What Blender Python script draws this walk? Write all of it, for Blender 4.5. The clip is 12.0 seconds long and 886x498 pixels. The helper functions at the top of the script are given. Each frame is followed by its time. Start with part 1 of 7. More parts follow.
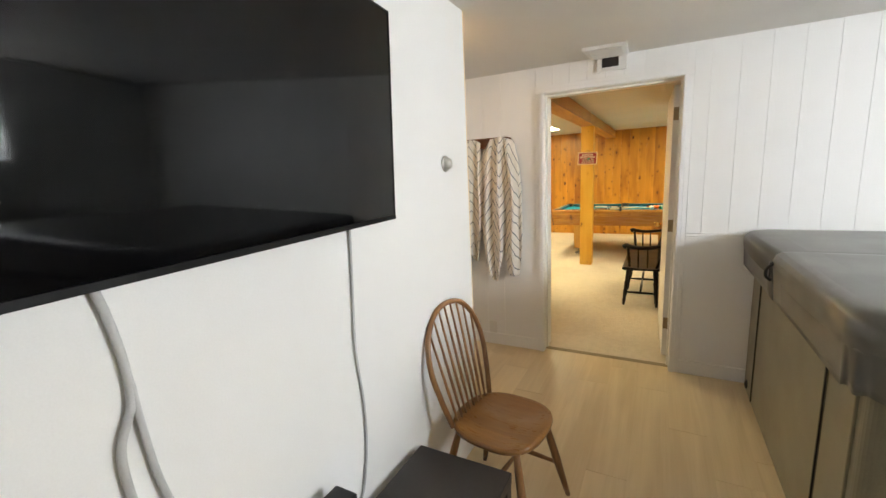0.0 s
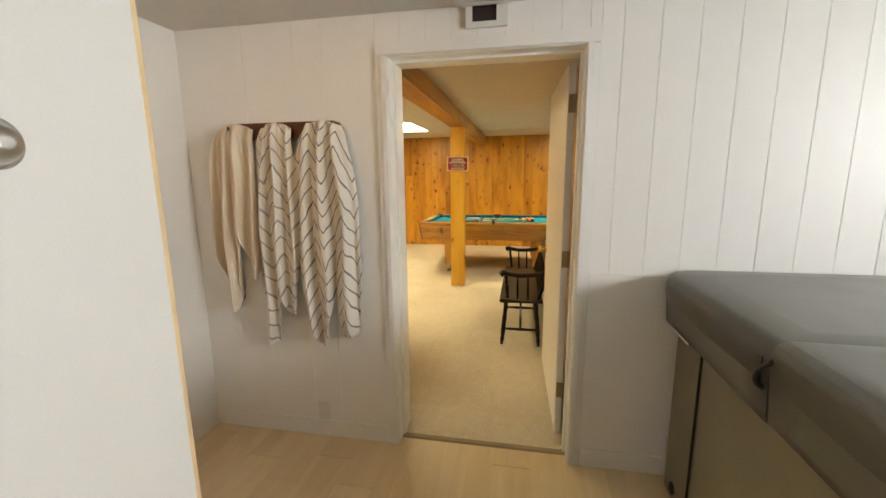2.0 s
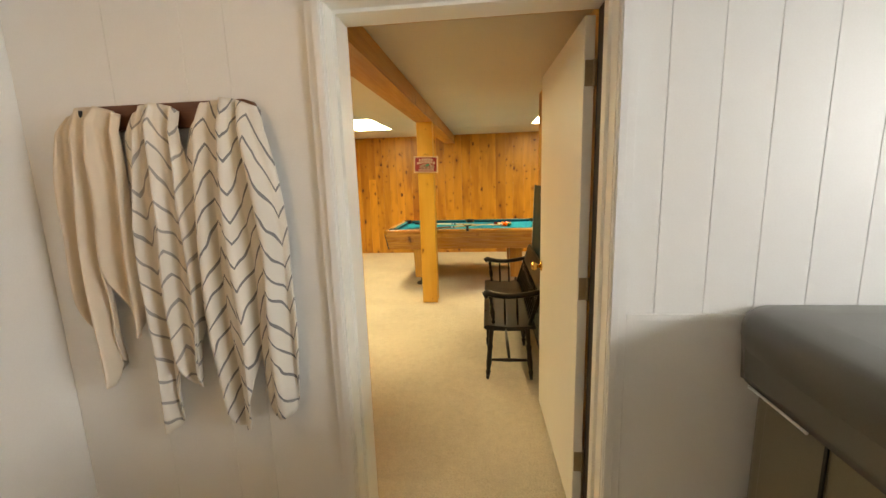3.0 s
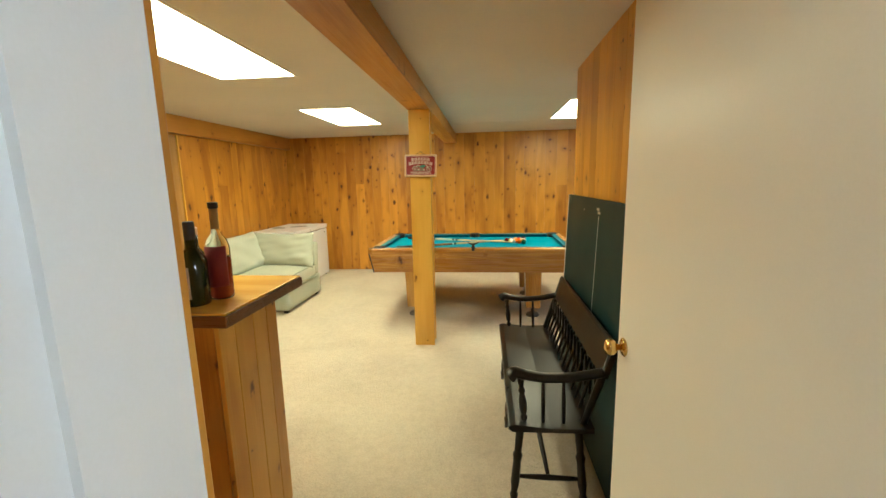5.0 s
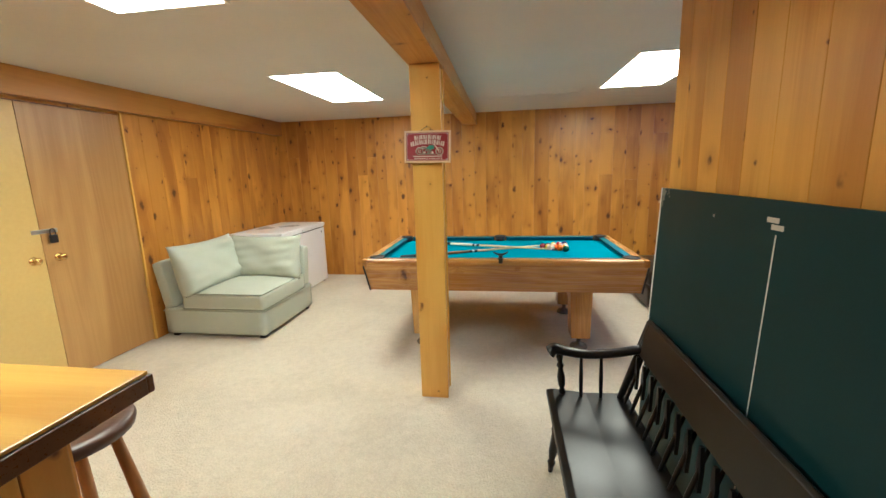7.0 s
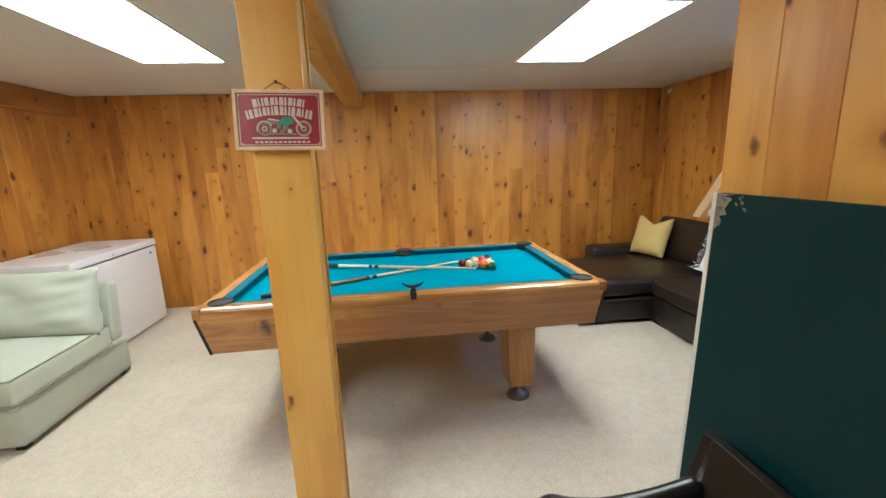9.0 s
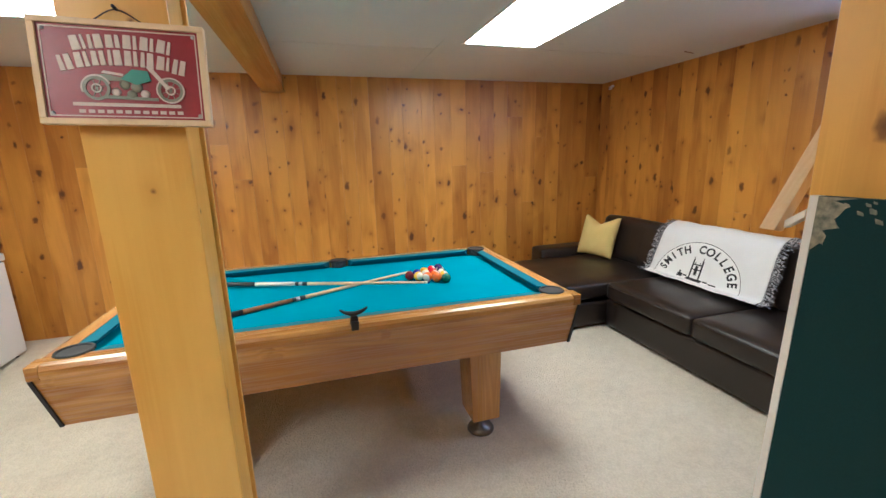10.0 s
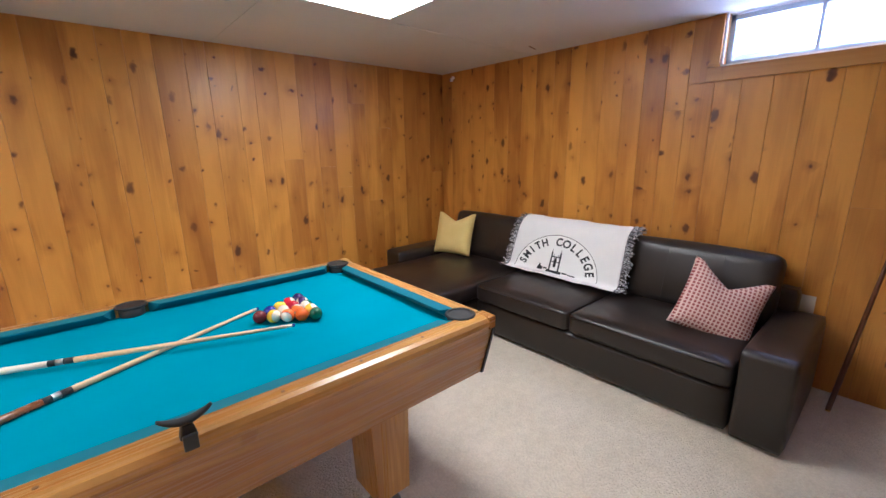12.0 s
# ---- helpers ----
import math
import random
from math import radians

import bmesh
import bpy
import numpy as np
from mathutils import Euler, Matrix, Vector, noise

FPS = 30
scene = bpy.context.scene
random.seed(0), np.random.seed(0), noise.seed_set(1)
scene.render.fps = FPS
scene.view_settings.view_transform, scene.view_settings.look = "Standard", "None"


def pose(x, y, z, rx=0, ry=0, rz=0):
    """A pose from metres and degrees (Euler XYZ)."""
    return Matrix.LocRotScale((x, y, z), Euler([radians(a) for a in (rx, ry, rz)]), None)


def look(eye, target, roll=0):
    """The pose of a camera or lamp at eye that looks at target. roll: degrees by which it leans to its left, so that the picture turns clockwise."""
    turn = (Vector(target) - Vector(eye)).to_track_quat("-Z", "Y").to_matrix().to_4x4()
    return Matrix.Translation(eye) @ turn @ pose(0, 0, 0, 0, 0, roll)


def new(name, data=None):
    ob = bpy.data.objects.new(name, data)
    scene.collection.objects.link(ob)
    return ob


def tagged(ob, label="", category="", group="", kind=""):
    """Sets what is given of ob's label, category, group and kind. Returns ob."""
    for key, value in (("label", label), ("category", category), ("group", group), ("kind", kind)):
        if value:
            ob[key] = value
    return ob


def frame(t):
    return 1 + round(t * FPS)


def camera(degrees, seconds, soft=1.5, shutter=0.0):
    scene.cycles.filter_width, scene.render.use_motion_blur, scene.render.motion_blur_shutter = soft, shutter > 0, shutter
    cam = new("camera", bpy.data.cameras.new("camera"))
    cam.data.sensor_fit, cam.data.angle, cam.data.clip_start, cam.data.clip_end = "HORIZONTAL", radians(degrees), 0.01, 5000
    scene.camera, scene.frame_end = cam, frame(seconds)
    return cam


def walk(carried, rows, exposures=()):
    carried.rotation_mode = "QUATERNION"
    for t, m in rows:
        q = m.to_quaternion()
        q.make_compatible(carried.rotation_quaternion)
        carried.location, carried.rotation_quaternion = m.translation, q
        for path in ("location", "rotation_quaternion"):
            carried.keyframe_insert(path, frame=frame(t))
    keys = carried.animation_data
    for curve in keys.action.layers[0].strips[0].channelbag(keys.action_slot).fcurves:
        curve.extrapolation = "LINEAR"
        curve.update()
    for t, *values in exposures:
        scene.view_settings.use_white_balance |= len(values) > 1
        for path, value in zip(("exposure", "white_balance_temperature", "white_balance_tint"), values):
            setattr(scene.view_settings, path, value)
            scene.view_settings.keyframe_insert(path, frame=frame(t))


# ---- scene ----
cam = camera(94.7, 12.0)
PATH = [
    (0, (0.066, -0.308, 1.515), (-0.864, 1.426, 1.154), -2.8),
    (0.5, (0.035, 0.008, 1.53), (-0.694, 1.837, 1.177), -1.1),
    (1, (-0.029, 0.315, 1.505), (-0.567, 2.208, 1.151), -1.0),
    (1.5, (-0.083, 0.619, 1.504), (-0.491, 2.543, 1.144), -1.3),
    (2, (-0.093, 0.922, 1.512), (-0.467, 2.853, 1.152), -0.6),
    (2.5, (-0.145, 1.24, 1.493), (-0.481, 3.179, 1.137), -0.4),
    (3, (-0.228, 1.562, 1.51), (-0.448, 3.518, 1.157), -1.8),
    (3.5, (-0.221, 1.848, 1.496), (-0.366, 3.814, 1.156), -2.1),
    (5.3, (-0.375, 2.915, 1.511), (-0.625, 4.872, 1.183), -0.8),
    (5.5, (-0.355, 3.052, 1.489), (-0.654, 5.003, 1.163), -1.0),
    (6, (-0.361, 3.298, 1.486), (-0.706, 5.239, 1.144), -0.8),
    (6.5, (-0.421, 3.561, 1.483), (-0.752, 5.5, 1.123), -0.8),
    (6.7, (-0.445, 3.659, 1.485), (-0.763, 5.6, 1.122), -1.2),
    (8.3, (-0.507, 4.461, 1.503), (-0.576, 6.418, 1.098), -1.5),
    (8.5, (-0.523, 4.571, 1.487), (-0.504, 6.529, 1.081), -1.6),
    (9, (-0.577, 4.852, 1.488), (-0.351, 6.797, 1.078), -2.0),
    (9.5, (-0.595, 5.088, 1.472), (-0.195, 7.002, 1.049), -2.0),
    (10, (-0.587, 5.308, 1.47), (-0.041, 7.184, 1.041), -1.5),
    (10.5, (-0.603, 5.491, 1.457), (0.179, 7.276, 1.008), -1.0),
    (11, (-0.642, 5.687, 1.469), (0.421, 7.317, 1.009), -1.2),
    (11.5, (-0.662, 5.831, 1.476), (0.61, 7.3, 1.002), -1.3),
    (12, (-0.597, 5.927, 1.468), (0.684, 7.389, 0.994), -0.8),
]
EXPOSURES = [(0.0, 0.28, 6850, 10), (0.8, 0.14, 6900, 10), (1.5, 0.05, 7000, 10), (2.5, 0.0, 7700, 11), (3.5, 0.08, 7200, 9), (5.5, -0.02, 5400, 4), (6.0, -0.04, 5050, 9), (6.5, -0.04, 5000, 13), (8.5, -0.03, 4650, 18), (10.25, -0.06, 4740, 21), (12.0, -0.07, 4740, 29)]
walk(cam, [(t, look(eye, target, roll)) for t, eye, target, roll in PATH], EXPOSURES)

# ---- world and light ----
CEIL = 2.27
world = bpy.data.worlds.new("world")
scene.world = world
world.use_nodes = True
sky = world.node_tree.nodes.new("ShaderNodeTexSky")
sky.sky_type, sky.sun_disc, sky.sun_elevation, sky.sun_rotation = "NISHITA", False, radians(35), radians(90)
world.node_tree.links.new(sky.outputs[0], world.node_tree.nodes["Background"].inputs[0])
world.node_tree.nodes["Background"].inputs[1].default_value = 0.1


def area_lamp(name, m, w, h, watts, color):
    data = bpy.data.lights.new(name, "AREA")
    data.shape, data.size, data.size_y, data.energy, data.color = "RECTANGLE", w, h, watts, color
    ob = new(name, data)
    ob.matrix_world = m
    return ob


# daylight that comes in through the two basement windows
area_lamp("daylight_spa_window", look((3.06, 1.07, 1.80), (0.0, 1.5, 0.9)), 1.35, 0.6, 57, (0.86, 0.92, 1.0))
area_lamp("daylight_game_window", look((2.72, 6.35, 2.13), (1.2, 6.7, 1.0)), 0.85, 0.22, 12, (0.72, 0.84, 1.0))
TUBE_COLOR, TUBE_POWER = (1.0, 0.89, 0.55), 24.0


# ---- materials ----
def material(name, color=(0.8, 0.8, 0.8), rough=0.5, metal=0.0, **extra):
    m = bpy.data.materials.new(name)
    m.use_nodes = True
    b = m.node_tree.nodes["Principled BSDF"]
    b.inputs["Base Color"].default_value = (*color, 1)
    b.inputs["Roughness"].default_value = rough
    b.inputs["Metallic"].default_value = metal
    for key, value in extra.items():
        b.inputs[key.replace("_", " ")].default_value = value
    return m


class Nodes:
    """Short hand for building node trees."""

    def __init__(self, m):
        self.t = m.node_tree
        self.b = m.node_tree.nodes["Principled BSDF"]

    def node(self, kind, **props):
        n = self.t.nodes.new(kind)
        for k, v in props.items():
            if k == "operation":
                n.operation = v
            elif k == "data_type":
                n.data_type = v
            elif k == "blend_type":
                n.blend_type = v
            elif k == "feature":
                n.feature = v
            elif k == "voronoi_dimensions":
                n.voronoi_dimensions = v
            elif k == "wave_type":
                n.wave_type = v
        return n

    def put(self, socket, value):
        if isinstance(value, bpy.types.NodeSocket):
            self.t.links.new(value, socket)
        else:
            socket.default_value = value

    def math(self, op, a, b=0.0, c=0.0):
        n = self.node("ShaderNodeMath", operation=op)
        self.put(n.inputs[0], a), self.put(n.inputs[1], b), self.put(n.inputs[2], c)
        return n.outputs[0]

    def vec(self, op, a, b):
        n = self.node("ShaderNodeVectorMath", operation=op)
        self.put(n.inputs[0], a), self.put(n.inputs[1], b)
        return n.outputs[0]

    def objects(self):
        return self.node("ShaderNodeTexCoord").outputs["Object"]

    def random(self):
        return self.node("ShaderNodeObjectInfo").outputs["Random"]

    def noise(self, v, scale, detail=2.0, rough=0.5, distort=0.0):
        n = self.node("ShaderNodeTexNoise")
        self.put(n.inputs["Vector"], v)
        n.inputs["Scale"].default_value, n.inputs["Detail"].default_value = scale, detail
        n.inputs["Roughness"].default_value, n.inputs["Distortion"].default_value = rough, distort
        return n.outputs["Fac"]

    def span(self, x, a, b, c=0.0, d=1.0):
        n = self.node("ShaderNodeMapRange")
        self.put(n.inputs[0], x)
        for i, v in enumerate((a, b, c, d)):
            n.inputs[i + 1].default_value = v
        return n.outputs[0]

    def mix(self, f, a, b, mode="MIX"):
        n = self.node("ShaderNodeMix", data_type="RGBA", blend_type=mode)
        self.put(n.inputs[0], f)
        for i, c in ((6, a), (7, b)):
            self.put(n.inputs[i], c if isinstance(c, bpy.types.NodeSocket) else (*c, 1))
        return n.outputs[2]

    def bump(self, h, strength, distance):
        n = self.node("ShaderNodeBump")
        self.put(n.inputs["Height"], h)
        n.inputs["Strength"].default_value, n.inputs["Distance"].default_value = strength, distance
        self.t.links.new(n.outputs[0], self.b.inputs["Normal"])

    def color(self, c):
        self.put(self.b.inputs["Base Color"], c)

    def rough(self, c):
        self.put(self.b.inputs["Roughness"], c)


def speckled(name, a, b, scale, rough=0.5, relief=0.0, size=0.002, coarse=None, metal=0.0, **extra):
    """A surface with grain at one scale and slow stains at another."""
    m = material(name, a, rough, metal, **extra)
    n = Nodes(m)
    v = n.objects()
    fine = n.noise(v, scale, 3.0, 0.6)
    slow = n.noise(v, coarse or scale / 40, 3.0, 0.55)
    f = n.math("ADD", n.span(fine, 0.3, 0.7, 0, 0.6), n.span(slow, 0.35, 0.65, 0, 0.4))
    n.color(n.mix(f, a, b))
    n.rough(n.span(slow, 0.3, 0.7, rough * 0.88, min(1.0, rough * 1.12)))
    if relief:
        n.bump(fine, relief, size)
    return m


def wood(name, light, dark, knot=None, axis=2, rough=0.35, tone=0.5, density=0.45, grain=1.0, coat=0.15, rings_share=0.22):
    """Wood with streaks along one axis; knot: the colour of its knots, if it has any."""
    m = material(name, light, rough)
    m.node_tree.nodes["Principled BSDF"].inputs["Coat Weight"].default_value = coat
    m.node_tree.nodes["Principled BSDF"].inputs["Coat Roughness"].default_value = 0.25
    n = Nodes(m)
    rnd = n.random()
    away = n.node("ShaderNodeCombineXYZ")
    n.put(away.inputs[0], n.math("MULTIPLY", rnd, 61.0)), n.put(away.inputs[1], n.math("MULTIPLY", rnd, 23.0)), n.put(away.inputs[2], n.math("MULTIPLY", rnd, 113.0))
    v = n.vec("ADD", n.objects(), away.outputs[0])
    wide = [7.0 * grain] * 3
    wide[axis] = 0.55 * grain
    thin = [150.0] * 3
    thin[axis] = 2.5
    field = n.noise(n.vec("MULTIPLY", v, tuple(wide)), 1.0, 2.0, 0.45, 0.3)
    mask = None
    if knot:
        wob = n.noise(v, 26.0, 2.0)
        mask, halo = 0.0, 0.0
        for across_scale, along_scale, dens, big in ((4.4, 3.2, density, 0.25), (2.6, 5.6, density * 0.55, 0.30), (5.6, 5.6, density * 0.55, 0.20)):
            sq = [across_scale] * 3
            sq[axis] = along_scale
            kv = n.vec("MULTIPLY", v, tuple(sq))
            split = n.node("ShaderNodeSeparateXYZ")
            n.put(split.inputs[0], kv)
            plane = n.node("ShaderNodeCombineXYZ")
            across = n.math("ADD", split.outputs[1 if axis == 0 else 0], n.math("MULTIPLY", split.outputs[2 if axis == 1 else 1], 0.6 if axis != 2 else 0.0))
            n.put(plane.inputs[0], n.math("ADD", across, n.math("MULTIPLY", wob, 0.16)))
            n.put(plane.inputs[1], n.math("ADD", split.outputs[axis], n.math("MULTIPLY", wob, 0.22)))
            vor = n.node("ShaderNodeTexVoronoi", voronoi_dimensions="2D")
            n.put(vor.inputs["Vector"], plane.outputs[0])
            vor.inputs["Scale"].default_value = 1.0
            pick = n.node("ShaderNodeSeparateColor")
            n.put(pick.inputs[0], vor.outputs["Color"])
            size = n.math("MULTIPLY", n.math("MAXIMUM", n.math("SUBTRACT", pick.outputs[0], 1.0 - dens), 0.0), big)
            d = n.math("SUBTRACT", vor.outputs["Distance"], size)
            some = n.math("GREATER_THAN", pick.outputs[0], 1.04 - dens)
            mask = n.math("MAXIMUM", mask, n.math("MULTIPLY", n.span(d, 0.022, -0.030), some))
            halo = n.math("MAXIMUM", halo, n.math("MULTIPLY", n.span(d, 0.16, 0.0), some))
        field = n.math("ADD", field, n.math("MULTIPLY", halo, 0.12))
    rings = n.math("SINE", n.math("MULTIPLY", field, 70.0))
    streak = n.noise(n.vec("MULTIPLY", v, tuple(thin)), 1.0, 2.0, 0.6)
    f = n.math("ADD", n.math("MULTIPLY", n.span(rings, -1, 1), rings_share), n.math("MULTIPLY", n.span(streak, 0.3, 0.7), rings_share * 1.1))
    heart = n.noise(n.vec("MULTIPLY", v, tuple(0.75 * w for w in wide)), 1.0, 2.0, 0.5, 0.6)
    f = n.math("ADD", f, n.span(heart, 0.42, 0.55, 0.0, 0.55))
    f = n.math("ADD", f, n.span(n.noise(v, 1.3, 2.0), 0.35, 0.65, -0.05, 0.22))
    f = n.math("ADD", f, n.math("MULTIPLY", n.math("SUBTRACT", rnd, 0.5), tone))
    c = n.mix(n.math("MINIMUM", n.math("MAXIMUM", f, 0.0), 1.0), light, dark)
    if knot:
        c = n.mix(n.math("MULTIPLY", n.math("MULTIPLY", halo, halo), 0.55), c, [(p + 1.2 * q) / 2 for p, q in zip(dark, knot)])
        c = n.mix(mask, c, knot)
    n.color(c)
    n.rough(n.span(streak, 0.3, 0.7, rough * 0.85, rough * 1.2))
    n.bump(n.math("ADD", streak, n.math("MULTIPLY", rings, 0.25)), 0.08, 0.001)
    return m


def knotty_pine(name, light, mid, dark, knot, rough=0.36, coat=0.12, tone=0.45, density=0.5):
    """Varnished pine boards along z: soft sapwood and heartwood fields with ragged ends, and reddish knots in dark smudges."""
    m = material(name, light, rough)
    m.node_tree.nodes["Principled BSDF"].inputs["Coat Weight"].default_value = coat
    m.node_tree.nodes["Principled BSDF"].inputs["Coat Roughness"].default_value = 0.28
    n = Nodes(m)
    rnd = n.random()
    other = n.math("FRACT", n.math("MULTIPLY", rnd, 17.31))
    away = n.node("ShaderNodeCombineXYZ")
    n.put(away.inputs[0], n.math("MULTIPLY", rnd, 61.0)), n.put(away.inputs[1], n.math("MULTIPLY", rnd, 23.0)), n.put(away.inputs[2], n.math("MULTIPLY", rnd, 113.0))
    v = n.vec("ADD", n.objects(), away.outputs[0])
    fine = n.noise(n.vec("MULTIPLY", v, (120.0, 120.0, 2.4)), 1.0, 2.0, 0.6)
    field = n.noise(n.vec("MULTIPLY", v, (5.0, 5.0, 0.9)), 1.0, 3.0, 0.5, 0.5)
    wob = n.noise(v, 24.0, 2.0)
    mask, core, smudge = 0.0, 0.0, 0.0
    for across_scale, along_scale, dens, big in ((5.4, 3.0, density, 0.24), (3.6, 4.6, density * 0.6, 0.26), (7.0, 6.5, density * 0.6, 0.22)):
        split = n.node("ShaderNodeSeparateXYZ")
        n.put(split.inputs[0], n.vec("MULTIPLY", v, (across_scale, across_scale, along_scale)))
        plane = n.node("ShaderNodeCombineXYZ")
        n.put(plane.inputs[0], n.math("ADD", n.math("ADD", split.outputs[0], split.outputs[1]), n.math("MULTIPLY", wob, 0.20)))
        n.put(plane.inputs[1], n.math("ADD", split.outputs[2], n.math("MULTIPLY", wob, 0.20)))
        vor = n.node("ShaderNodeTexVoronoi", voronoi_dimensions="2D")
        n.put(vor.inputs["Vector"], plane.outputs[0])
        vor.inputs["Scale"].default_value = 1.0
        pick = n.node("ShaderNodeSeparateColor")
        n.put(pick.inputs[0], vor.outputs["Color"])
        size = n.math("MULTIPLY", n.math("MAXIMUM", n.math("SUBTRACT", pick.outputs[0], 1.0 - dens), 0.0), big)
        d = n.math("SUBTRACT", vor.outputs["Distance"], size)
        some = n.math("GREATER_THAN", pick.outputs[0], 1.05 - dens)
        strong = n.math("MULTIPLY", some, n.span(pick.outputs[1], 0.0, 0.6, 0.45, 1.0))
        mask = n.math("MAXIMUM", mask, n.math("MULTIPLY", n.span(d, 0.034, -0.018), strong))
        core = n.math("MAXIMUM", core, n.math("MULTIPLY", n.span(d, -0.005, -0.06), strong))
        smudge = n.math("MAXIMUM", smudge, n.math("MULTIPLY", n.span(d, 0.34, 0.0), n.math("MULTIPLY", strong, n.span(pick.outputs[2], 0.35, 0.8, 0.25, 1.0))))
    field = n.math("ADD", field, n.math("MULTIPLY", smudge, 0.07))
    rings = n.math("SINE", n.math("MULTIPLY", n.noise(n.vec("MULTIPLY", v, (5.5, 5.5, 0.5)), 1.0, 2.0, 0.45, 0.3), 62.0))
    ragged = n.math("ADD", n.noise(n.vec("MULTIPLY", v, (3.2, 3.2, 1.15)), 1.0, 1.0), n.math("MULTIPLY", n.math("SUBTRACT", fine, 0.5), 0.10))
    f = n.math("ADD", n.span(field, 0.38, 0.62, 0.0, 0.62), n.span(ragged, 0.52, 0.56, 0.0, 0.26))
    f = n.math("ADD", f, n.math("ADD", n.math("MULTIPLY", rings, 0.035), n.math("MULTIPLY", n.math("SUBTRACT", fine, 0.5), 0.30)))
    f = n.math("ADD", f, n.math("MULTIPLY", n.math("SUBTRACT", rnd, 0.5), tone))
    c = n.mix(n.math("MINIMUM", n.math("MAXIMUM", f, 0.0), 1.0), light, mid)
    c = n.mix(n.math("MULTIPLY", n.math("MULTIPLY", other, other), 0.3), c, dark)
    c = n.mix(n.math("MULTIPLY", n.math("MULTIPLY", smudge, smudge), 0.55), c, dark)
    c = n.mix(n.math("MULTIPLY", mask, 0.92), c, knot)
    c = n.mix(n.math("MULTIPLY", core, 0.65), c, [0.45 * q for q in knot])
    n.color(c)
    n.rough(n.span(fine, 0.3, 0.7, rough * 0.85, rough * 1.2))
    n.bump(n.math("ADD", fine, n.math("MULTIPLY", mask, -0.6)), 0.08, 0.001)
    return m


PINE = knotty_pine("knotty_pine", (0.675, 0.318, 0.037), (0.365, 0.134, 0.012), (0.25, 0.078, 0.010), (0.135, 0.038, 0.010), tone=0.5, density=0.5)
PINE_PALE = knotty_pine("knotty_pine_pale", (0.80, 0.445, 0.068), (0.56, 0.250, 0.028), (0.36, 0.130, 0.016), (0.120, 0.034, 0.009), 0.36, 0.12, 0.4, 0.36)
PINE_X = wood("knotty_pine_cross", (0.62, 0.315, 0.050), (0.38, 0.150, 0.02), (0.085, 0.024, 0.008), 0, 0.38, 0.3, 0.3, rings_share=0.1)
PINE_Y = wood("knotty_pine_long", (0.58, 0.285, 0.045), (0.35, 0.135, 0.017), (0.085, 0.024, 0.008), 1, 0.38, 0.3, 0.3, rings_share=0.1)
POST_PINE = knotty_pine("post_pine", (0.86, 0.55, 0.105), (0.72, 0.39, 0.050), (0.52, 0.23, 0.026), (0.13, 0.035, 0.009), 0.34, 0.2, 0.25, 0.32)
PALE_PINE = wood("raw_pine", (0.80, 0.62, 0.37), (0.68, 0.48, 0.26), None, 2, 0.55, 0.2, coat=0.0)
PLY = wood("door_plywood", (0.60, 0.36, 0.12), (0.42, 0.22, 0.06), None, 2, 0.35, 0.2, grain=0.5)
POOL_X = wood("pool_oak", (0.60, 0.335, 0.078), (0.33, 0.145, 0.026), (0.08, 0.03, 0.01), 0, 0.26, 0.2, 0.24, 0.9, 0.5, 0.3)
POOL_Y = wood("pool_oak_side", (0.58, 0.31, 0.080), (0.30, 0.12, 0.026), None, 1, 0.28, 0.2, grain=1.2, coat=0.5)
POOL_Z = wood("pool_oak_leg", (0.58, 0.33, 0.078), (0.34, 0.15, 0.028), None, 2, 0.3, 0.2, grain=1.2, coat=0.4, rings_share=0.3)
BAR_TOP = wood("bar_top_varnish", (0.74, 0.45, 0.075), (0.60, 0.31, 0.04), None, 0, 0.22, 0.2, coat=0.6)
BAR_EDGE = wood("bar_edge", (0.20, 0.08, 0.022), (0.12, 0.045, 0.012), None, 0, 0.3, 0.1)
OAK_CHAIR = wood("chair_oak", (0.34, 0.165, 0.050), (0.19, 0.08, 0.024), None, 2, 0.33, 0.1, coat=0.3)
OAK_SEAT = wood("chair_seat_oak", (0.32, 0.145, 0.034), (0.22, 0.092, 0.020), None, 0, 0.3, 0.1, coat=0.35)
RACK_WOOD = wood("rack_wood", (0.20, 0.075, 0.028), (0.12, 0.04, 0.015), None, 0, 0.35, 0.1)
STOOL_SEAT = wood("stool_seat", (0.10, 0.045, 0.025), (0.06, 0.025, 0.015), None, 0, 0.4, 0.1)
FLOOR_OAK = wood("laminate_oak", (0.74, 0.60, 0.385), (0.62, 0.48, 0.29), None, 0, 0.36, 0.35, grain=0.8, coat=0.1)
CUE_MAPLE = wood("cue_maple", (0.74, 0.58, 0.34), (0.66, 0.48, 0.26), None, 0, 0.25, 0.1)
CUE_BROWN = wood("cue_brown", (0.30, 0.14, 0.05), (0.2, 0.08, 0.03), None, 0, 0.25, 0.1)
WHITE_PAINT = speckled("white_wall_paint", (0.84, 0.84, 0.82), (0.79, 0.79, 0.77), 220, 0.45, 0.05, 0.0006, 1.6)
PLANK_PAINT = speckled("white_plank_paint", (0.87, 0.87, 0.86), (0.83, 0.83, 0.81), 160, 0.38, 0.05, 0.0006, 2.2)
DOOR_PAINT = speckled("door_paint", (0.90, 0.89, 0.85), (0.87, 0.86, 0.81), 200, 0.36, 0.04, 0.0005, 2.0)
CEIL_PAINT = speckled("ceiling_paint", (0.72, 0.70, 0.66), (0.66, 0.64, 0.60), 140, 0.85, 0.25, 0.0012, 1.2)
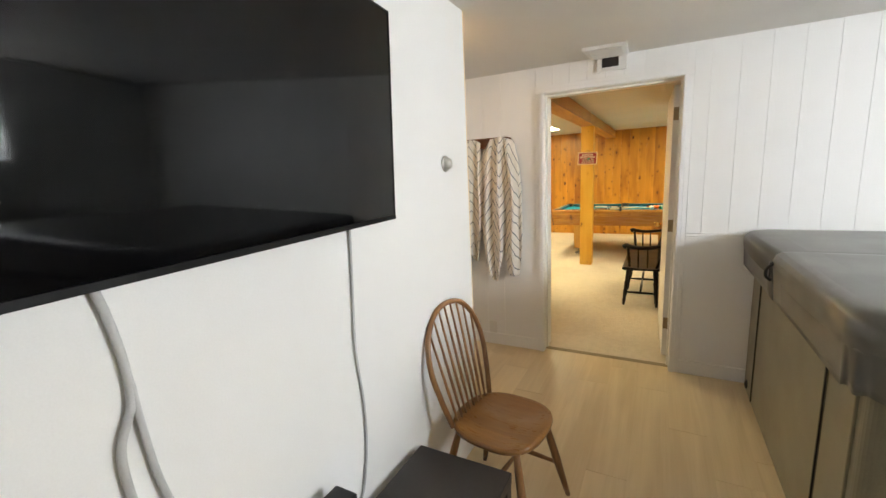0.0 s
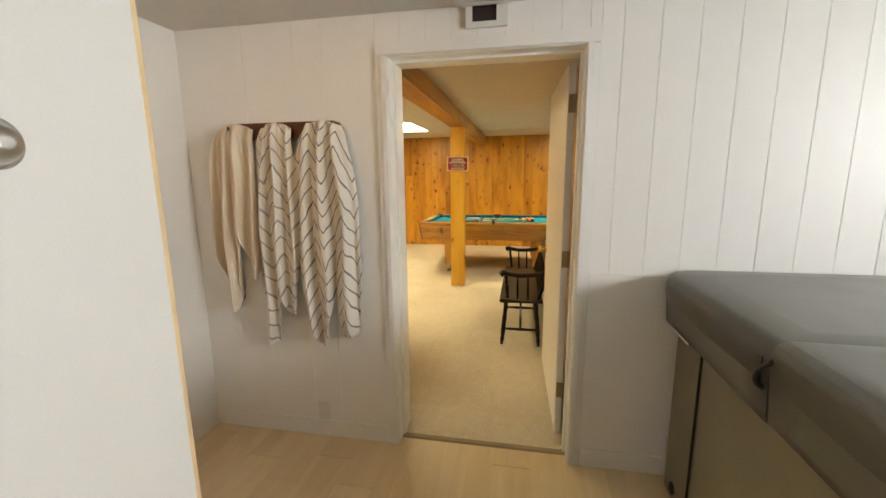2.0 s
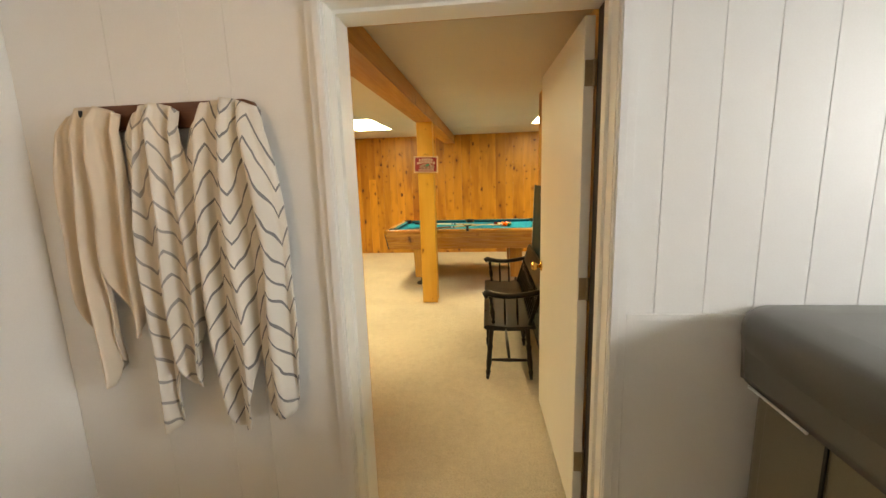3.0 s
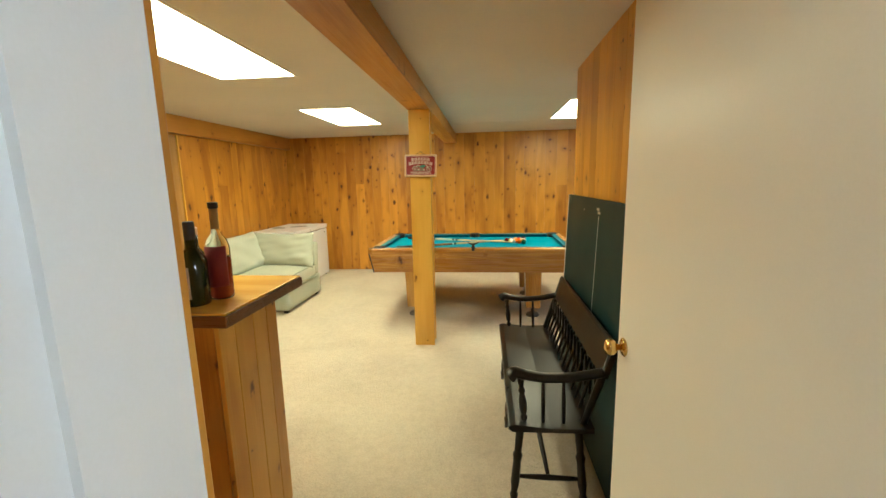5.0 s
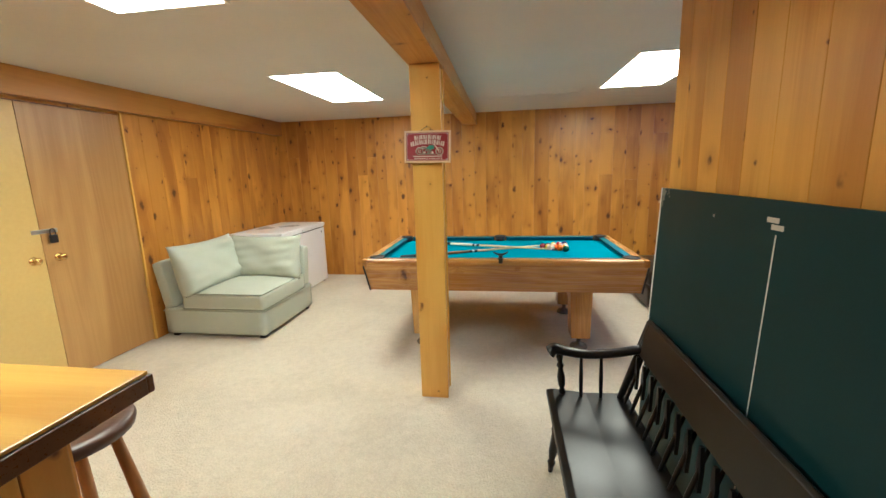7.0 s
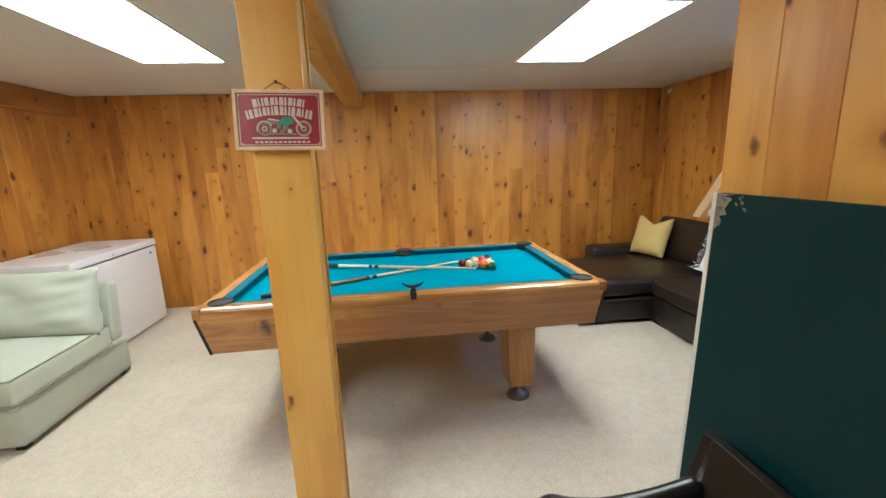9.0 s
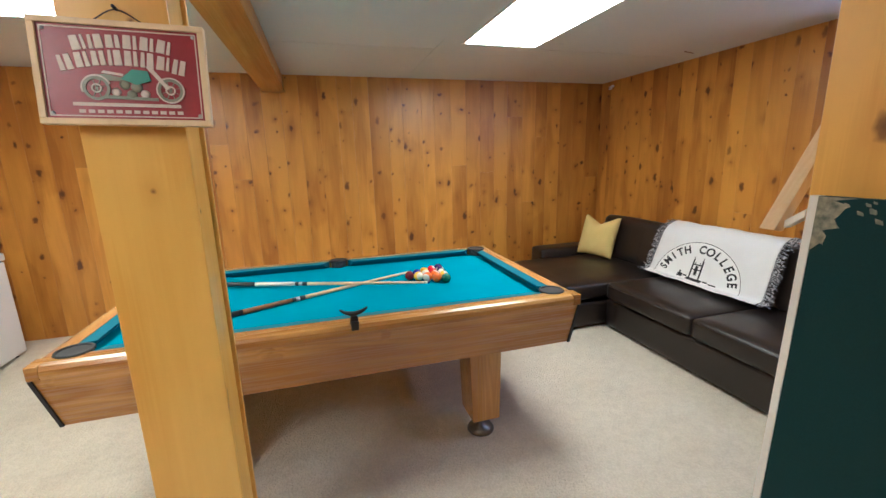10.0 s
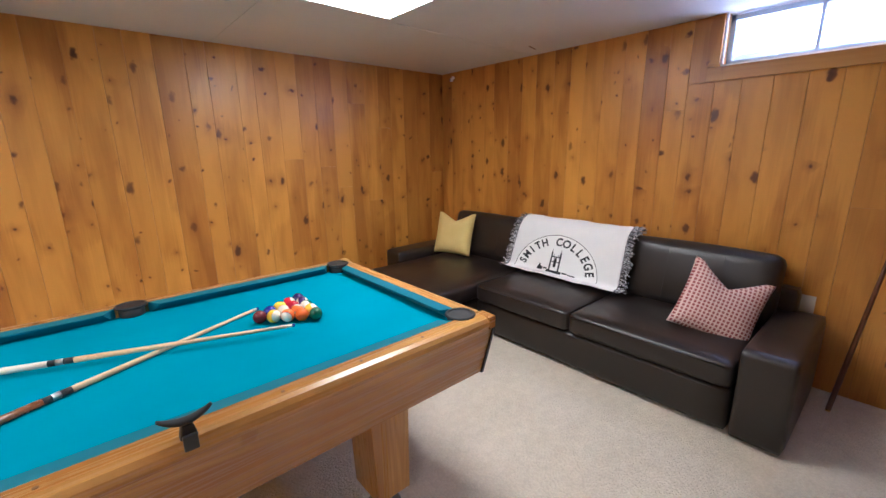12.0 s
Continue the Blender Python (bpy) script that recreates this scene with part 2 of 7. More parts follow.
CLOSET_PAINT = speckled("closet_door_varnish", (0.76, 0.56, 0.19), (0.71, 0.50, 0.16), 40, 0.35, 0.03, 0.0005, 1.5)


def looped_carpet(name):
    """Loop pile: tufts a centimetre wide, mottled patches, and slow tread marks."""
    m = material(name, (0.6, 0.54, 0.43), 0.96, Sheen_Weight=0.15)
    n = Nodes(m)
    v = n.objects()
    tuft = n.node("ShaderNodeTexVoronoi")
    n.put(tuft.inputs["Vector"], v)
    tuft.inputs["Scale"].default_value = 95.0
    fibre = n.noise(v, 260.0, 2.0, 0.6)
    patch = n.noise(v, 17.0, 4.0, 0.65)
    tread = n.noise(v, 1.4, 3.0, 0.55, 0.4)
    f = n.math("ADD", n.span(tuft.outputs["Distance"], 0.15, 0.75, 0.0, 0.24), n.span(patch, 0.34, 0.66, 0.0, 0.22))
    f = n.math("ADD", f, n.span(tread, 0.36, 0.64, 0.0, 0.26))
    n.color(n.mix(f, (0.80, 0.715, 0.57), (0.50, 0.425, 0.315)))
    n.bump(n.math("SUBTRACT", n.math("ADD", fibre, n.math("MULTIPLY", patch, 1.4)), tuft.outputs["Distance"]), 0.9, 0.006)
    return m


CARPET = looped_carpet("beige_carpet")
LEATHER = speckled("dark_leather", (0.015, 0.011, 0.010), (0.026, 0.019, 0.016), 260, 0.37, 0.20, 0.0012, 4.0)
# reddish brown shelf wood, darkened further to paint the shade inside the bar
SHADED_SHELF = wood("shaded_shelf_wood", (0.13, 0.050, 0.016), (0.075, 0.026, 0.009), None, 0, 0.5, 0.2)
SAGE = speckled("sage_fabric", (0.48, 0.51, 0.42), (0.41, 0.44, 0.36), 420, 0.9, 0.35, 0.0012, 3.0, Sheen_Weight=0.15)
SAGE_WELT = speckled("sage_piping", (0.33, 0.36, 0.28), (0.28, 0.31, 0.24), 420, 0.9, 0.3, 0.001, 3.0)
YELLOW = speckled("yellow_linen", (0.72, 0.57, 0.20), (0.64, 0.49, 0.15), 500, 0.9, 0.4, 0.0012, 6.0)
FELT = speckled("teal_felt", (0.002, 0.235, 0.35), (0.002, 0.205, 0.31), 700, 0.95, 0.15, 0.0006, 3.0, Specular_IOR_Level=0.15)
# the same cloth with the shade under the cushion noses put in its colour
FELT_SHADED = speckled("teal_felt_shaded", (0.003, 0.14, 0.20), (0.003, 0.115, 0.17), 700, 0.95, 0.15, 0.0006, 3.0)
BLACK_LACQUER = speckled("black_lacquer", (0.008, 0.007, 0.007), (0.014, 0.012, 0.011), 120, 0.31, 0.0, 0.0006, 5.0, Specular_IOR_Level=0.34)
GREEN_BOARD = speckled("green_board", (0.003, 0.028, 0.034), (0.005, 0.036, 0.043), 260, 0.5, 0.08, 0.0006, 1.5, Specular_IOR_Level=0.2)
TUB_SIDE = speckled("tub_cabinet", (0.20, 0.178, 0.122), (0.165, 0.146, 0.098), 180, 0.36, 0.0, 0.001, 3.0)
TUB_COVER = speckled("tub_cover_vinyl", (0.118, 0.113, 0.100), (0.096, 0.092, 0.080), 340, 0.32, 0.06, 0.001, 3.0)
FREEZER = speckled("freezer_enamel", (0.80, 0.80, 0.82), (0.77, 0.77, 0.79), 300, 0.3, 0.03, 0.0004, 2.0)
STOOL_OAK = wood("stool_oak", (0.5, 0.26, 0.085), (0.34, 0.16, 0.045), None, 2, 0.35, 0.1)
BLACK_PLASTIC = speckled("black_plastic", (0.015, 0.015, 0.016), (0.022, 0.022, 0.023), 300, 0.45, 0.05, 0.0005)
BLACK_RUBBER = speckled("black_rubber", (0.012, 0.012, 0.012), (0.02, 0.02, 0.02), 300, 0.6, 0.1, 0.0008)
TABLE_BLACK = speckled("black_brown_veneer", (0.018, 0.014, 0.013), (0.028, 0.022, 0.019), 120, 0.42, 0.05, 0.0006)
SCREEN = material("tv_screen", (0.002, 0.002, 0.0025), 0.05, IOR=1.34)
BEZEL = speckled("tv_bezel", (0.006, 0.006, 0.007), (0.009, 0.009, 0.010), 300, 0.5, 0.0, 0.001, 5.0, Specular_IOR_Level=0.2)
GREY_CABLE = speckled("grey_cable", (0.50, 0.50, 0.49), (0.44, 0.44, 0.43), 200, 0.5)
WHITE_PLASTIC = speckled("white_plastic", (0.78, 0.77, 0.74), (0.74, 0.73, 0.70), 200, 0.35)
BRASS = material("brass", (0.80, 0.56, 0.20), 0.18, 1.0)
AGED_BRASS = speckled("aged_brass", (0.42, 0.33, 0.20), (0.34, 0.26, 0.15), 120, 0.45, 0.05, 0.0006, 8.0, 0.6)
NICKEL = material("brushed_nickel", (0.55, 0.53, 0.50), 0.32, 1.0)
FOOT_METAL = speckled("tarnished_foot_metal", (0.20, 0.19, 0.17), (0.13, 0.12, 0.11), 60, 0.38, 0.0, 0.001, 8.0, 0.8)
STEEL = material("dull_steel", (0.50, 0.50, 0.50), 0.35, 1.0)
# pale blue puts the daylight glare into the frame's colour
WIN_FRAME = speckled("glare_lit_window_frame", (0.42, 0.48, 0.56), (0.48, 0.54, 0.62), 90, 0.5)
DARK_METAL = material("dark_metal", (0.03, 0.03, 0.035), 0.4, 0.6)
GAP_DARK = speckled("gap_dark", (0.02, 0.012, 0.010), (0.03, 0.02, 0.016), 100, 0.7)
GLASS = material("window_glass", (1, 1, 1), 0.02, Transmission_Weight=1.0, IOR=1.45)
CLEAR = material("clear_glass", (0.97, 0.98, 0.97), 0.03, Transmission_Weight=1.0, IOR=1.10)
GREEN_GLASS = speckled("green_bottle_glass", (0.012, 0.022, 0.006), (0.02, 0.03, 0.008), 30, 0.08)
DARK_GLASS = speckled("dark_bottle_glass", (0.008, 0.007, 0.012), (0.012, 0.010, 0.016), 30, 0.09)
AMBER = material("amber_whiskey", (0.36, 0.05, 0.03), 0.08, Transmission_Weight=0.35)
WORN_BOARD = speckled("worn_fibreboard", (0.42, 0.38, 0.28), (0.05, 0.07, 0.06), 70, 0.85, 0.3, 0.002, 25.0)
PAPER = speckled("paper", (0.62, 0.58, 0.50), (0.56, 0.52, 0.44), 90, 0.8)
RED_LABEL = speckled("red_label", (0.25, 0.03, 0.035), (0.2, 0.025, 0.03), 90, 0.6)
ORANGE_CAP = speckled("orange_cap", (0.50, 0.12, 0.02), (0.44, 0.1, 0.02), 90, 0.5)
PINK_CAP = speckled("pale_pink_cap", (0.60, 0.46, 0.44), (0.55, 0.42, 0.40), 90, 0.5)
GREEN_FOIL = speckled("green_foil", (0.02, 0.07, 0.025), (0.03, 0.09, 0.03), 90, 0.4)
BAG_GREEN = speckled("lime_bag_cloth", (0.085, 0.10, 0.022), (0.05, 0.06, 0.014), 300, 0.8, 0.3, 0.001)
CARDBOARD = speckled("cardboard", (0.36, 0.29, 0.19), (0.30, 0.24, 0.155), 90, 0.85)
GREY_CLOTH = speckled("grey_cloth", (0.055, 0.055, 0.06), (0.035, 0.035, 0.04), 200, 0.9, 0.3, 0.001)
SIGN_RED = speckled("sign_red", (0.30, 0.018, 0.030), (0.24, 0.014, 0.022), 60, 0.35)
SIGN_PALE = speckled("sign_pale_metal", (0.72, 0.60, 0.53), (0.58, 0.44, 0.39), 60, 0.4)
SIGN_GREEN = speckled("sign_green", (0.03, 0.22, 0.17), (0.05, 0.26, 0.2), 60, 0.4)
SIGN_GREY = speckled("sign_dark_green_grey", (0.14, 0.15, 0.11), (0.30, 0.28, 0.22), 60, 0.4)
BLANKET = speckled("white_throw_weave", (0.78, 0.78, 0.79), (0.72, 0.72, 0.73), 500, 0.95, 0.5, 0.0015, 8.0)
BLANKET_LIGHT = speckled("white_throw_field", (0.84, 0.84, 0.84), (0.80, 0.80, 0.80), 500, 0.95, 0.5, 0.0015, 8.0)
INK = speckled("black_weave", (0.016, 0.017, 0.022), (0.03, 0.03, 0.036), 500, 0.95)
SNOW = speckled("snow", (0.85, 0.86, 0.88), (0.75, 0.76, 0.80), 60, 0.9)
WELL = speckled("window_well", (0.6, 0.6, 0.6), (0.5, 0.5, 0.5), 20, 0.9)


def glowing(name, color, power):
    m = material(name, (0.8, 0.8, 0.8), 0.5)
    b = m.node_tree.nodes["Principled BSDF"]
    b.inputs["Emission Color"].default_value, b.inputs["Emission Strength"].default_value = (*color, 1), power
    return m


DIFFUSER = glowing("lit_diffuser", TUBE_COLOR, TUBE_POWER)
DAY = glowing("bright_day", (0.80, 0.90, 1.0), 7.0)
WARM_GLOBE = glowing("lit_globe", (1.0, 0.62, 0.30), 17.0)
BLUE_LED = glowing("blue_led", (0.15, 0.10, 1.0), 6.0)


def striped(name, slope, pitch, ink):
    """Woven cotton with thin dark stripes."""
    m = material(name, (0.7, 0.66, 0.58), 0.95, Sheen_Weight=0.2)
    n = Nodes(m)
    v = n.objects()
    sep = n.node("ShaderNodeSeparateXYZ")
    n.put(sep.inputs[0], v)
    fold = n.math("MULTIPLY", n.math("PINGPONG", n.math("ADD", sep.outputs[0], 1.0), 0.072), slope)
    d = n.math("ADD", n.math("ADD", sep.outputs[2], fold), n.span(n.noise(v, 6.0), 0.3, 0.7, -0.02, 0.02))
    line = n.math("GREATER_THAN", n.math("FRACT", n.math("DIVIDE", d, pitch)), 0.86)
    weave = n.noise(v, 600.0)
    base = n.mix(n.span(weave, 0.3, 0.7), (0.80, 0.76, 0.69), (0.71, 0.67, 0.60))
    n.color(n.mix(n.math("MULTIPLY", line, ink), base, (0.10, 0.105, 0.12)))
    n.bump(weave, 0.5, 0.0015)
    return m


TOWEL_PLAIN = speckled("cream_terry", (0.76, 0.67, 0.55), (0.68, 0.59, 0.47), 500, 0.95, 0.6, 0.002, 5.0, Sheen_Weight=0.2)
TOWEL_A = striped("striped_cotton", 2.3, 0.092, 0.65)
TOWEL_B = striped("striped_cotton_bold", -2.3, 0.088, 0.85)


def houndstooth(name):
    m = material(name, (0.6, 0.3, 0.28), 0.95)
    n = Nodes(m)
    v = n.objects()
    sep = n.node("ShaderNodeSeparateXYZ")
    n.put(sep.inputs[0], v)
    cell = 0.021
    a = n.math("GREATER_THAN", n.math("FRACT", n.math("DIVIDE", n.math("ADD", sep.outputs[0], 5.0), cell)), 0.42)
    b = n.math("GREATER_THAN", n.math("FRACT", n.math("DIVIDE", n.math("ADD", sep.outputs[2], 5.0), cell)), 0.36)
    n.color(n.mix(n.math("MULTIPLY", a, b), (0.72, 0.52, 0.47), (0.30, 0.075, 0.075)))
    n.bump(n.noise(v, 500.0), 0.5, 0.001)
    return m


HOUNDSTOOTH = houndstooth("red_check_weave")


def fringe_cloth(name):
    m = material(name, (0.3, 0.3, 0.32), 0.95)
    n = Nodes(m)
    f = n.noise(n.objects(), 90.0, 2.0, 0.7)
    n.color(n.mix(n.span(f, 0.45, 0.55), (0.05, 0.05, 0.06), (0.55, 0.55, 0.58)))
    return m


FRINGE = fringe_cloth("mixed_fringe_yarn")


# ---- shapes ----
def box_bm(bm, lo, hi, bevel=0.0, m=None):
    """Adds a box to bm."""
    geo = bmesh.ops.create_cube(bm, size=1.0)["verts"]
    size = [h - l for l, h in zip(lo, hi)]
    for v in geo:
        v.co = Vector([l + (c + 0.5) * s for l, s, c in zip(lo, size, v.co)])
    if bevel:
        edges = list({e for v in geo for e in v.link_edges})
        out = bmesh.ops.bevel(bm, geom=edges, offset=bevel, segments=2, profile=0.6, affect="EDGES")
        geo = list({v for f in out["faces"] for v in f.verts} | {v for v in geo if v.is_valid})
    if m is not None:
        bmesh.ops.transform(bm, matrix=m, verts=geo)
    return bm


def box(lo, hi, bevel=0.0, m=None):
    return box_bm(bmesh.new(), lo, hi, bevel, m)


def boxes(*pairs, bevel=0.0):
    bm = bmesh.new()
    for lo, hi in pairs:
        box_bm(bm, lo, hi, bevel)
    return bm


def rounded(size, r, cuts=8, puff=(0, 0, 0), centre=(0, 0, 0), m=None):
    """A soft box: rounded edges, faces puffed outwards by puff metres."""
    bm = bmesh.new()
    bmesh.ops.create_cube(bm, size=2.0)
    bmesh.ops.subdivide_edges(bm, edges=bm.edges[:], cuts=cuts, use_grid_fill=True)
    half = [s / 2 for s in size]
    for v in bm.verts:
        p = [math.sin(c * math.pi / 2) * 0.55 + c * 0.45 for c in v.co]
        q = Vector([c * h for c, h in zip(p, half)])
        inner = Vector([max(-h + r, min(h - r, c)) for c, h in zip(q, half)])
        d = q - inner
        if d.length > 1e-6:
            q = inner + d.normalized() * r
        a, b, c = p
        q.x += puff[0] * a * (1 - b * b) * (1 - c * c)
        q.y += puff[1] * b * (1 - a * a) * (1 - c * c)
        q.z += puff[2] * c * (1 - a * a) * (1 - b * b)
        v.co = q + Vector(centre)
    if m is not None:
        bmesh.ops.transform(bm, matrix=m, verts=bm.verts)
    return smooth(bm)


def smooth(bm):
    for f in bm.faces:
        f.smooth = True
    return bm


def lathe(profile, steps=20, base=(0, 0, 0), m=None):
    """A turned solid: profile of (radius, height), from the bottom up."""
    bm = bmesh.new()
    rings = []
    for r, z in profile:
        rings.append([bm.verts.new((r * math.cos(2 * math.pi * i / steps), r * math.sin(2 * math.pi * i / steps), z)) for i in range(steps)])
    for a, b in zip(rings, rings[1:]):
        for i in range(steps):
            bm.faces.new((a[i], a[(i + 1) % steps], b[(i + 1) % steps], b[i])).smooth = True
    bm.faces.new(rings[0][::-1]), bm.faces.new(rings[-1])
    bmesh.ops.transform(bm, matrix=Matrix.Translation(base) @ (m or Matrix()), verts=bm.verts)
    return bm


def turned(a, b, profile, steps=12):
    """A turned rod from a to b: profile of (share of the length, radius)."""
    a, b = Vector(a), Vector(b)
    d = b - a
    turn = d.to_track_quat("Z", "Y").to_matrix().to_4x4()
    return lathe([(r, s * d.length) for s, r in profile], steps, a, turn)


def tube(points, radius, steps=10, closed_ends=True):
    """A round bar along points; radius a number or one for each point."""
    bm = bmesh.new()
    pts = [Vector(p) for p in points]
    radii = radius if isinstance(radius, (list, tuple)) else [radius] * len(pts)
    rings, side = [], None
    for i, p in enumerate(pts):
        d = (pts[min(i + 1, len(pts) - 1)] - pts[max(i - 1, 0)]).normalized()
        if side is None:
            side = d.orthogonal().normalized()
        side = (side - d * side.dot(d)).normalized()
        up = d.cross(side)
        rings.append([bm.verts.new(p + radii[i] * (math.cos(2 * math.pi * k / steps) * side + math.sin(2 * math.pi * k / steps) * up)) for k in range(steps)])
    for a, b in zip(rings, rings[1:]):
        for k in range(steps):
            bm.faces.new((a[k], a[(k + 1) % steps], b[(k + 1) % steps], b[k])).smooth = True
    if closed_ends:
        bm.faces.new(rings[0][::-1]), bm.faces.new(rings[-1])
    return bm


def curve_points(points, n=8):
    """A smooth line through points."""
    pts = [Vector(p) for p in points]
    ext = [2 * pts[0] - pts[1]] + pts + [2 * pts[-1] - pts[-2]]
    out = []
    for i in range(1, len(ext) - 2):
        a, b, c, d = ext[i - 1:i + 3]
        for k in range(n):
            t = k / n
            out.append(0.5 * (2 * b + (c - a) * t + (2 * a - 5 * b + 4 * c - d) * t * t + (3 * b - a - 3 * c + d) * t ** 3))
    return out + [pts[-1]]


def sheet(fn, nu, nv, thick=0.0):
    """A curved sheet: fn(u, v) gives a point for u and v from 0 to 1; thick gives it a back."""
    bm = bmesh.new()
    g = [[bm.verts.new(fn(i / nu, j / nv)) for j in range(nv + 1)] for i in range(nu + 1)]
    for i in range(nu):
        for j in range(nv):
            bm.faces.new((g[i][j], g[i + 1][j], g[i + 1][j + 1], g[i][j + 1])).smooth = True
    if thick:
        bmesh.ops.recalc_face_normals(bm, faces=bm.faces[:])
        bmesh.ops.solidify(bm, geom=bm.faces[:], thickness=thick)
        smooth(bm)
    return bm


def prism(outline, lo, hi, axis="z", bevel=0.0):
    """An outline of (a, b) pulled along an axis: x takes (y, z), y takes (x, z), z takes (x, y)."""
    bm = bmesh.new()

    def at(a, b, c):
        return {"x": (c, a, b), "y": (a, c, b), "z": (a, b, c)}[axis]

    low = [bm.verts.new(at(a, b, lo)) for a, b in outline]
    high = [bm.verts.new(at(a, b, hi)) for a, b in outline]
    bm.faces.new(low), bm.faces.new(high)
    n = len(outline)
    for i in range(n):
        bm.faces.new((low[i], low[(i + 1) % n], high[(i + 1) % n], high[i]))
    bmesh.ops.recalc_face_normals(bm, faces=bm.faces[:])
    if bevel:
        bmesh.ops.bevel(bm, geom=bm.edges[:], offset=bevel, segments=2, profile=0.6, affect="EDGES")
    return bm


def merged(*bms):
    """One bmesh out of several."""
    out = bmesh.new()
    for b in bms:
        me = bpy.data.meshes.new("tmp")
        b.to_mesh(me)
        out.from_mesh(me)
        bpy.data.meshes.remove(me)
    return out


def part(name, bm, mat, parent=None, label="", at=None):
    """Links bm as one mesh object, under a thing or a part if there is a parent."""
    me = bpy.data.meshes.new(name)
    bm.normal_update()
    bm.to_mesh(me)
    bm.free()
    me.materials.append(mat)
    ob = new(name, me)
    if parent is not None:
        ob.parent = parent
    if at is not None:
        ob.matrix_basis = at
    if label:
        ob["label"] = label
    return ob


def thing(name, label, category, at=None, group=""):
    """An empty at a thing's base that its parts hang under."""
    ob = new(name)
    if at is not None:
        ob.matrix_basis = at
    return tagged(ob, label, category, group)


def structure(name, bm, mat, label="", category=""):
    return tagged(part(name, bm, mat), label, category, kind="structure")


WORLD_BUILT = {}


def thing_at(name, label, category, base, group=""):
    """A thing whose parts are given in the world's metres; its empty stands at base."""
    ob = thing(name, label, category, Matrix.Translation(base), group)
    WORLD_BUILT[ob.name] = Matrix.Translation(base).inverted()
    return ob


def piece(name, bm, mat, parent, label=""):
    """A part given in the world's metres."""
    ob = part(name, bm, mat, parent, label)
    if parent.name in WORLD_BUILT:
        ob.matrix_parent_inverse = WORLD_BUILT[parent.name]
    return ob


PLANKS = {}


def plank_mesh(w, h, t, mat, chamfer=0.0014):
    """A board with chamfered front edges: x across, z along, its front towards -y."""
    key = (round(w, 3), round(h, 3), t, mat.name)
    if key not in PLANKS:
        gap = 0.0005
        a = w / 2 - gap
        section = [(-a, 0), (-a, -t + chamfer), (-a + chamfer, -t), (a - chamfer, -t), (a, -t + chamfer), (a, 0)]
        bm = prism(section, 0, h, "z")
        me = bpy.data.meshes.new("board")
        bm.to_mesh(me)
        bm.free()
        me.materials.append(mat)
        PLANKS[key] = me
    return PLANKS[key]


def board(parent, m, w, h, t, mat, name="board"):
    ob = new(name, plank_mesh(w, h, t, mat))
    ob.parent = parent
    ob.matrix_basis = m
    return ob


def widths(total, choices, rng):
    """Board widths that fill a length."""
    out = []
    while sum(out) < total:
        out.append(rng.choice(choices))
    scale = total / sum(out)
    return [w * scale for w in out]


# ---- large structure ----
DOOR_L, DOOR_R, DOOR_T = -0.745, 0.170, 2.07
Y1, Y2 = 2.94, 3.17

floor = structure("floor", box((-4.0, -2.7, -0.12), (3.2, Y1 + 0.07, -0.012)), PALE_PINE, "light oak laminate floor of narrow planks", "floor")
carpet = structure("carpet_floor", box((-4.0, Y1 + 0.075, -0.12), (3.0, 9.8, 0.0)), CARPET, "beige looped wall-to-wall carpet", "carpet")
threshold = structure("trim", prism([(Y1 + 0.05, 0.0), (Y1 + 0.06, 0.007), (Y1 + 0.085, 0.009), (Y1 + 0.095, 0.002)], DOOR_L, DOOR_R, "x"), CARDBOARD, "thin brown threshold strip under the doorway", "threshold")
ceiling = structure("ceiling", merged(box((-4.0, -2.7, CEIL), (3.2, Y2 - 0.05, CEIL + 0.1)), box((-4.0, Y2 - 0.05, CEIL), (3.0, 9.8, CEIL + 0.1))), CEIL_PAINT, "off-white flat plastered ceiling", "ceiling")

wall_door = structure("wall_door", boxes(((-4.0, Y1 + 0.012, 0), (DOOR_L - 0.02, Y2, CEIL)), ((DOOR_R + 0.02, Y1 + 0.012, 0), (3.2, Y2, CEIL)), ((DOOR_L - 0.02, Y1 + 0.012, DOOR_T + 0.02), (DOOR_R + 0.02, Y2, CEIL))), WHITE_PAINT, "white painted vertical plank wall with a doorway", "wall")
wall_tv = structure("wall_tv", boxes(((-0.92, -2.6, 0), (-0.80, 1.61, CEIL)), ((-1.92, 1.49, 0), (-0.92, 1.61, CEIL))), WHITE_PAINT, "smooth white painted wall behind the television", "wall")
structure("trim", box((-0.925, 1.61, 0), (-0.801, 1.624, CEIL), 0.003), PALE_PINE, "thin bare pine strip on the end of the white wall", "trim")
structure("wall_nook", box((-2.04, 1.4, 0), (-1.92, Y1 + 0.012, CEIL)), WHITE_PAINT, "plain white side wall of the alcove", "wall")
structure("wall_south", box((-0.92, -2.7, 0), (3.2, -2.6, CEIL)), WHITE_PAINT, "plain white end wall", "wall")
wall_spa = structure("wall_spa", boxes(((3.0, -2.6, 0), (3.12, 0.35, CEIL)), ((3.0, 1.80, 0), (3.12, Y1 + 0.012, CEIL)), ((3.0, 0.35, 0), (3.12, 1.80, 1.46)), ((3.0, 0.35, 2.14), (3.12, 1.80, CEIL))), WHITE_PAINT, "white wall with a basement window", "wall")
wall_north = structure("wall_north", box((-3.9, 9.578, 0), (2.8, 9.7, CEIL)), PINE_X, "knotty pine plank wall, varnished orange brown", "wall")
WIN_Y0, WIN_Y1, WIN_Z0, WIN_Z1 = 5.88, 6.85, 1.972, 2.262
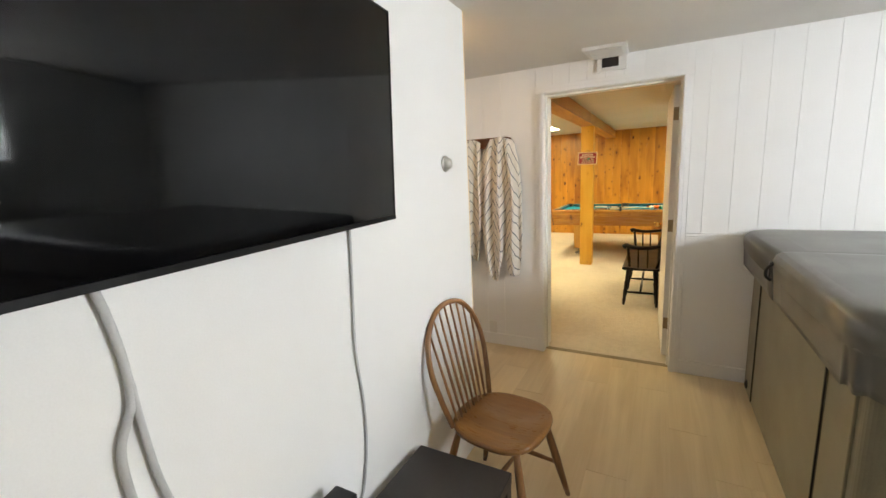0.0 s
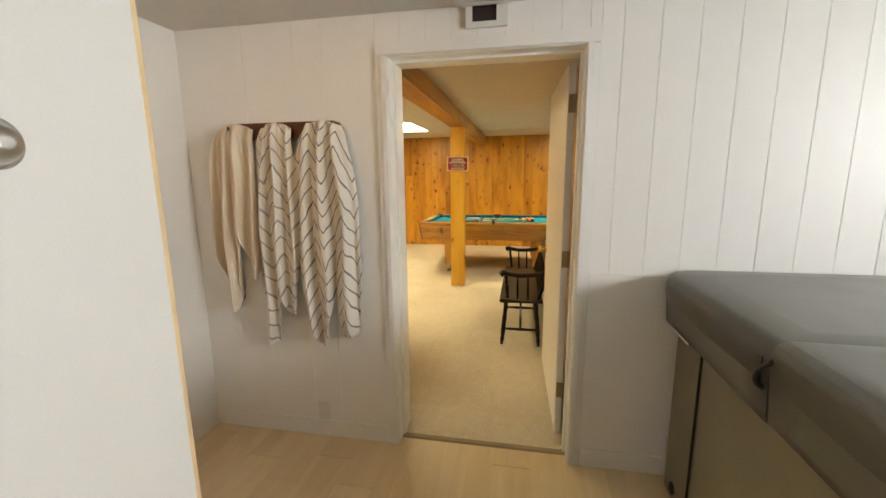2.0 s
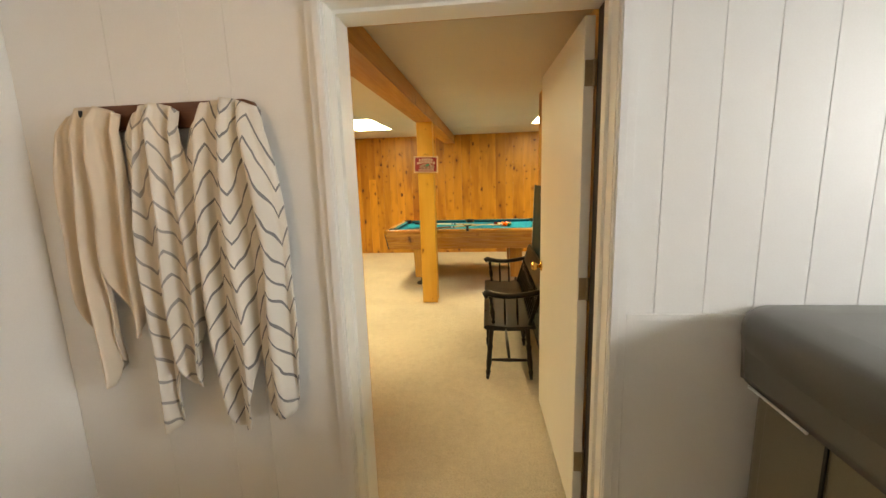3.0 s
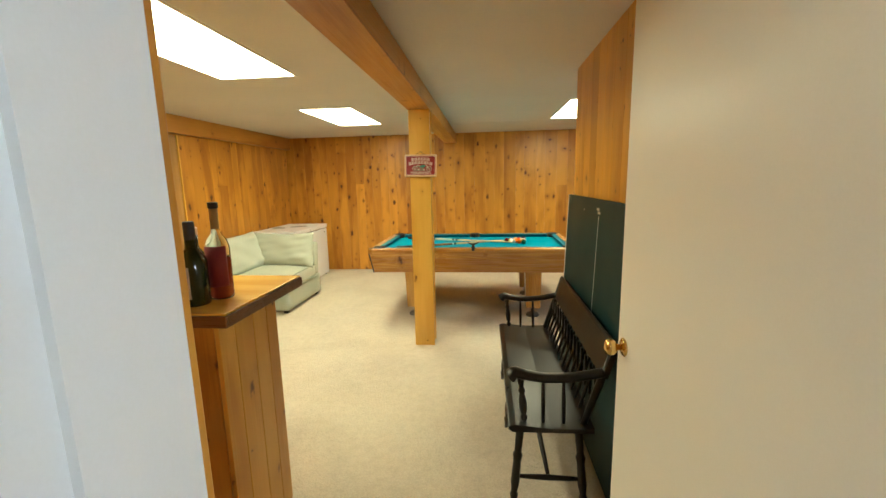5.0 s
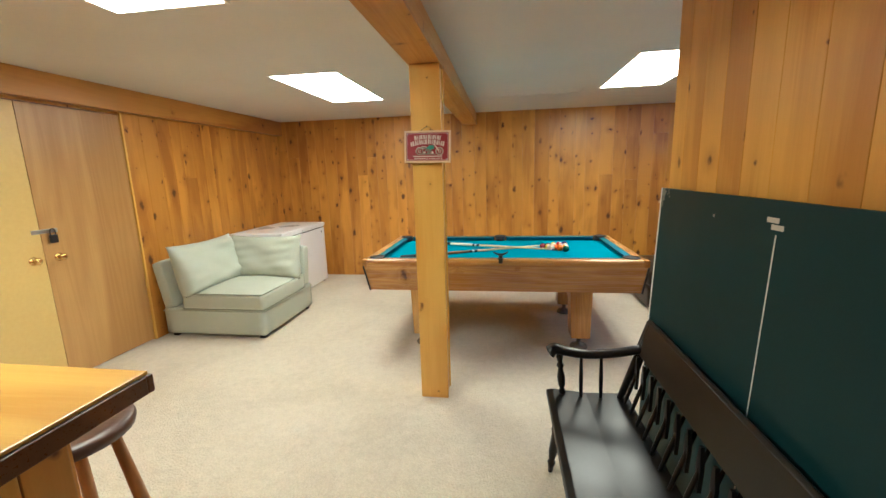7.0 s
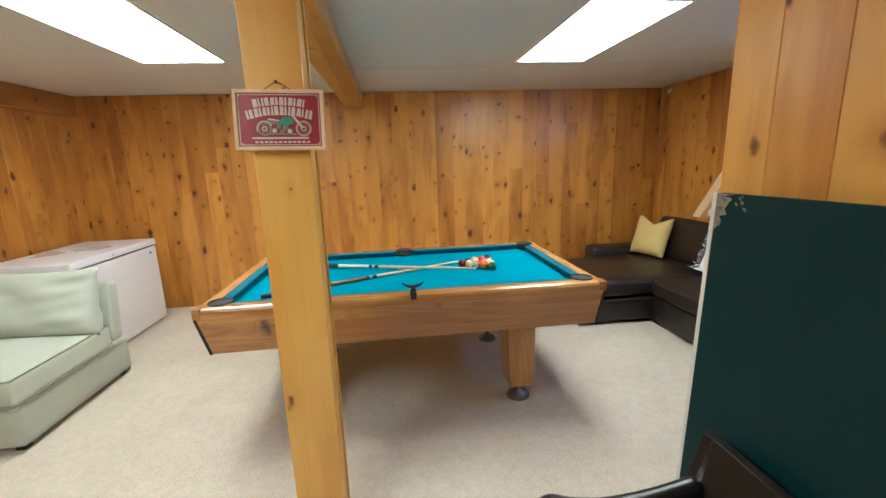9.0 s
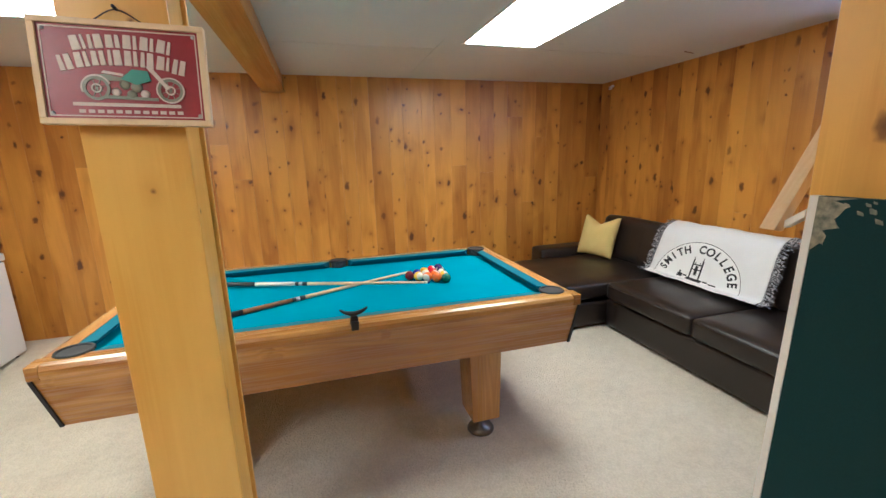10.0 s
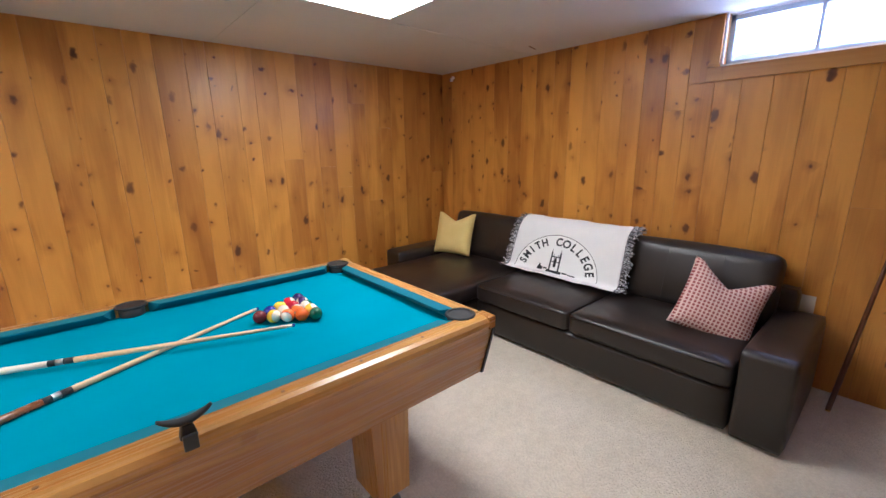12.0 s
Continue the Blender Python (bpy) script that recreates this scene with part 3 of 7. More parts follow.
wall_east = structure("wall_east", boxes(((2.628, 3.13, 0), (2.8, 9.578, WIN_Z0)), ((2.628, 3.13, WIN_Z0), (2.8, WIN_Y0, CEIL)), ((2.628, WIN_Y1, WIN_Z0), (2.8, 9.578, CEIL))), PINE_X, "knotty pine plank wall under a small basement window", "wall")
wall_west = structure("wall_west", boxes(((-3.9, 3.13, 0), (-3.778, 5.54, CEIL)), ((-3.9, 7.03, 0), (-3.778, 9.578, CEIL)), ((-3.9, 5.54, 2.06), (-3.778, 7.03, CEIL))), PINE_X, "knotty pine plank wall with double closet doors", "wall")
PART_X, PART_Y = 0.286, 5.85
wall_partition = structure("wall_partition", box((PART_X + 0.018, Y2, 0), (PART_X + 0.15, PART_Y - 0.018, CEIL)), PINE_X, "short knotty pine partition wall beside the doorway", "wall")

# door casing, jambs and stops
jamb = structure("door_frame", boxes(((DOOR_L - 0.02, Y1, 0), (DOOR_L, Y2 + 0.002, DOOR_T)), ((DOOR_R, Y1, 0), (DOOR_R + 0.02, Y2 + 0.002, DOOR_T)), ((DOOR_L - 0.02, Y1, DOOR_T), (DOOR_R + 0.02, Y2 + 0.002, DOOR_T + 0.02))), DOOR_PAINT, "white painted door frame", "door frame")
part("stop", boxes(((DOOR_L, Y1 + 0.07, 0), (DOOR_L + 0.012, Y1 + 0.12, DOOR_T - 0.012)), ((DOOR_R - 0.012, Y1 + 0.07, 0), (DOOR_R, Y1 + 0.12, DOOR_T - 0.012)), ((DOOR_L, Y1 + 0.07, DOOR_T - 0.012), (DOOR_R, Y1 + 0.12, DOOR_T))), DOOR_PAINT, jamb)

# thin dark sheet that paints the shade of the hinge-side gap
part("lining", box((DOOR_R - 0.0015, Y1 + 0.1205, 0), (DOOR_R - 0.0002, Y2 + 0.001, DOOR_T - 0.001)), GAP_DARK, jamb, "dark sheet standing in for the shaded hinge gap")


def casing(parent, x0, x1, z0, z1, y, mat, inner):
    """A flat casing board with a stepped inner edge; inner: the side on which it has it."""
    bm = boxes(((x0, y - 0.016, z0), (x1, y, z1)), bevel=0.002)
    if inner == "r":
        box_bm(bm, (x1 - 0.03, y - 0.024, z0), (x1 - 0.004, y - 0.0162, z1 + 0.002), 0.002)
    elif inner == "l":
        box_bm(bm, (x0 + 0.004, y - 0.024, z0), (x0 + 0.03, y - 0.0162, z1 + 0.002), 0.002)
    else:
        box_bm(bm, (x0 + 0.031, y - 0.024, z0 + 0.003), (x1 - 0.031, y - 0.0162, z0 + 0.027), 0.002)
    return part("casing", bm, mat, parent)


casing(jamb, DOOR_L - 0.060, DOOR_L - 0.003, 0, DOOR_T, Y1, PLANK_PAINT, "r")
casing(jamb, DOOR_R + 0.003, DOOR_R + 0.060, 0, DOOR_T, Y1, PLANK_PAINT, "l")
casing(jamb, DOOR_L - 0.060, DOOR_R + 0.060, DOOR_T + 0.003, DOOR_T + 0.06, Y1, PLANK_PAINT, "b")
part("casing", box((DOOR_L - 0.09, Y2 + 0.003, 0), (DOOR_L - 0.004, Y2 + 0.021, DOOR_T + 0.09), 0.003), PINE, jamb, "varnished pine casing on the far side")
part("casing", box((DOOR_L - 0.004, Y2 + 0.003, DOOR_T + 0.004), (PART_X, Y2 + 0.021, DOOR_T + 0.09), 0.003), PINE_X, jamb, "varnished pine casing on the far side")

# beam, wall beams and post
beam = structure("beam", box((-1.018, Y2 + 0.002, 2.128), (-0.846, 9.558, CEIL - 0.003), 0.004), PINE_Y, "varnished pine ceiling beam with knots", "beam")
part("board", box((-1.028, Y2 + 0.002, 2.112), (-0.836, 9.558, 2.127), 0.002), PINE_Y, beam)
structure("beam", box((-3.757, Y2 + 0.002, 2.075), (-3.68, 9.558, CEIL - 0.003), 0.004), PINE_Y, "varnished pine beam along the top of the wall", "beam")
post = structure("post", box((-1.008, 6.30, 0.0), (-0.854, 6.44, 2.111), 0.003), POST_PINE, "boxed pine post carrying the ceiling beam", "post")
part("board", box((-1.022, 6.283, 0.0), (-0.841, 6.299, 2.111), 0.003), POST_PINE, post)
part("board", box((-1.018, 6.441, 0.0), (-0.845, 6.453, 2.111), 0.003), POST_PINE, post)

# ceiling seams
structure("trim", boxes(((1.10, 8.32, CEIL - 0.003), (2.6, 8.325, CEIL - 0.0005)), ((0.30, 8.2, CEIL - 0.003), (0.305, 9.55, CEIL - 0.0005)), ((-0.84, 8.45, CEIL - 0.003), (0.29, 8.455, CEIL - 0.0005))), CEIL_PAINT, "fine joints between ceiling panels", "trim")
structure("trim", prism([(2.30, 8.14), (2.43, 8.175), (2.44, 8.19), (2.31, 8.158)], CEIL - 0.004, CEIL - 0.001, "z"), BAR_EDGE, "dark torn crack in the ceiling", "crack")


# ---- ceiling lights ----
def ceiling_light(x, y, tag):
    """A recessed fluorescent panel, two feet by four, flush in the ceiling."""
    ob = thing_at("ceiling_light", "lit rectangular fluorescent ceiling panel in a white frame", "ceiling light", (x, y, CEIL), tag)
    w, l = 0.275, 0.625
    z0 = CEIL - 0.006
    bm = boxes(((x - w - 0.018, y - l - 0.018, z0), (x + w + 0.018, y - l, CEIL - 0.001)), ((x - w - 0.018, y + l, z0), (x + w + 0.018, y + l + 0.018, CEIL - 0.001)), ((x - w - 0.018, y - l, z0), (x - w, y + l, CEIL - 0.001)), ((x + w, y - l, z0), (x + w + 0.018, y + l, CEIL - 0.001)))
    piece("frame", bm, WHITE_PLASTIC, ob)
    piece("diffuser", box((x - w, y - l, CEIL - 0.004), (x + w, y + l, CEIL - 0.0015)), DIFFUSER, ob, "glowing prismatic diffuser")


ceiling_light(-1.985, 5.02, "ceiling lights")
ceiling_light(-2.02, 7.59, "ceiling lights")
ceiling_light(0.745, 7.63, "ceiling lights")

globe = thing_at("ceiling_lamp", "lit warm glass ceiling lamp with a nickel rim", "ceiling light", (-1.12, 1.90, CEIL))
piece("rim", lathe([(0.13, 0.0), (0.145, 0.004), (0.145, 0.022), (0.13, 0.0255)], 32, (-1.12, 1.90, CEIL - 0.026)), NICKEL, globe)
piece("shade", lathe([(0.01, -0.06), (0.05, -0.055), (0.09, -0.04), (0.115, -0.02), (0.125, 0.0)], 32, (-1.12, 1.90, CEIL - 0.027)), WARM_GLOBE, globe, "glowing frosted glass shade")

# ---- windows ----
win = structure("window_1", boxes(((2.665, WIN_Y0, WIN_Z0), (2.705, WIN_Y0 + 0.03, WIN_Z1)), ((2.665, WIN_Y1 - 0.03, WIN_Z0), (2.705, WIN_Y1, WIN_Z1)), ((2.665, WIN_Y0, WIN_Z0), (2.705, WIN_Y1, WIN_Z0 + 0.022)), ((2.665, WIN_Y0, WIN_Z1 - 0.03), (2.705, WIN_Y1, WIN_Z1)), bevel=0.002), DARK_METAL, "small sliding basement window in a dark frame", "window")
part("mullion", box((2.67, 6.40, WIN_Z0 + 0.022), (2.70, 6.418, WIN_Z1 - 0.03), 0.002), DARK_METAL, win)
# dark frame recoloured pale for the glare of the window
for o in (win, *win.children):
    o.data.materials[0] = WIN_FRAME
for y0, y1 in ((WIN_Y0 + 0.03, 6.40), (6.418, WIN_Y1 - 0.03)):
    pane = part("pane", box((2.683, y0, WIN_Z0 + 0.022), (2.687, y1, WIN_Z1 - 0.03)), GLASS, win)
    pane.visible_shadow = False
part("lining", boxes(((2.612, WIN_Y0 - 0.012, WIN_Z0 - 0.012), (2.76, WIN_Y1 + 0.012, WIN_Z0 - 0.001)), ((2.612, WIN_Y1 + 0.001, WIN_Z0), (2.76, WIN_Y1 + 0.012, CEIL - 0.002)), ((2.612, WIN_Y0 - 0.012, WIN_Z0), (2.76, WIN_Y0 - 0.001, CEIL - 0.002))), DOOR_PAINT, win, "pale window reveal")
part("sill", box((2.592, WIN_Y0 - 0.1, WIN_Z0 - 0.1), (2.609, WIN_Y1 + 0.08, WIN_Z0 - 0.013), 0.003), PINE_Y, win, "pine trim board below the window")
part("trim", box((2.592, WIN_Y1 + 0.013, WIN_Z0 - 0.012), (2.609, WIN_Y1 + 0.08, CEIL - 0.002), 0.003), PINE, win)
part("trim", box((2.592, WIN_Y0 - 0.1, WIN_Z0 - 0.012), (2.609, WIN_Y0 - 0.013, CEIL - 0.002), 0.003), PINE, win)
snow_rng = random.Random(4)
lump = merged(*[rounded((0.03, snow_rng.uniform(0.08, 0.17), snow_rng.uniform(0.05, 0.085)), 0.014, 5, centre=(2.725, 5.95 + 0.1 * k, WIN_Z0 + 0.025)) for k in range(9)])
tagged(part("snow", lump, SNOW), "white drift of snow against the window glass", "snow", kind="stuff")
tagged(part("backdrop", box((3.1, 5.2, 1.5), (3.14, 7.6, 3.3)), DAY), "bright overexposed daylight outside the window", "backdrop", kind="structure")
win2 = structure("window_2", boxes(((3.005, 0.35, 1.46), (3.05, 0.39, 2.14)), ((3.005, 1.76, 1.46), (3.05, 1.80, 2.14)), ((3.005, 0.39, 1.46), (3.05, 1.76, 1.50)), ((3.005, 0.39, 2.10), (3.05, 1.76, 2.14)), ((3.005, 1.055, 1.50), (3.05, 1.095, 2.10)), bevel=0.002), WHITE_PLASTIC, "white framed basement window", "window")
for y0, y1 in ((0.39, 1.055), (1.095, 1.76)):
    pane = part("pane", box((3.025, y0, 1.50), (3.029, y1, 2.10)), GLASS, win2)
    pane.visible_shadow = False
tagged(part("backdrop", box((3.6, -1.2, 0.9), (3.64, 2.6, 3.4)), DAY), "bright overcast daylight outside the window", "backdrop", kind="structure")


# ---- the open door ----
def open_door():
    ob = thing_at("door", "white flush door standing open against the partition, brass hardware", "door", (0.15, 3.6, 0.0))
    x0, x1, y0, y1 = 0.124, 0.162, Y2 + 0.012, Y2 + 0.957
    piece("slab", box((x0, y0, 0.012), (x1, y1, 2.055), 0.003), DOOR_PAINT, ob)
    for z in (0.28, 1.05, 1.86):
        h = piece("hinge", merged(box((x0 + 0.004, y0 - 0.003, z - 0.045), (x1 - 0.002, y0 - 0.0003, z + 0.045)), tube([(x1 - 0.001, y0 - 0.007, z - 0.046), (x1 - 0.001, y0 - 0.007, z + 0.046)], 0.006)), AGED_BRASS, ob, "dull brass butt hinge")
    ky, kz = 4.066, 0.945
    turn = pose(0, 0, 0, 0, -90, 0)
    piece("rosette", lathe([(0.030, 0.0), (0.032, 0.003), (0.026, 0.008), (0.013, 0.011)], 24, (x0 - 0.0005, ky, kz), turn), BRASS, ob)
    knob = piece("knob", lathe([(0.010, 0.008), (0.010, 0.022), (0.017, 0.028), (0.026, 0.038), (0.028, 0.050), (0.023, 0.060), (0.010, 0.064)], 24, (x0 - 0.0005, ky, kz), turn), BRASS, ob, "polished brass door knob")
    piece("latch", box((x0 + 0.008, y1 - 0.0005, kz - 0.028), (x1 - 0.008, y1 + 0.003, kz + 0.028), 0.0005), BRASS, ob)
    pin = Matrix.Translation((x1, y0, 0.0))
    ob.matrix_basis = pin @ pose(0, 0, 0, 0, 0, 1.7) @ pin.inverted() @ ob.matrix_basis


open_door()


# ---- closet doors on the far wall ----
def closet_door(y0, y1, mat, label, knob_y):
    ob = thing_at("closet_door", label, "door", (-3.79, (y0 + y1) / 2, 0.0), "double closet doors")
    piece("slab", box((-3.812, y0 + 0.003, 0.012), (-3.770, y1 - 0.003, 2.052), 0.002), mat, ob)
    turn = pose(0, 0, 0, 0, 90, 0)
    piece("rosette", lathe([(0.030, 0.0), (0.031, 0.004), (0.012, 0.008)], 20, (-3.7695, knob_y, 0.95), turn), BRASS, ob)
    piece("knob", lathe([(0.010, 0.006), (0.010, 0.02), (0.024, 0.032), (0.027, 0.045), (0.02, 0.055), (0.008, 0.058)], 20, (-3.7695, knob_y, 0.95), turn), BRASS, ob, "brass knob")
    return ob


closet_door(5.54, 6.25, CLOSET_PAINT, "plain honey-coloured flush closet door, shut", 6.17)
closet_b = closet_door(6.25, 7.03, PLY, "plywood-grained closet door with a hasp lock, shut", 6.34)
piece("hasp", box((-3.769, 6.19, 1.135), (-3.760, 6.36, 1.165), 0.002), STEEL, closet_b, "steel hasp")
piece("padlock", merged(box((-3.759, 6.29, 1.06), (-3.738, 6.34, 1.12), 0.005), tube(curve_points([(-3.749, 6.298, 1.115), (-3.749, 6.298, 1.15), (-3.749, 6.315, 1.165), (-3.749, 6.332, 1.15), (-3.749, 6.332, 1.115)]), 0.004, 8)), DARK_METAL, closet_b, "small dark padlock")
frame2 = structure("closet_frame", boxes(((-3.777, 5.455, 0.0), (-3.755, 5.538, 2.074), ), ((-3.777, 7.032, 0.0), (-3.757, 7.05, 2.074)), bevel=0.002), POST_PINE, "pine casing round the closet doors", "door frame")

# ---- spa room ----
# television
tv = thing_at("television", "large black flat-screen television mounted on the white wall", "television", (-0.77, 0.32, 1.36))
TV_TURN = Matrix.Translation((-0.733, 0.841, 1.373)) @ pose(0, 0, 0, 0, 2.2, 5.4) @ Matrix.Translation((0.745, -0.885, -1.36))


def turned_out(bm):
    """The set hangs on an arm, turned a little towards the doorway and tipped down."""
    bmesh.ops.transform(bm, matrix=TV_TURN, verts=bm.verts)
    return bm


piece("body", turned_out(box((-0.775, -0.25, 1.362), (-0.748, 0.885, 2.005), 0.006)), BEZEL, tv)
piece("screen", turned_out(box((-0.7475, -0.246, 1.3745), (-0.742, 0.8805, 1.9995), 0.001)), SCREEN, tv, "glossy black screen")
piece("bezel", turned_out(boxes(((-0.747, -0.25, 1.36), (-0.739, 0.887, 1.374)), ((-0.747, 0.881, 1.374), (-0.740, 0.887, 2.007)), ((-0.747, -0.25, 2.000), (-0.740, 0.881, 2.007)), bevel=0.001)), BEZEL, tv)
piece("wall_bracket", box((-0.80, 0.30, 1.58), (-0.724, 0.42, 1.84), 0.002), DARK_METAL, tv)


def cable(label, pts, r):
    tagged(part("cable", tube(curve_points(pts, 8), r, 8), GREY_CABLE), label, "cable")


cable("thick grey cable hanging down the wall below the television", [(-0.788, 0.00, 1.38), (-0.789, 0.018, 1.30), (-0.789, 0.030, 1.20), (-0.789, 0.028, 1.12), (-0.789, -0.002, 1.03), (-0.789, 0.01, 0.85), (-0.789, 0.04, 0.6), (-0.789, 0.05, 0.42)], 0.0085)
cable("second grey cable branching off below the television", [(-0.788, 0.034, 1.16), (-0.789, 0.038, 1.08), (-0.789, 0.05, 0.95), (-0.789, 0.08, 0.8), (-0.789, 0.12, 0.6), (-0.789, 0.14, 0.42)], 0.0075)
cable("thin white-grey cord hanging down the white wall", [(-0.793, 0.68, 1.38), (-0.793, 0.665, 1.15), (-0.793, 0.655, 0.96), (-0.793, 0.672, 0.76), (-0.793, 0.665, 0.6), (-0.793, 0.635, 0.47), (-0.793, 0.60, 0.42)], 0.0045)

knob_t = thing_at("thermostat_dial", "round brushed metal dial on the white wall", "dial", (-0.80, 1.365, 1.56))
piece("base", lathe([(0.036, 0.0), (0.036, 0.006), (0.030, 0.010)], 28, (-0.8, 1.365, 1.56), pose(0, 0, 0, 0, 90, 0)), NICKEL, knob_t)
piece("dial", lathe([(0.024, 0.009), (0.026, 0.016), (0.020, 0.028), (0.008, 0.031)], 28, (-0.8, 1.365, 1.56), pose(0, 0, 0, 0, 90, 0)), NICKEL, knob_t)


# low black table
def low_table():
    x0, x1, y0, y1, h = -0.765, -0.375, 0.05, 0.965, 0.42
    ob = thing_at("low_table", "low black-brown veneer bench table against the wall", "table", (-0.57, 0.5, 0.0))
    piece("top", box((x0, y0, h - 0.045), (x1, y1, h), 0.003), TABLE_BLACK, ob)
    piece("shelf", box((x0 + 0.03, y0 + 0.03, 0.12), (x1 - 0.03, y1 - 0.03, 0.14), 0.002), TABLE_BLACK, ob)
    for x in (x0 + 0.002, x1 - 0.047):
        for y in (y0 + 0.002, y1 - 0.047):
            piece("leg", box((x, y, 0), (x + 0.045, y + 0.045, h - 0.046), 0.002), TABLE_BLACK, ob)


low_table()
dev = thing_at("router_box", "small black router with a blue light on the table", "router", (-0.70, 0.40, 0.42))
piece("body", box((-0.748, 0.335, 0.421), (-0.668, 0.468, 0.625), 0.006), BLACK_PLASTIC, dev)
piece("panel", box((-0.742, 0.4685, 0.44), (-0.674, 0.472, 0.615), 0.002), SCREEN, dev, "glossy front panel")
piece("light", box((-0.72, 0.4725, 0.592), (-0.70, 0.4745, 0.600)), BLUE_LED, dev, "blue status light")


# windsor chair
def windsor_chair(m):
    ob = thing("windsor_chair", "brown oak spindle-back chair with a saddle seat", "chair", m)
    outline = []
    for k in range(36):
        a = 2 * math.pi * k / 36
        x, y = math.cos(a), math.sin(a)
        wide = 0.205 + 0.012 * x
        outline.append((0.205 * math.copysign(abs(x) ** 0.75, x), wide * math.copysign(abs(y) ** 0.75, y)))
    bm = bmesh.new()
    rings = []
    for scale, z in ((0.90, 0.412), (0.985, 0.42), (1.0, 0.432), (0.985, 0.443), (0.93, 0.446), (0.7, 0.438), (0.4, 0.432), (0.1, 0.432)):
        rings.append([bm.verts.new((x * scale, y * scale, z + (0.006 * math.cos(y * 15) if 0.2 < scale < 0.95 else 0))) for x, y in outline])
    for a, b in zip(rings, rings[1:]):
        for i in range(36):
            bm.faces.new((a[i], a[(i + 1) % 36], b[(i + 1) % 36], b[i])).smooth = True
    bm.faces.new(rings[0][::-1]), bm.faces.new(rings[-1])
    part("seat", bm, OAK_SEAT, ob)

    def back(y, z):
        return Vector((-0.155 - 0.24 * (z - 0.44), y, z))

    half = [(0.160, 0.435), (0.192, 0.56), (0.212, 0.70), (0.184, 0.82), (0.105, 0.907)]
    bow = [back(-y, z) for y, z in half] + [back(0, 0.932)] + [back(y, z) for y, z in half[::-1]]
    part("back_bow", tube(curve_points(bow, 6), 0.0125, 10), OAK_CHAIR, ob)
    for k in range(8):
        s = (k - 3.5) / 3.5
        top = 0.695 + 0.237 * math.sqrt(1 - (0.165 * s / 0.212) ** 2)
        part("spindle", turned(back(0.120 * s, 0.437), back(0.165 * s, top), [(0, 0.005), (0.3, 0.0075), (1, 0.0045)], 8), OAK_CHAIR, ob)
    legs = {}
    for sx in (-1, 1):
        for sy in (-1, 1):
            a, b = Vector((0.225 * sx + 0.0, 0.215 * sy, 0.0)), Vector((0.135 * sx, 0.14 * sy, 0.415))
            legs[sx, sy] = (a, b)
            part("leg", turned(a, b, [(0, 0.011), (0.15, 0.014), (0.5, 0.019), (0.85, 0.016), (1, 0.013)], 12), OAK_CHAIR, ob)
    mids = []
    for sy in (-1, 1):
        p, q = legs[-1, sy][0].lerp(legs[-1, sy][1], 0.42), legs[1, sy][0].lerp(legs[1, sy][1], 0.42)
        part("stretcher", turned(p, q, [(0, 0.008), (0.5, 0.013), (1, 0.008)], 10), OAK_CHAIR, ob)
        mids.append(p.lerp(q, 0.5))
    part("stretcher", turned(mids[0], mids[1], [(0, 0.007), (0.5, 0.012), (1, 0.007)], 10), OAK_CHAIR, ob)
    return ob


windsor_chair(pose(-0.512, 1.245, 0, 0, 0, -8))


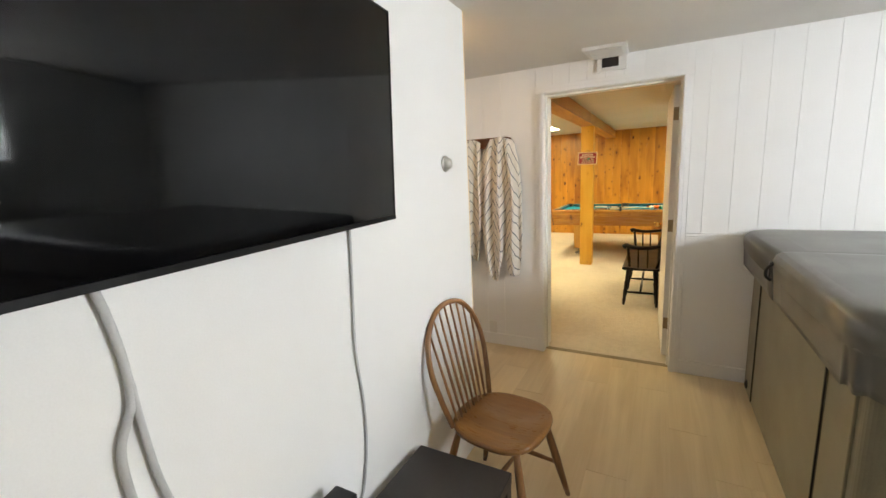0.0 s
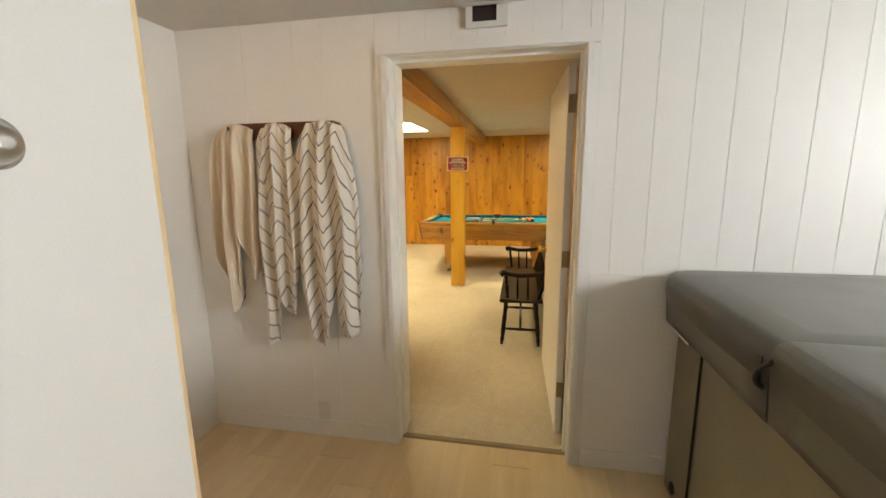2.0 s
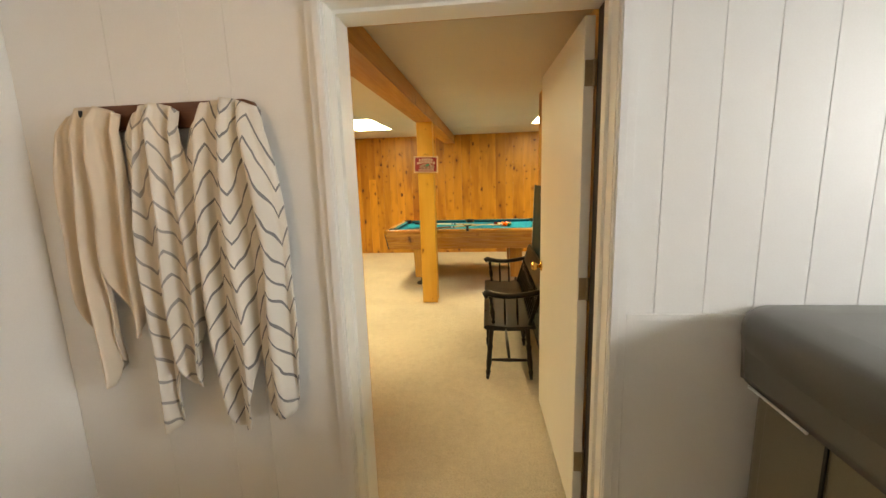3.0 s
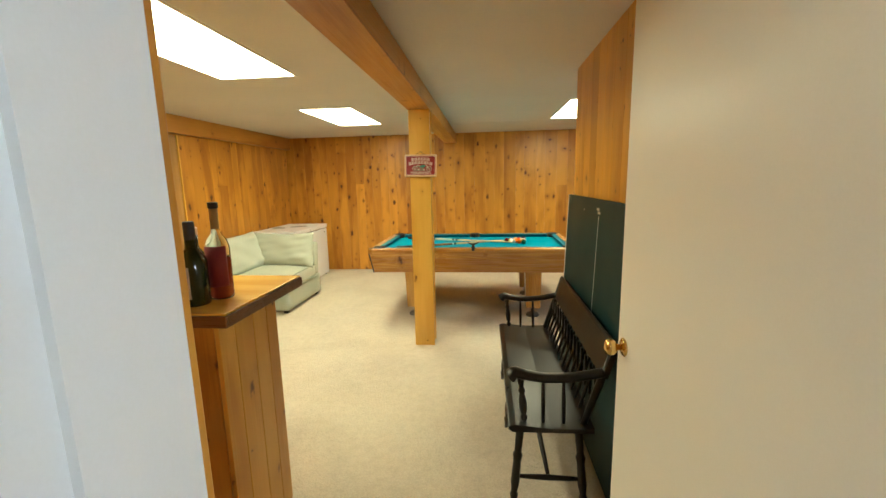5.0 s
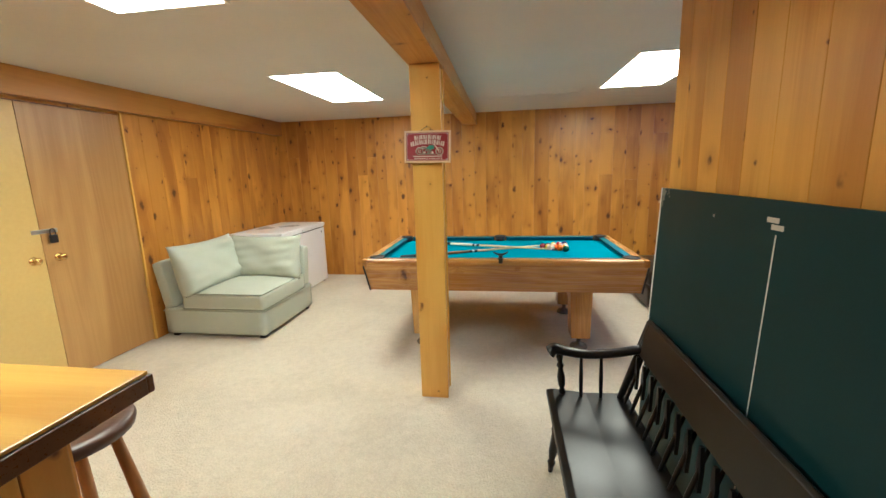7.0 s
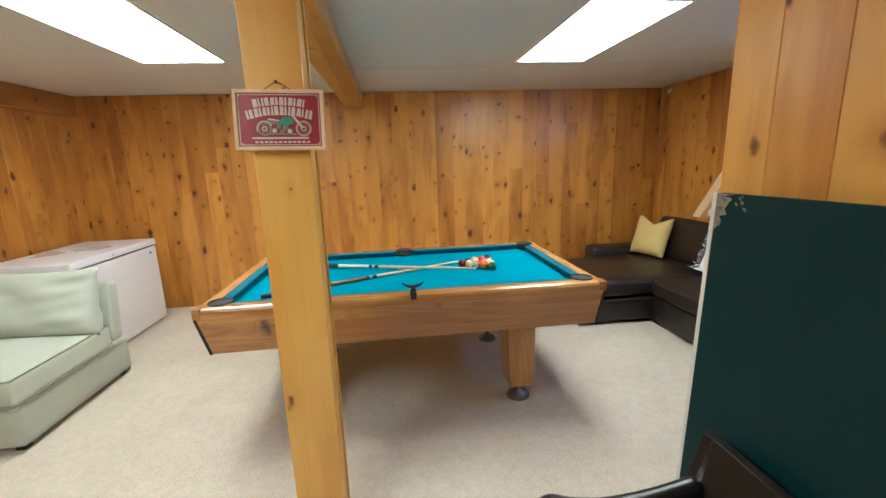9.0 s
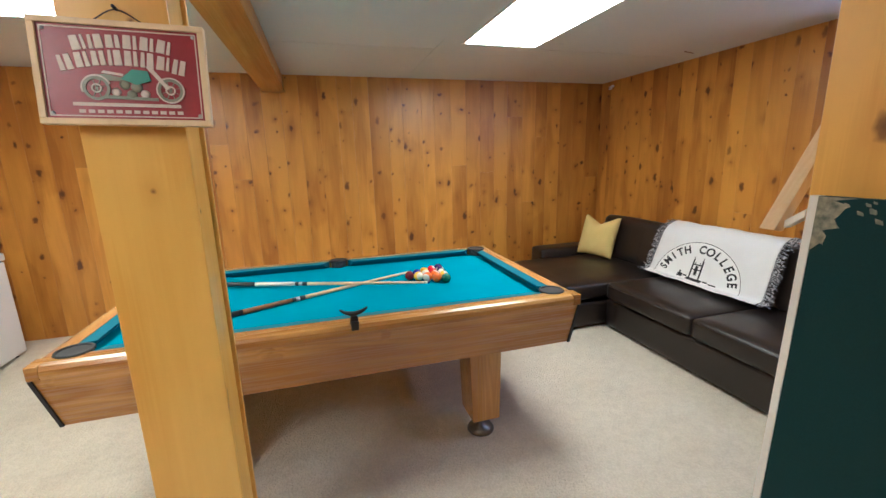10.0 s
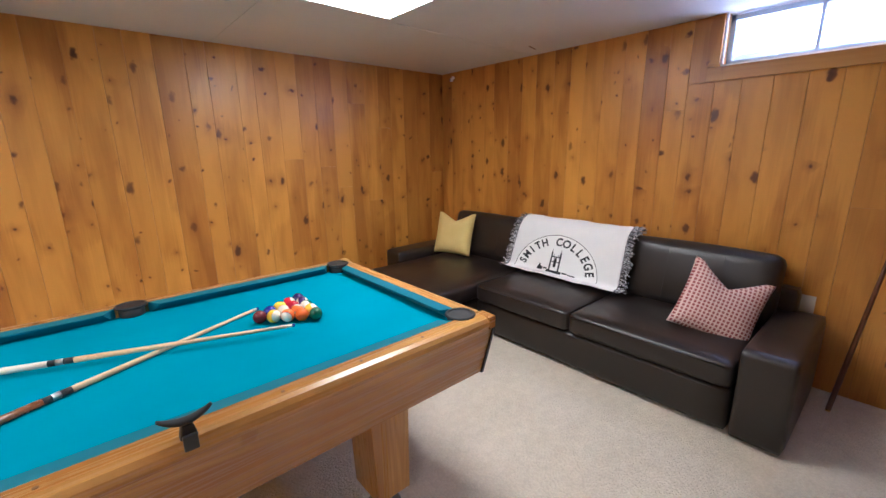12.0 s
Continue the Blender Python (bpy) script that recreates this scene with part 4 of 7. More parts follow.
# hot tub with a folding vinyl cover
def hot_tub():
    x0, x1, y0, y1 = 0.59, 2.42, 1.13, 2.925
    ob = thing_at("hot_tub", "square brown-grey hot tub with a closed vinyl cover", "hot tub", ((x0 + x1) / 2, (y0 + y1) / 2, 0.0))

    def outline(grow, r):
        pts = []
        for cx, cy, a0 in ((x1 - r, y1 - r, 0), (x0 + r, y1 - r, 90), (x0 + r, y0 + r, 180), (x1 - r, y0 + r, 270)):
            for k in range(9):
                a = radians(a0 + 90 * k / 8)
                pts.append((cx + (r + grow) * math.cos(a), cy + (r + grow) * math.sin(a)))
        return pts

    piece("cabinet", prism(outline(-0.03, 0.09), 0.02, 0.86, "z"), TUB_SIDE, ob)
    piece("base", prism(outline(-0.05, 0.09), 0.0, 0.019, "z"), BLACK_PLASTIC, ob)
    for a, b in ((y0 + 0.36, y1 - 0.36),):
        piece("panel", box((x0 + 0.022, a, 0.05), (x0 + 0.036, b, 0.855), 0.005), TUB_SIDE, ob)
    for a, b in ((y1 - 0.345, y1 - 0.12), (y0 + 0.12, y0 + 0.345)):
        piece("panel", box((x0 + 0.022, a, 0.05), (x0 + 0.036, b, 0.855), 0.005), TUB_SIDE, ob)
    piece("seam", box((x0 + 0.016, y1 - 0.357, 0.05), (x0 + 0.021, y1 - 0.348, 0.85)), BLACK_RUBBER, ob)
    piece("seam", box((x0 + 0.016, y0 + 0.348, 0.05), (x0 + 0.021, y0 + 0.357, 0.85)), BLACK_RUBBER, ob)
    piece("rim", prism(outline(0.0, 0.10), 0.86, 0.905, "z", 0.012), TUB_COVER, ob, "moulded shell rim")
    yf = 2.05

    def half_outline(ya, yb, grow, near):
        """A cover half with rounded outer corners and a straight fold side."""
        r, pts = 0.12, []
        xa, xb = x0 - grow, x1 + grow
        if near:
            ya -= grow
            pts = [(xb, yb), (xa, yb)]
            corners = ((xa + r, ya + r, 180), (xb - r, ya + r, 270))
        else:
            yb += min(grow, 0.01)
            pts = [(xa, ya), (xb, ya)]
            corners = ((xb - r, yb - r, 0), (xa + r, yb - r, 90))
        for cx, cy, a0 in corners:
            for k in range(10):
                q = radians(a0 + 10 * k)
                pts.append((cx + r * math.cos(q), cy + r * math.sin(q)))
        return pts

    def loft(levels, ya, yb, near):
        bm = bmesh.new()
        rings = [[bm.verts.new((x, y, z)) for x, y in half_outline(ya + (0 if near else inset), yb - (inset if near else 0), grow, near)] for grow, inset, z in levels]
        n = len(rings[0])
        for p, q in zip(rings, rings[1:]):
            for i in range(n):
                bm.faces.new((p[i], p[(i + 1) % n], q[(i + 1) % n], q[i])).smooth = True
        bm.faces.new(rings[0][::-1]), bm.faces.new(rings[-1])
        return bm

    for ya, yb, near, top in ((y0 - 0.005, yf - 0.004, True, 1.096), (yf + 0.004, y1, False, 1.072)):
        levels = [(0.020, 0.0, 0.9065), (0.034, 0.0, 0.93), (0.046, 0.0, top - 0.075), (0.045, 0.0, top - 0.045), (0.036, 0.004, top - 0.02), (0.016, 0.012, top - 0.006), (-0.012, 0.03, top), (-0.10, 0.09, top + 0.006)]
        piece("cover", loft(levels, ya, yb, near), TUB_COVER, ob, "padded grey vinyl cover half")
        ring = half_outline(ya, yb, 0.042, near)
        path = [Vector((x, y, 0)) for x, y in ring[1:] + ring[:1]]

        def drape(u, v, path=path):
            k = u * (len(path) - 1)
            i = min(int(k), len(path) - 2)
            q = Vector(path[i]).lerp(Vector(path[i + 1]), k - i)
            mid = Vector(((x0 + x1) / 2, (y0 + y1) / 2, 0))
            q = q + (mid - q).normalized() * (0.012 * v + 0.004 * math.sin(60 * u) * v)
            return (q.x, min(q.y, y1 + 0.006), 1.0 - (0.145 + 0.006 * math.sin(40 * u)) * v)

        piece("skirt", sheet(drape, 120, 6, 0.005), TUB_COVER, ob)
    piece("edge_strip", tube([(x0 - 0.034, 2.57, 0.850), (x0 - 0.034, 2.80, 0.850)], 0.004, 8), WHITE_PLASTIC, ob, "short pale edge strip")
    strap = piece("strap", box((x0 - 0.051, yf + 0.02, 0.955), (x0 - 0.0465, yf + 0.045, 1.03), 0.002), BLACK_PLASTIC, ob, "black strap and buckle")
    piece("handle", tube(curve_points([(x0 - 0.046, yf - 0.02, 1.035), (x0 - 0.066, yf + 0.0, 1.0), (x0 - 0.064, yf + 0.01, 0.965), (x0 - 0.044, yf + 0.015, 0.945)]), 0.007, 8), BLACK_RUBBER, ob)
    piece("drain_cap", lathe([(0.028, 0.0), (0.028, 0.006), (0.012, 0.012)], 16, (x0 + 0.0215, y1 - 0.2, 0.09), pose(0, 0, 0, 0, -90, 0)), BLACK_PLASTIC, ob)


hot_tub()


# coat rack and towels
def towel_rack():
    ob = thing_at("towel_rack", "dark brown wooden hook rail with rounded ends", "hook rail", (-1.33, Y1 - 0.01, 1.74))
    pts = [(-1.675, 1.70), (-1.672, 1.748), (-1.655, 1.775), (-1.62, 1.785), (-1.04, 1.785), (-1.008, 1.775), (-0.992, 1.748), (-0.988, 1.70)]
    piece("rail", prism(pts, Y1 - 0.024, Y1 - 0.001, "y", 0.003), RACK_WOOD, ob)
    for x in (-1.60, -1.345, -1.085):
        piece("hook", tube(curve_points([(x, Y1 - 0.024, 1.735), (x, Y1 - 0.05, 1.728), (x, Y1 - 0.068, 1.745), (x, Y1 - 0.07, 1.765)]), 0.006, 8), DARK_METAL, ob)


towel_rack()


def towel(x, mat, label, top_w, low_w, tips, seed, lean=0.0):
    """A towel hung from its middle on a hook: deep folds, and corners that hang lower. tips: (place across, depth) of its corners."""
    rng = random.Random(seed)
    ph = [rng.uniform(0, 6.28) for _ in range(4)]

    def fn(u, v):
        s = 2 * u - 1
        drop = 0.0
        for place, depth in tips:
            drop = max(drop, depth - 1.1 * max(0.0, abs(s - place) - 0.16) ** 1.3)
        z = 0.035 - v * drop - 0.03 * s * s * (1 - v)
        w = top_w + (low_w - top_w) * min(1, v * 2.2) ** 0.8
        px = s * w / 2 * (1 - 0.12 * v * v) + lean * v + 0.006 * math.sin(9 * v + ph[0] + 5 * s)
        fold = 0.026 * math.cos(3.1 * math.pi * s + ph[1] + 0.9 * v) + 0.013 * math.cos(6.3 * math.pi * s + ph[2] - 1.5 * v)
        py = -0.072 - (0.42 + 0.58 * min(1, v * 3)) * fold - 0.018 * (1 - s * s) + 0.012 * v
        py += 0.03 * max(0, (0.08 - v) / 0.08)
        return (px, min(py, -0.012), z)

    bm = sheet(fn, 56, 60, 0.006)
    ob = part("towel", bm, mat, None, at=pose(x, Y1, 1.745))
    tagged(ob, label, "towel", "hanging towels")


towel(-1.575, TOWEL_PLAIN, "plain cream towel hanging in folds from a hook", 0.20, 0.27, [(-0.45, 1.02), (0.75, 0.82)], 3, -0.04)
towel(-1.345, TOWEL_A, "cream towel with thin grey stripes hanging from a hook", 0.17, 0.29, [(-0.50, 1.20), (0.45, 1.02)], 5, -0.03)
towel(-1.085, TOWEL_B, "white towel with bold dark stripes hanging from a hook", 0.20, 0.37, [(-0.35, 1.18), (0.62, 1.12)], 8, 0.0)

out1 = thing_at("wall_outlet", "small cream socket plate low on the white wall", "outlet", (-1.20, Y1, 0.15))
piece("plate", box((-1.235, Y1 - 0.007, 0.10), (-1.165, Y1 - 0.0005, 0.21), 0.003), WHITE_PLASTIC, out1)
for z in (0.115, 0.165):
    piece("socket", box((-1.215, Y1 - 0.0095, z), (-1.185, Y1 - 0.0072, z + 0.03), 0.001), WHITE_PLASTIC, out1)

vent = thing_at("air_vent", "white air vent with a dark opening above the doorway", "vent", (-0.27, Y1 - 0.02, 2.22))
piece("plate", boxes(((-0.365, Y1 - 0.02, 2.166), (-0.335, Y1 - 0.002, CEIL - 0.006)), ((-0.225, Y1 - 0.02, 2.166), (-0.175, Y1 - 0.002, CEIL - 0.006)), ((-0.335, Y1 - 0.02, 2.166), (-0.225, Y1 - 0.002, 2.192)), bevel=0.002), WHITE_PLASTIC, vent)
piece("opening", box((-0.334, Y1 - 0.010, 2.193), (-0.226, Y1 - 0.004, CEIL - 0.007)), GAP_DARK, vent, "dark brown opening")
piece("register", prism([(-0.42, 2.62), (-0.155, 2.64), (-0.16, 2.90), (-0.40, 2.90)], CEIL - 0.022, CEIL - 0.001, "z", 0.004), WHITE_PLASTIC, vent, "white ceiling register")
for k in range(6):
    piece("slat", box((-0.385, 2.67 + 0.037 * k, CEIL - 0.0275), (-0.19, 2.69 + 0.037 * k, CEIL - 0.0225), 0.001), WHITE_PLASTIC, vent)

structure("baseboard", box((-1.92, Y1 - 0.012, 0), (DOOR_L - 0.061, Y1 - 0.001, 0.10), 0.002), PLANK_PAINT, "low white baseboard", "baseboard")
structure("trim", box((DOOR_R + 0.062, Y1 - 0.014, 1.012), (3.0, Y1 - 0.001, 1.034), 0.002), PLANK_PAINT, "narrow white ledge along the plank wall", "trim")
panel_low = structure("trim", box((DOOR_R + 0.062, Y1 - 0.008, 0.10), (3.0, Y1 - 0.001, 1.011), 0.002), PLANK_PAINT, "white panel below the ledge", "panel")
structure("baseboard", box((DOOR_R + 0.062, Y1 - 0.016, 0), (3.0, Y1 - 0.001, 0.098), 0.002), PLANK_PAINT, "white baseboard below the panel", "baseboard")

# ---- game room: pool table ----
def pool_table():
    x0, x1, y0, y1 = -1.645, 0.615, 6.975, 8.275
    bed, top = 0.752, 0.795
    rail = 0.125
    ob = thing_at("pool_table", "oak-sided pool table with a teal cloth", "pool table", ((x0 + x1) / 2, (y0 + y1) / 2, 0.0))
    cloth = piece("bed", box((x0 + 0.09, y0 + 0.09, bed - 0.03), (x1 - 0.09, y1 - 0.09, bed)), FELT, ob, "teal cloth bed")
    # wooden rails with rounded outer edges
    for ya, yb, s in ((y0, y0 + 0.082, 1), (y1 - 0.082, y1, -1)):
        yo, yi = (ya, yb) if s > 0 else (yb, ya)
        pts = [(yi, top - 0.055), (yi, top), (yo + s * 0.03, top), (yo + s * 0.012, top - 0.006), (yo + s * 0.002, top - 0.02), (yo, top - 0.038), (yo + s * 0.006, top - 0.055)]
        piece("rail", prism(pts, x0 + 0.045, x1 - 0.045, "x"), POOL_X, ob)
    for xa, xb, s in ((x0, x0 + 0.082, 1), (x1 - 0.082, x1, -1)):
        xo, xi = (xa, xb) if s > 0 else (xb, xa)
        pts = [(xi, top - 0.055), (xi, top), (xo + s * 0.03, top), (xo + s * 0.012, top - 0.006), (xo + s * 0.002, top - 0.02), (xo, top - 0.038), (xo + s * 0.006, top - 0.055)]
        piece("rail", prism(pts, y0 + 0.083, y1 - 0.083, "y"), POOL_Y, ob)
    # corner blocks and pockets
    corners = [(x0, y0, 1, 1), (x1, y0, -1, 1), (x0, y1, 1, -1), (x1, y1, -1, -1)]
    for cx, cy, sx, sy in corners:
        a = [(cx + sx * 0.003, cy + sy * 0.003), (cx + sx * 0.044, cy + sy * 0.001), (cx + sx * 0.044, cy + sy * 0.081), (cx + sx * 0.001, cy + sy * 0.081)]
        piece("corner_block", prism(a, top - 0.054, top - 0.001, "z", 0.004), POOL_X, ob)
        px, py = cx + sx * 0.108, cy + sy * 0.108
        ring = [(px + 0.058 * math.cos(t * math.pi / 12), py + 0.058 * math.sin(t * math.pi / 12), top + 0.001) for t in range(25)]
        pocket = piece("pocket", merged(lathe([(0.05, 0.0), (0.056, 0.02), (0.056, 0.062)], 24, (px, py, top - 0.0605)), tube(ring, 0.007, 8)), BLACK_RUBBER, ob, "black corner pocket")
    xm = (x0 + x1) / 2
    for py in (y1 - 0.088,):
        ring = [(xm + 0.056 * math.cos(t * math.pi / 12), py + 0.05 * math.sin(t * math.pi / 12), top + 0.001) for t in range(25)]
        piece("pocket", merged(lathe([(0.045, 0.0), (0.05, 0.02), (0.05, 0.062)], 24, (xm, py, top - 0.0605)), tube(ring, 0.007, 8)), BLACK_RUBBER, ob, "black side pocket")
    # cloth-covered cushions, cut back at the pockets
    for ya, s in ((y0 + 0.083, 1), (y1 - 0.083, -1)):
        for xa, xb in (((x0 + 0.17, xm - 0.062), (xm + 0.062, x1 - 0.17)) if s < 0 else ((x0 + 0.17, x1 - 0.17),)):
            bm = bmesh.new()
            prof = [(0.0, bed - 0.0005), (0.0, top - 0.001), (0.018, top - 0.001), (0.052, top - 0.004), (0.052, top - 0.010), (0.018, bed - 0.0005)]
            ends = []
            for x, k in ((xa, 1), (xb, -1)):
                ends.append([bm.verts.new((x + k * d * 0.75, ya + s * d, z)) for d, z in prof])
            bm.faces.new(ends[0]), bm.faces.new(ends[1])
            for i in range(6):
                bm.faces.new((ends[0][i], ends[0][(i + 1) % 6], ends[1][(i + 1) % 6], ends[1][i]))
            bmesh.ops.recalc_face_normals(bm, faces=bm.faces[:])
            piece("cushion", bm, FELT_SHADED, ob)
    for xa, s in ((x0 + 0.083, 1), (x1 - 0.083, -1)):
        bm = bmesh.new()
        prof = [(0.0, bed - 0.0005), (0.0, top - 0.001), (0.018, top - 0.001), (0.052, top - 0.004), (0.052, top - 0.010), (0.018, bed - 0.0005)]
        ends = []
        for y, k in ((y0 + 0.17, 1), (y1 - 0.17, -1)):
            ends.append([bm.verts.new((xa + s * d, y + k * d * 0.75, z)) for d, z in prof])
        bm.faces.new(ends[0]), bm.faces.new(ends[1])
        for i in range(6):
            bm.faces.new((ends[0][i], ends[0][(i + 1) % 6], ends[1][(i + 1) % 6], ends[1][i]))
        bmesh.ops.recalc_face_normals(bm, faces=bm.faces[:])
        piece("cushion", bm, FELT_SHADED, ob)
    # tapered apron
    za, zb = 0.525, top - 0.056
    t = 0.035
    for (a, b, mat) in (((x0 + 0.012, y0 + 0.012, x1 - 0.012, y0 + 0.012), (x0 + 0.05, y0 + 0.055, x1 - 0.035, y0 + 0.055), POOL_X), ((x0 + 0.012, y1 - 0.012, x1 - 0.012, y1 - 0.012), (x0 + 0.05, y1 - 0.055, x1 - 0.035, y1 - 0.055), POOL_X)):
        s = 1 if a[1] < 7.5 else -1
        bm = bmesh.new()
        q = [bm.verts.new(p) for p in ((b[0], b[1], za), (b[2], b[3], za), (a[2], a[3], zb), (a[0], a[1], zb), (b[0], b[1] + s * t, za), (b[2], b[3] + s * t, za), (a[2], a[3] + s * t, zb), (a[0], a[1] + s * t, zb))]
        for f in ((0, 1, 2, 3), (7, 6, 5, 4), (0, 4, 5, 1), (2, 6, 7, 3), (1, 5, 6, 2), (0, 3, 7, 4)):
            bm.faces.new([q[i] for i in f])
        bmesh.ops.recalc_face_normals(bm, faces=bm.faces[:])
        piece("apron", bm, mat, ob)
    for xa, xb in ((x0 + 0.012, x0 + 0.05), (x1 - 0.012, x1 - 0.035)):
        s = 1 if xa < -0.5 else -1
        bm = bmesh.new()
        q = [bm.verts.new(p) for p in ((xb, y0 + 0.091, za), (xb, y1 - 0.091, za), (xa, y1 - 0.048, zb), (xa, y0 + 0.048, zb), (xb + s * t, y0 + 0.091, za), (xb + s * t, y1 - 0.091, za), (xa + s * t, y1 - 0.048, zb), (xa + s * t, y0 + 0.048, zb))]
        for f in ((0, 1, 2, 3), (7, 6, 5, 4), (0, 4, 5, 1), (2, 6, 7, 3), (1, 5, 6, 2), (0, 3, 7, 4)):
            bm.faces.new([q[i] for i in f])
        bmesh.ops.recalc_face_normals(bm, faces=bm.faces[:])
        piece("apron", bm, POOL_Y, ob)
    for cx, cy, sx, sy in corners:
        lo = (cx + sx * (0.043 if sx > 0 else 0.030), cy + sy * 0.049)
        hi = (cx + sx * 0.006, cy + sy * 0.006)
        bm = bmesh.new()
        w = 0.012
        q = []
        for (ux, uy), z in ((lo, za - 0.002), (hi, zb)):
            q.append([bm.verts.new((ux - 0.002 * sx + dx * sx, uy - 0.002 * sy + dy * sy, z)) for dx, dy in ((0, 0), (w, 0), (w, w), (0, w))])
        bm.faces.new(q[0]), bm.faces.new(q[1])
        for i in range(4):
            bm.faces.new((q[0][i], q[0][(i + 1) % 4], q[1][(i + 1) % 4], q[1][i]))
        bmesh.ops.recalc_face_normals(bm, faces=bm.faces[:])
        piece("corner_trim", bm, DARK_METAL, ob, "dark metal corner strip")
    piece("slate_frame", box((x0 + 0.12, y0 + 0.13, 0.555), (x1 - 0.12, y1 - 0.13, 0.70)), BLACK_PLASTIC, ob)
    # slab legs on adjustable feet
    for lx, s in ((0.145, 1), (-1.18, -1)):
        for ly in (y0 + 0.21, y1 - 0.21):
            leg = piece("leg", prism([(lx - 0.088, 0.555), (lx + 0.088, 0.555), (lx + 0.080, 0.11), (lx - 0.070, 0.11)], ly - 0.09, ly + 0.09, "y", 0.004), POOL_Z, ob)
            part("foot", lathe([(0.072, 0.0), (0.074, 0.010), (0.060, 0.030), (0.018, 0.042), (0.018, 0.109)], 24, (lx + 0.005, ly, 0.0)), FOOT_METAL, leg, "dull metal levelling foot")
        piece("stretcher", box((lx - 0.02, y0 + 0.30, 0.30), (lx + 0.02, y1 - 0.30, 0.50), 0.003), POOL_Z, ob)
    # sights on the rails
    for k in range(1, 8):
        for yy in (y0 + 0.05, y1 - 0.05):
            if k != 4:
                piece("sight", lathe([(0.006, 0), (0.006, 0.0012)], 10, (x0 + 0.10 + (x1 - x0 - 0.2) * k / 8, yy, top + 0.0001)), BAR_EDGE, ob)
    return ob, top, bed


_, RAIL_TOP, BED = pool_table()

rest = thing_at("cue_rest", "black rubber cue rest clipped on the table rail", "cue rest", (-0.50, 6.985, 0.79))
sweep = range(-42, 43, 6)
arc = [(-0.50 + 0.086 * math.sin(radians(a)), 6.990, 0.926 - 0.086 * math.cos(radians(a))) for a in sweep]
cradle = tube(arc, [0.003 + 0.0065 * math.cos(radians(a * 2.0)) for a in sweep], 10)
for v in cradle.verts:
    v.co.y = 6.990 + (v.co.y - 6.990) * 1.5
piece("cradle", cradle, BLACK_RUBBER, rest)
piece("stem", prism([(-0.520, 0.7955), (-0.480, 0.7955), (-0.487, 0.832), (-0.513, 0.832)], 6.978, 7.004, "y", 0.004), BLACK_PLASTIC, rest)
piece("clip", box((-0.516, 6.962, 0.772), (-0.484, 6.9735, 0.812), 0.003), BLACK_PLASTIC, rest)

# racked balls
BALL_COLORS = [("yellow", (0.75, 0.45, 0.02)), ("blue", (0.01, 0.02, 0.22)), ("red", (0.45, 0.01, 0.02)), ("purple", (0.03, 0.01, 0.09)), ("orange", (0.75, 0.14, 0.01)), ("green", (0.01, 0.10, 0.05)), ("maroon", (0.12, 0.008, 0.012)), ("black", (0.008, 0.008, 0.008))]
BALL_MATS = {n: speckled(n + "_ball", c, tuple(min(1, x * 1.1) for x in c), 60, 0.08) for n, c in BALL_COLORS}
IVORY = speckled("ivory_ball", (0.76, 0.70, 0.56), (0.72, 0.66, 0.52), 60, 0.08)


def ball_at(x, y, tone, stripe, spin):
    r = 0.0285
    ob = thing_at("pool_ball", tone + (" striped" if stripe else " solid") + " glossy pool ball racked on the cloth", "pool ball", (x, y, BED), "racked pool balls")
    m = Matrix.Translation((x, y, BED + r + 0.0005)) @ Euler(spin).to_matrix().to_4x4()
    bm = bmesh.new()
    bmesh.ops.create_uvsphere(bm, u_segments=24, v_segments=16, radius=r)
    bmesh.ops.transform(bm, matrix=m, verts=bm.verts)
    piece("ball", smooth(bm), IVORY if stripe else BALL_MATS[tone], ob)
    if stripe:
        prof = [(r * 1.006 * math.cos(a), r * 1.006 * math.sin(a)) for a in [radians(-32 + 8 * k) for k in range(9)]]
        piece("stripe", lathe(prof, 24, (0, 0, 0), m), BALL_MATS[tone], ob)
    prof = [(0.0085, r * 0.958), (0.007, r * 0.975), (0.0001, r * 1.004)]
    piece("number_spot", lathe(prof, 14, (0, 0, 0), m), IVORY, ob)


ball_rng = random.Random(21)
order = [("maroon", 0), ("yellow", 1), ("blue", 0), ("orange", 1), ("red", 1), ("yellow", 0), ("orange", 0), ("orange", 1), ("red", 0), ("red", 1), ("green", 0), ("yellow", 1), ("green", 1), ("purple", 1), ("purple", 0)]
k = 0
axis_dir = Vector((0.86, -0.06, 0)).normalized()
side_dir = Vector((-axis_dir.y, axis_dir.x, 0))
for row in range(5):
    for col in range(row + 1):
        p = Vector((-0.115, 7.675, 0)) + axis_dir * (row * 0.0505) + side_dir * ((col - row / 2) * 0.0582)
        ball_at(p.x, p.y, order[k][0], order[k][1], [ball_rng.uniform(0, 6.28) for _ in range(3)])
        k += 1


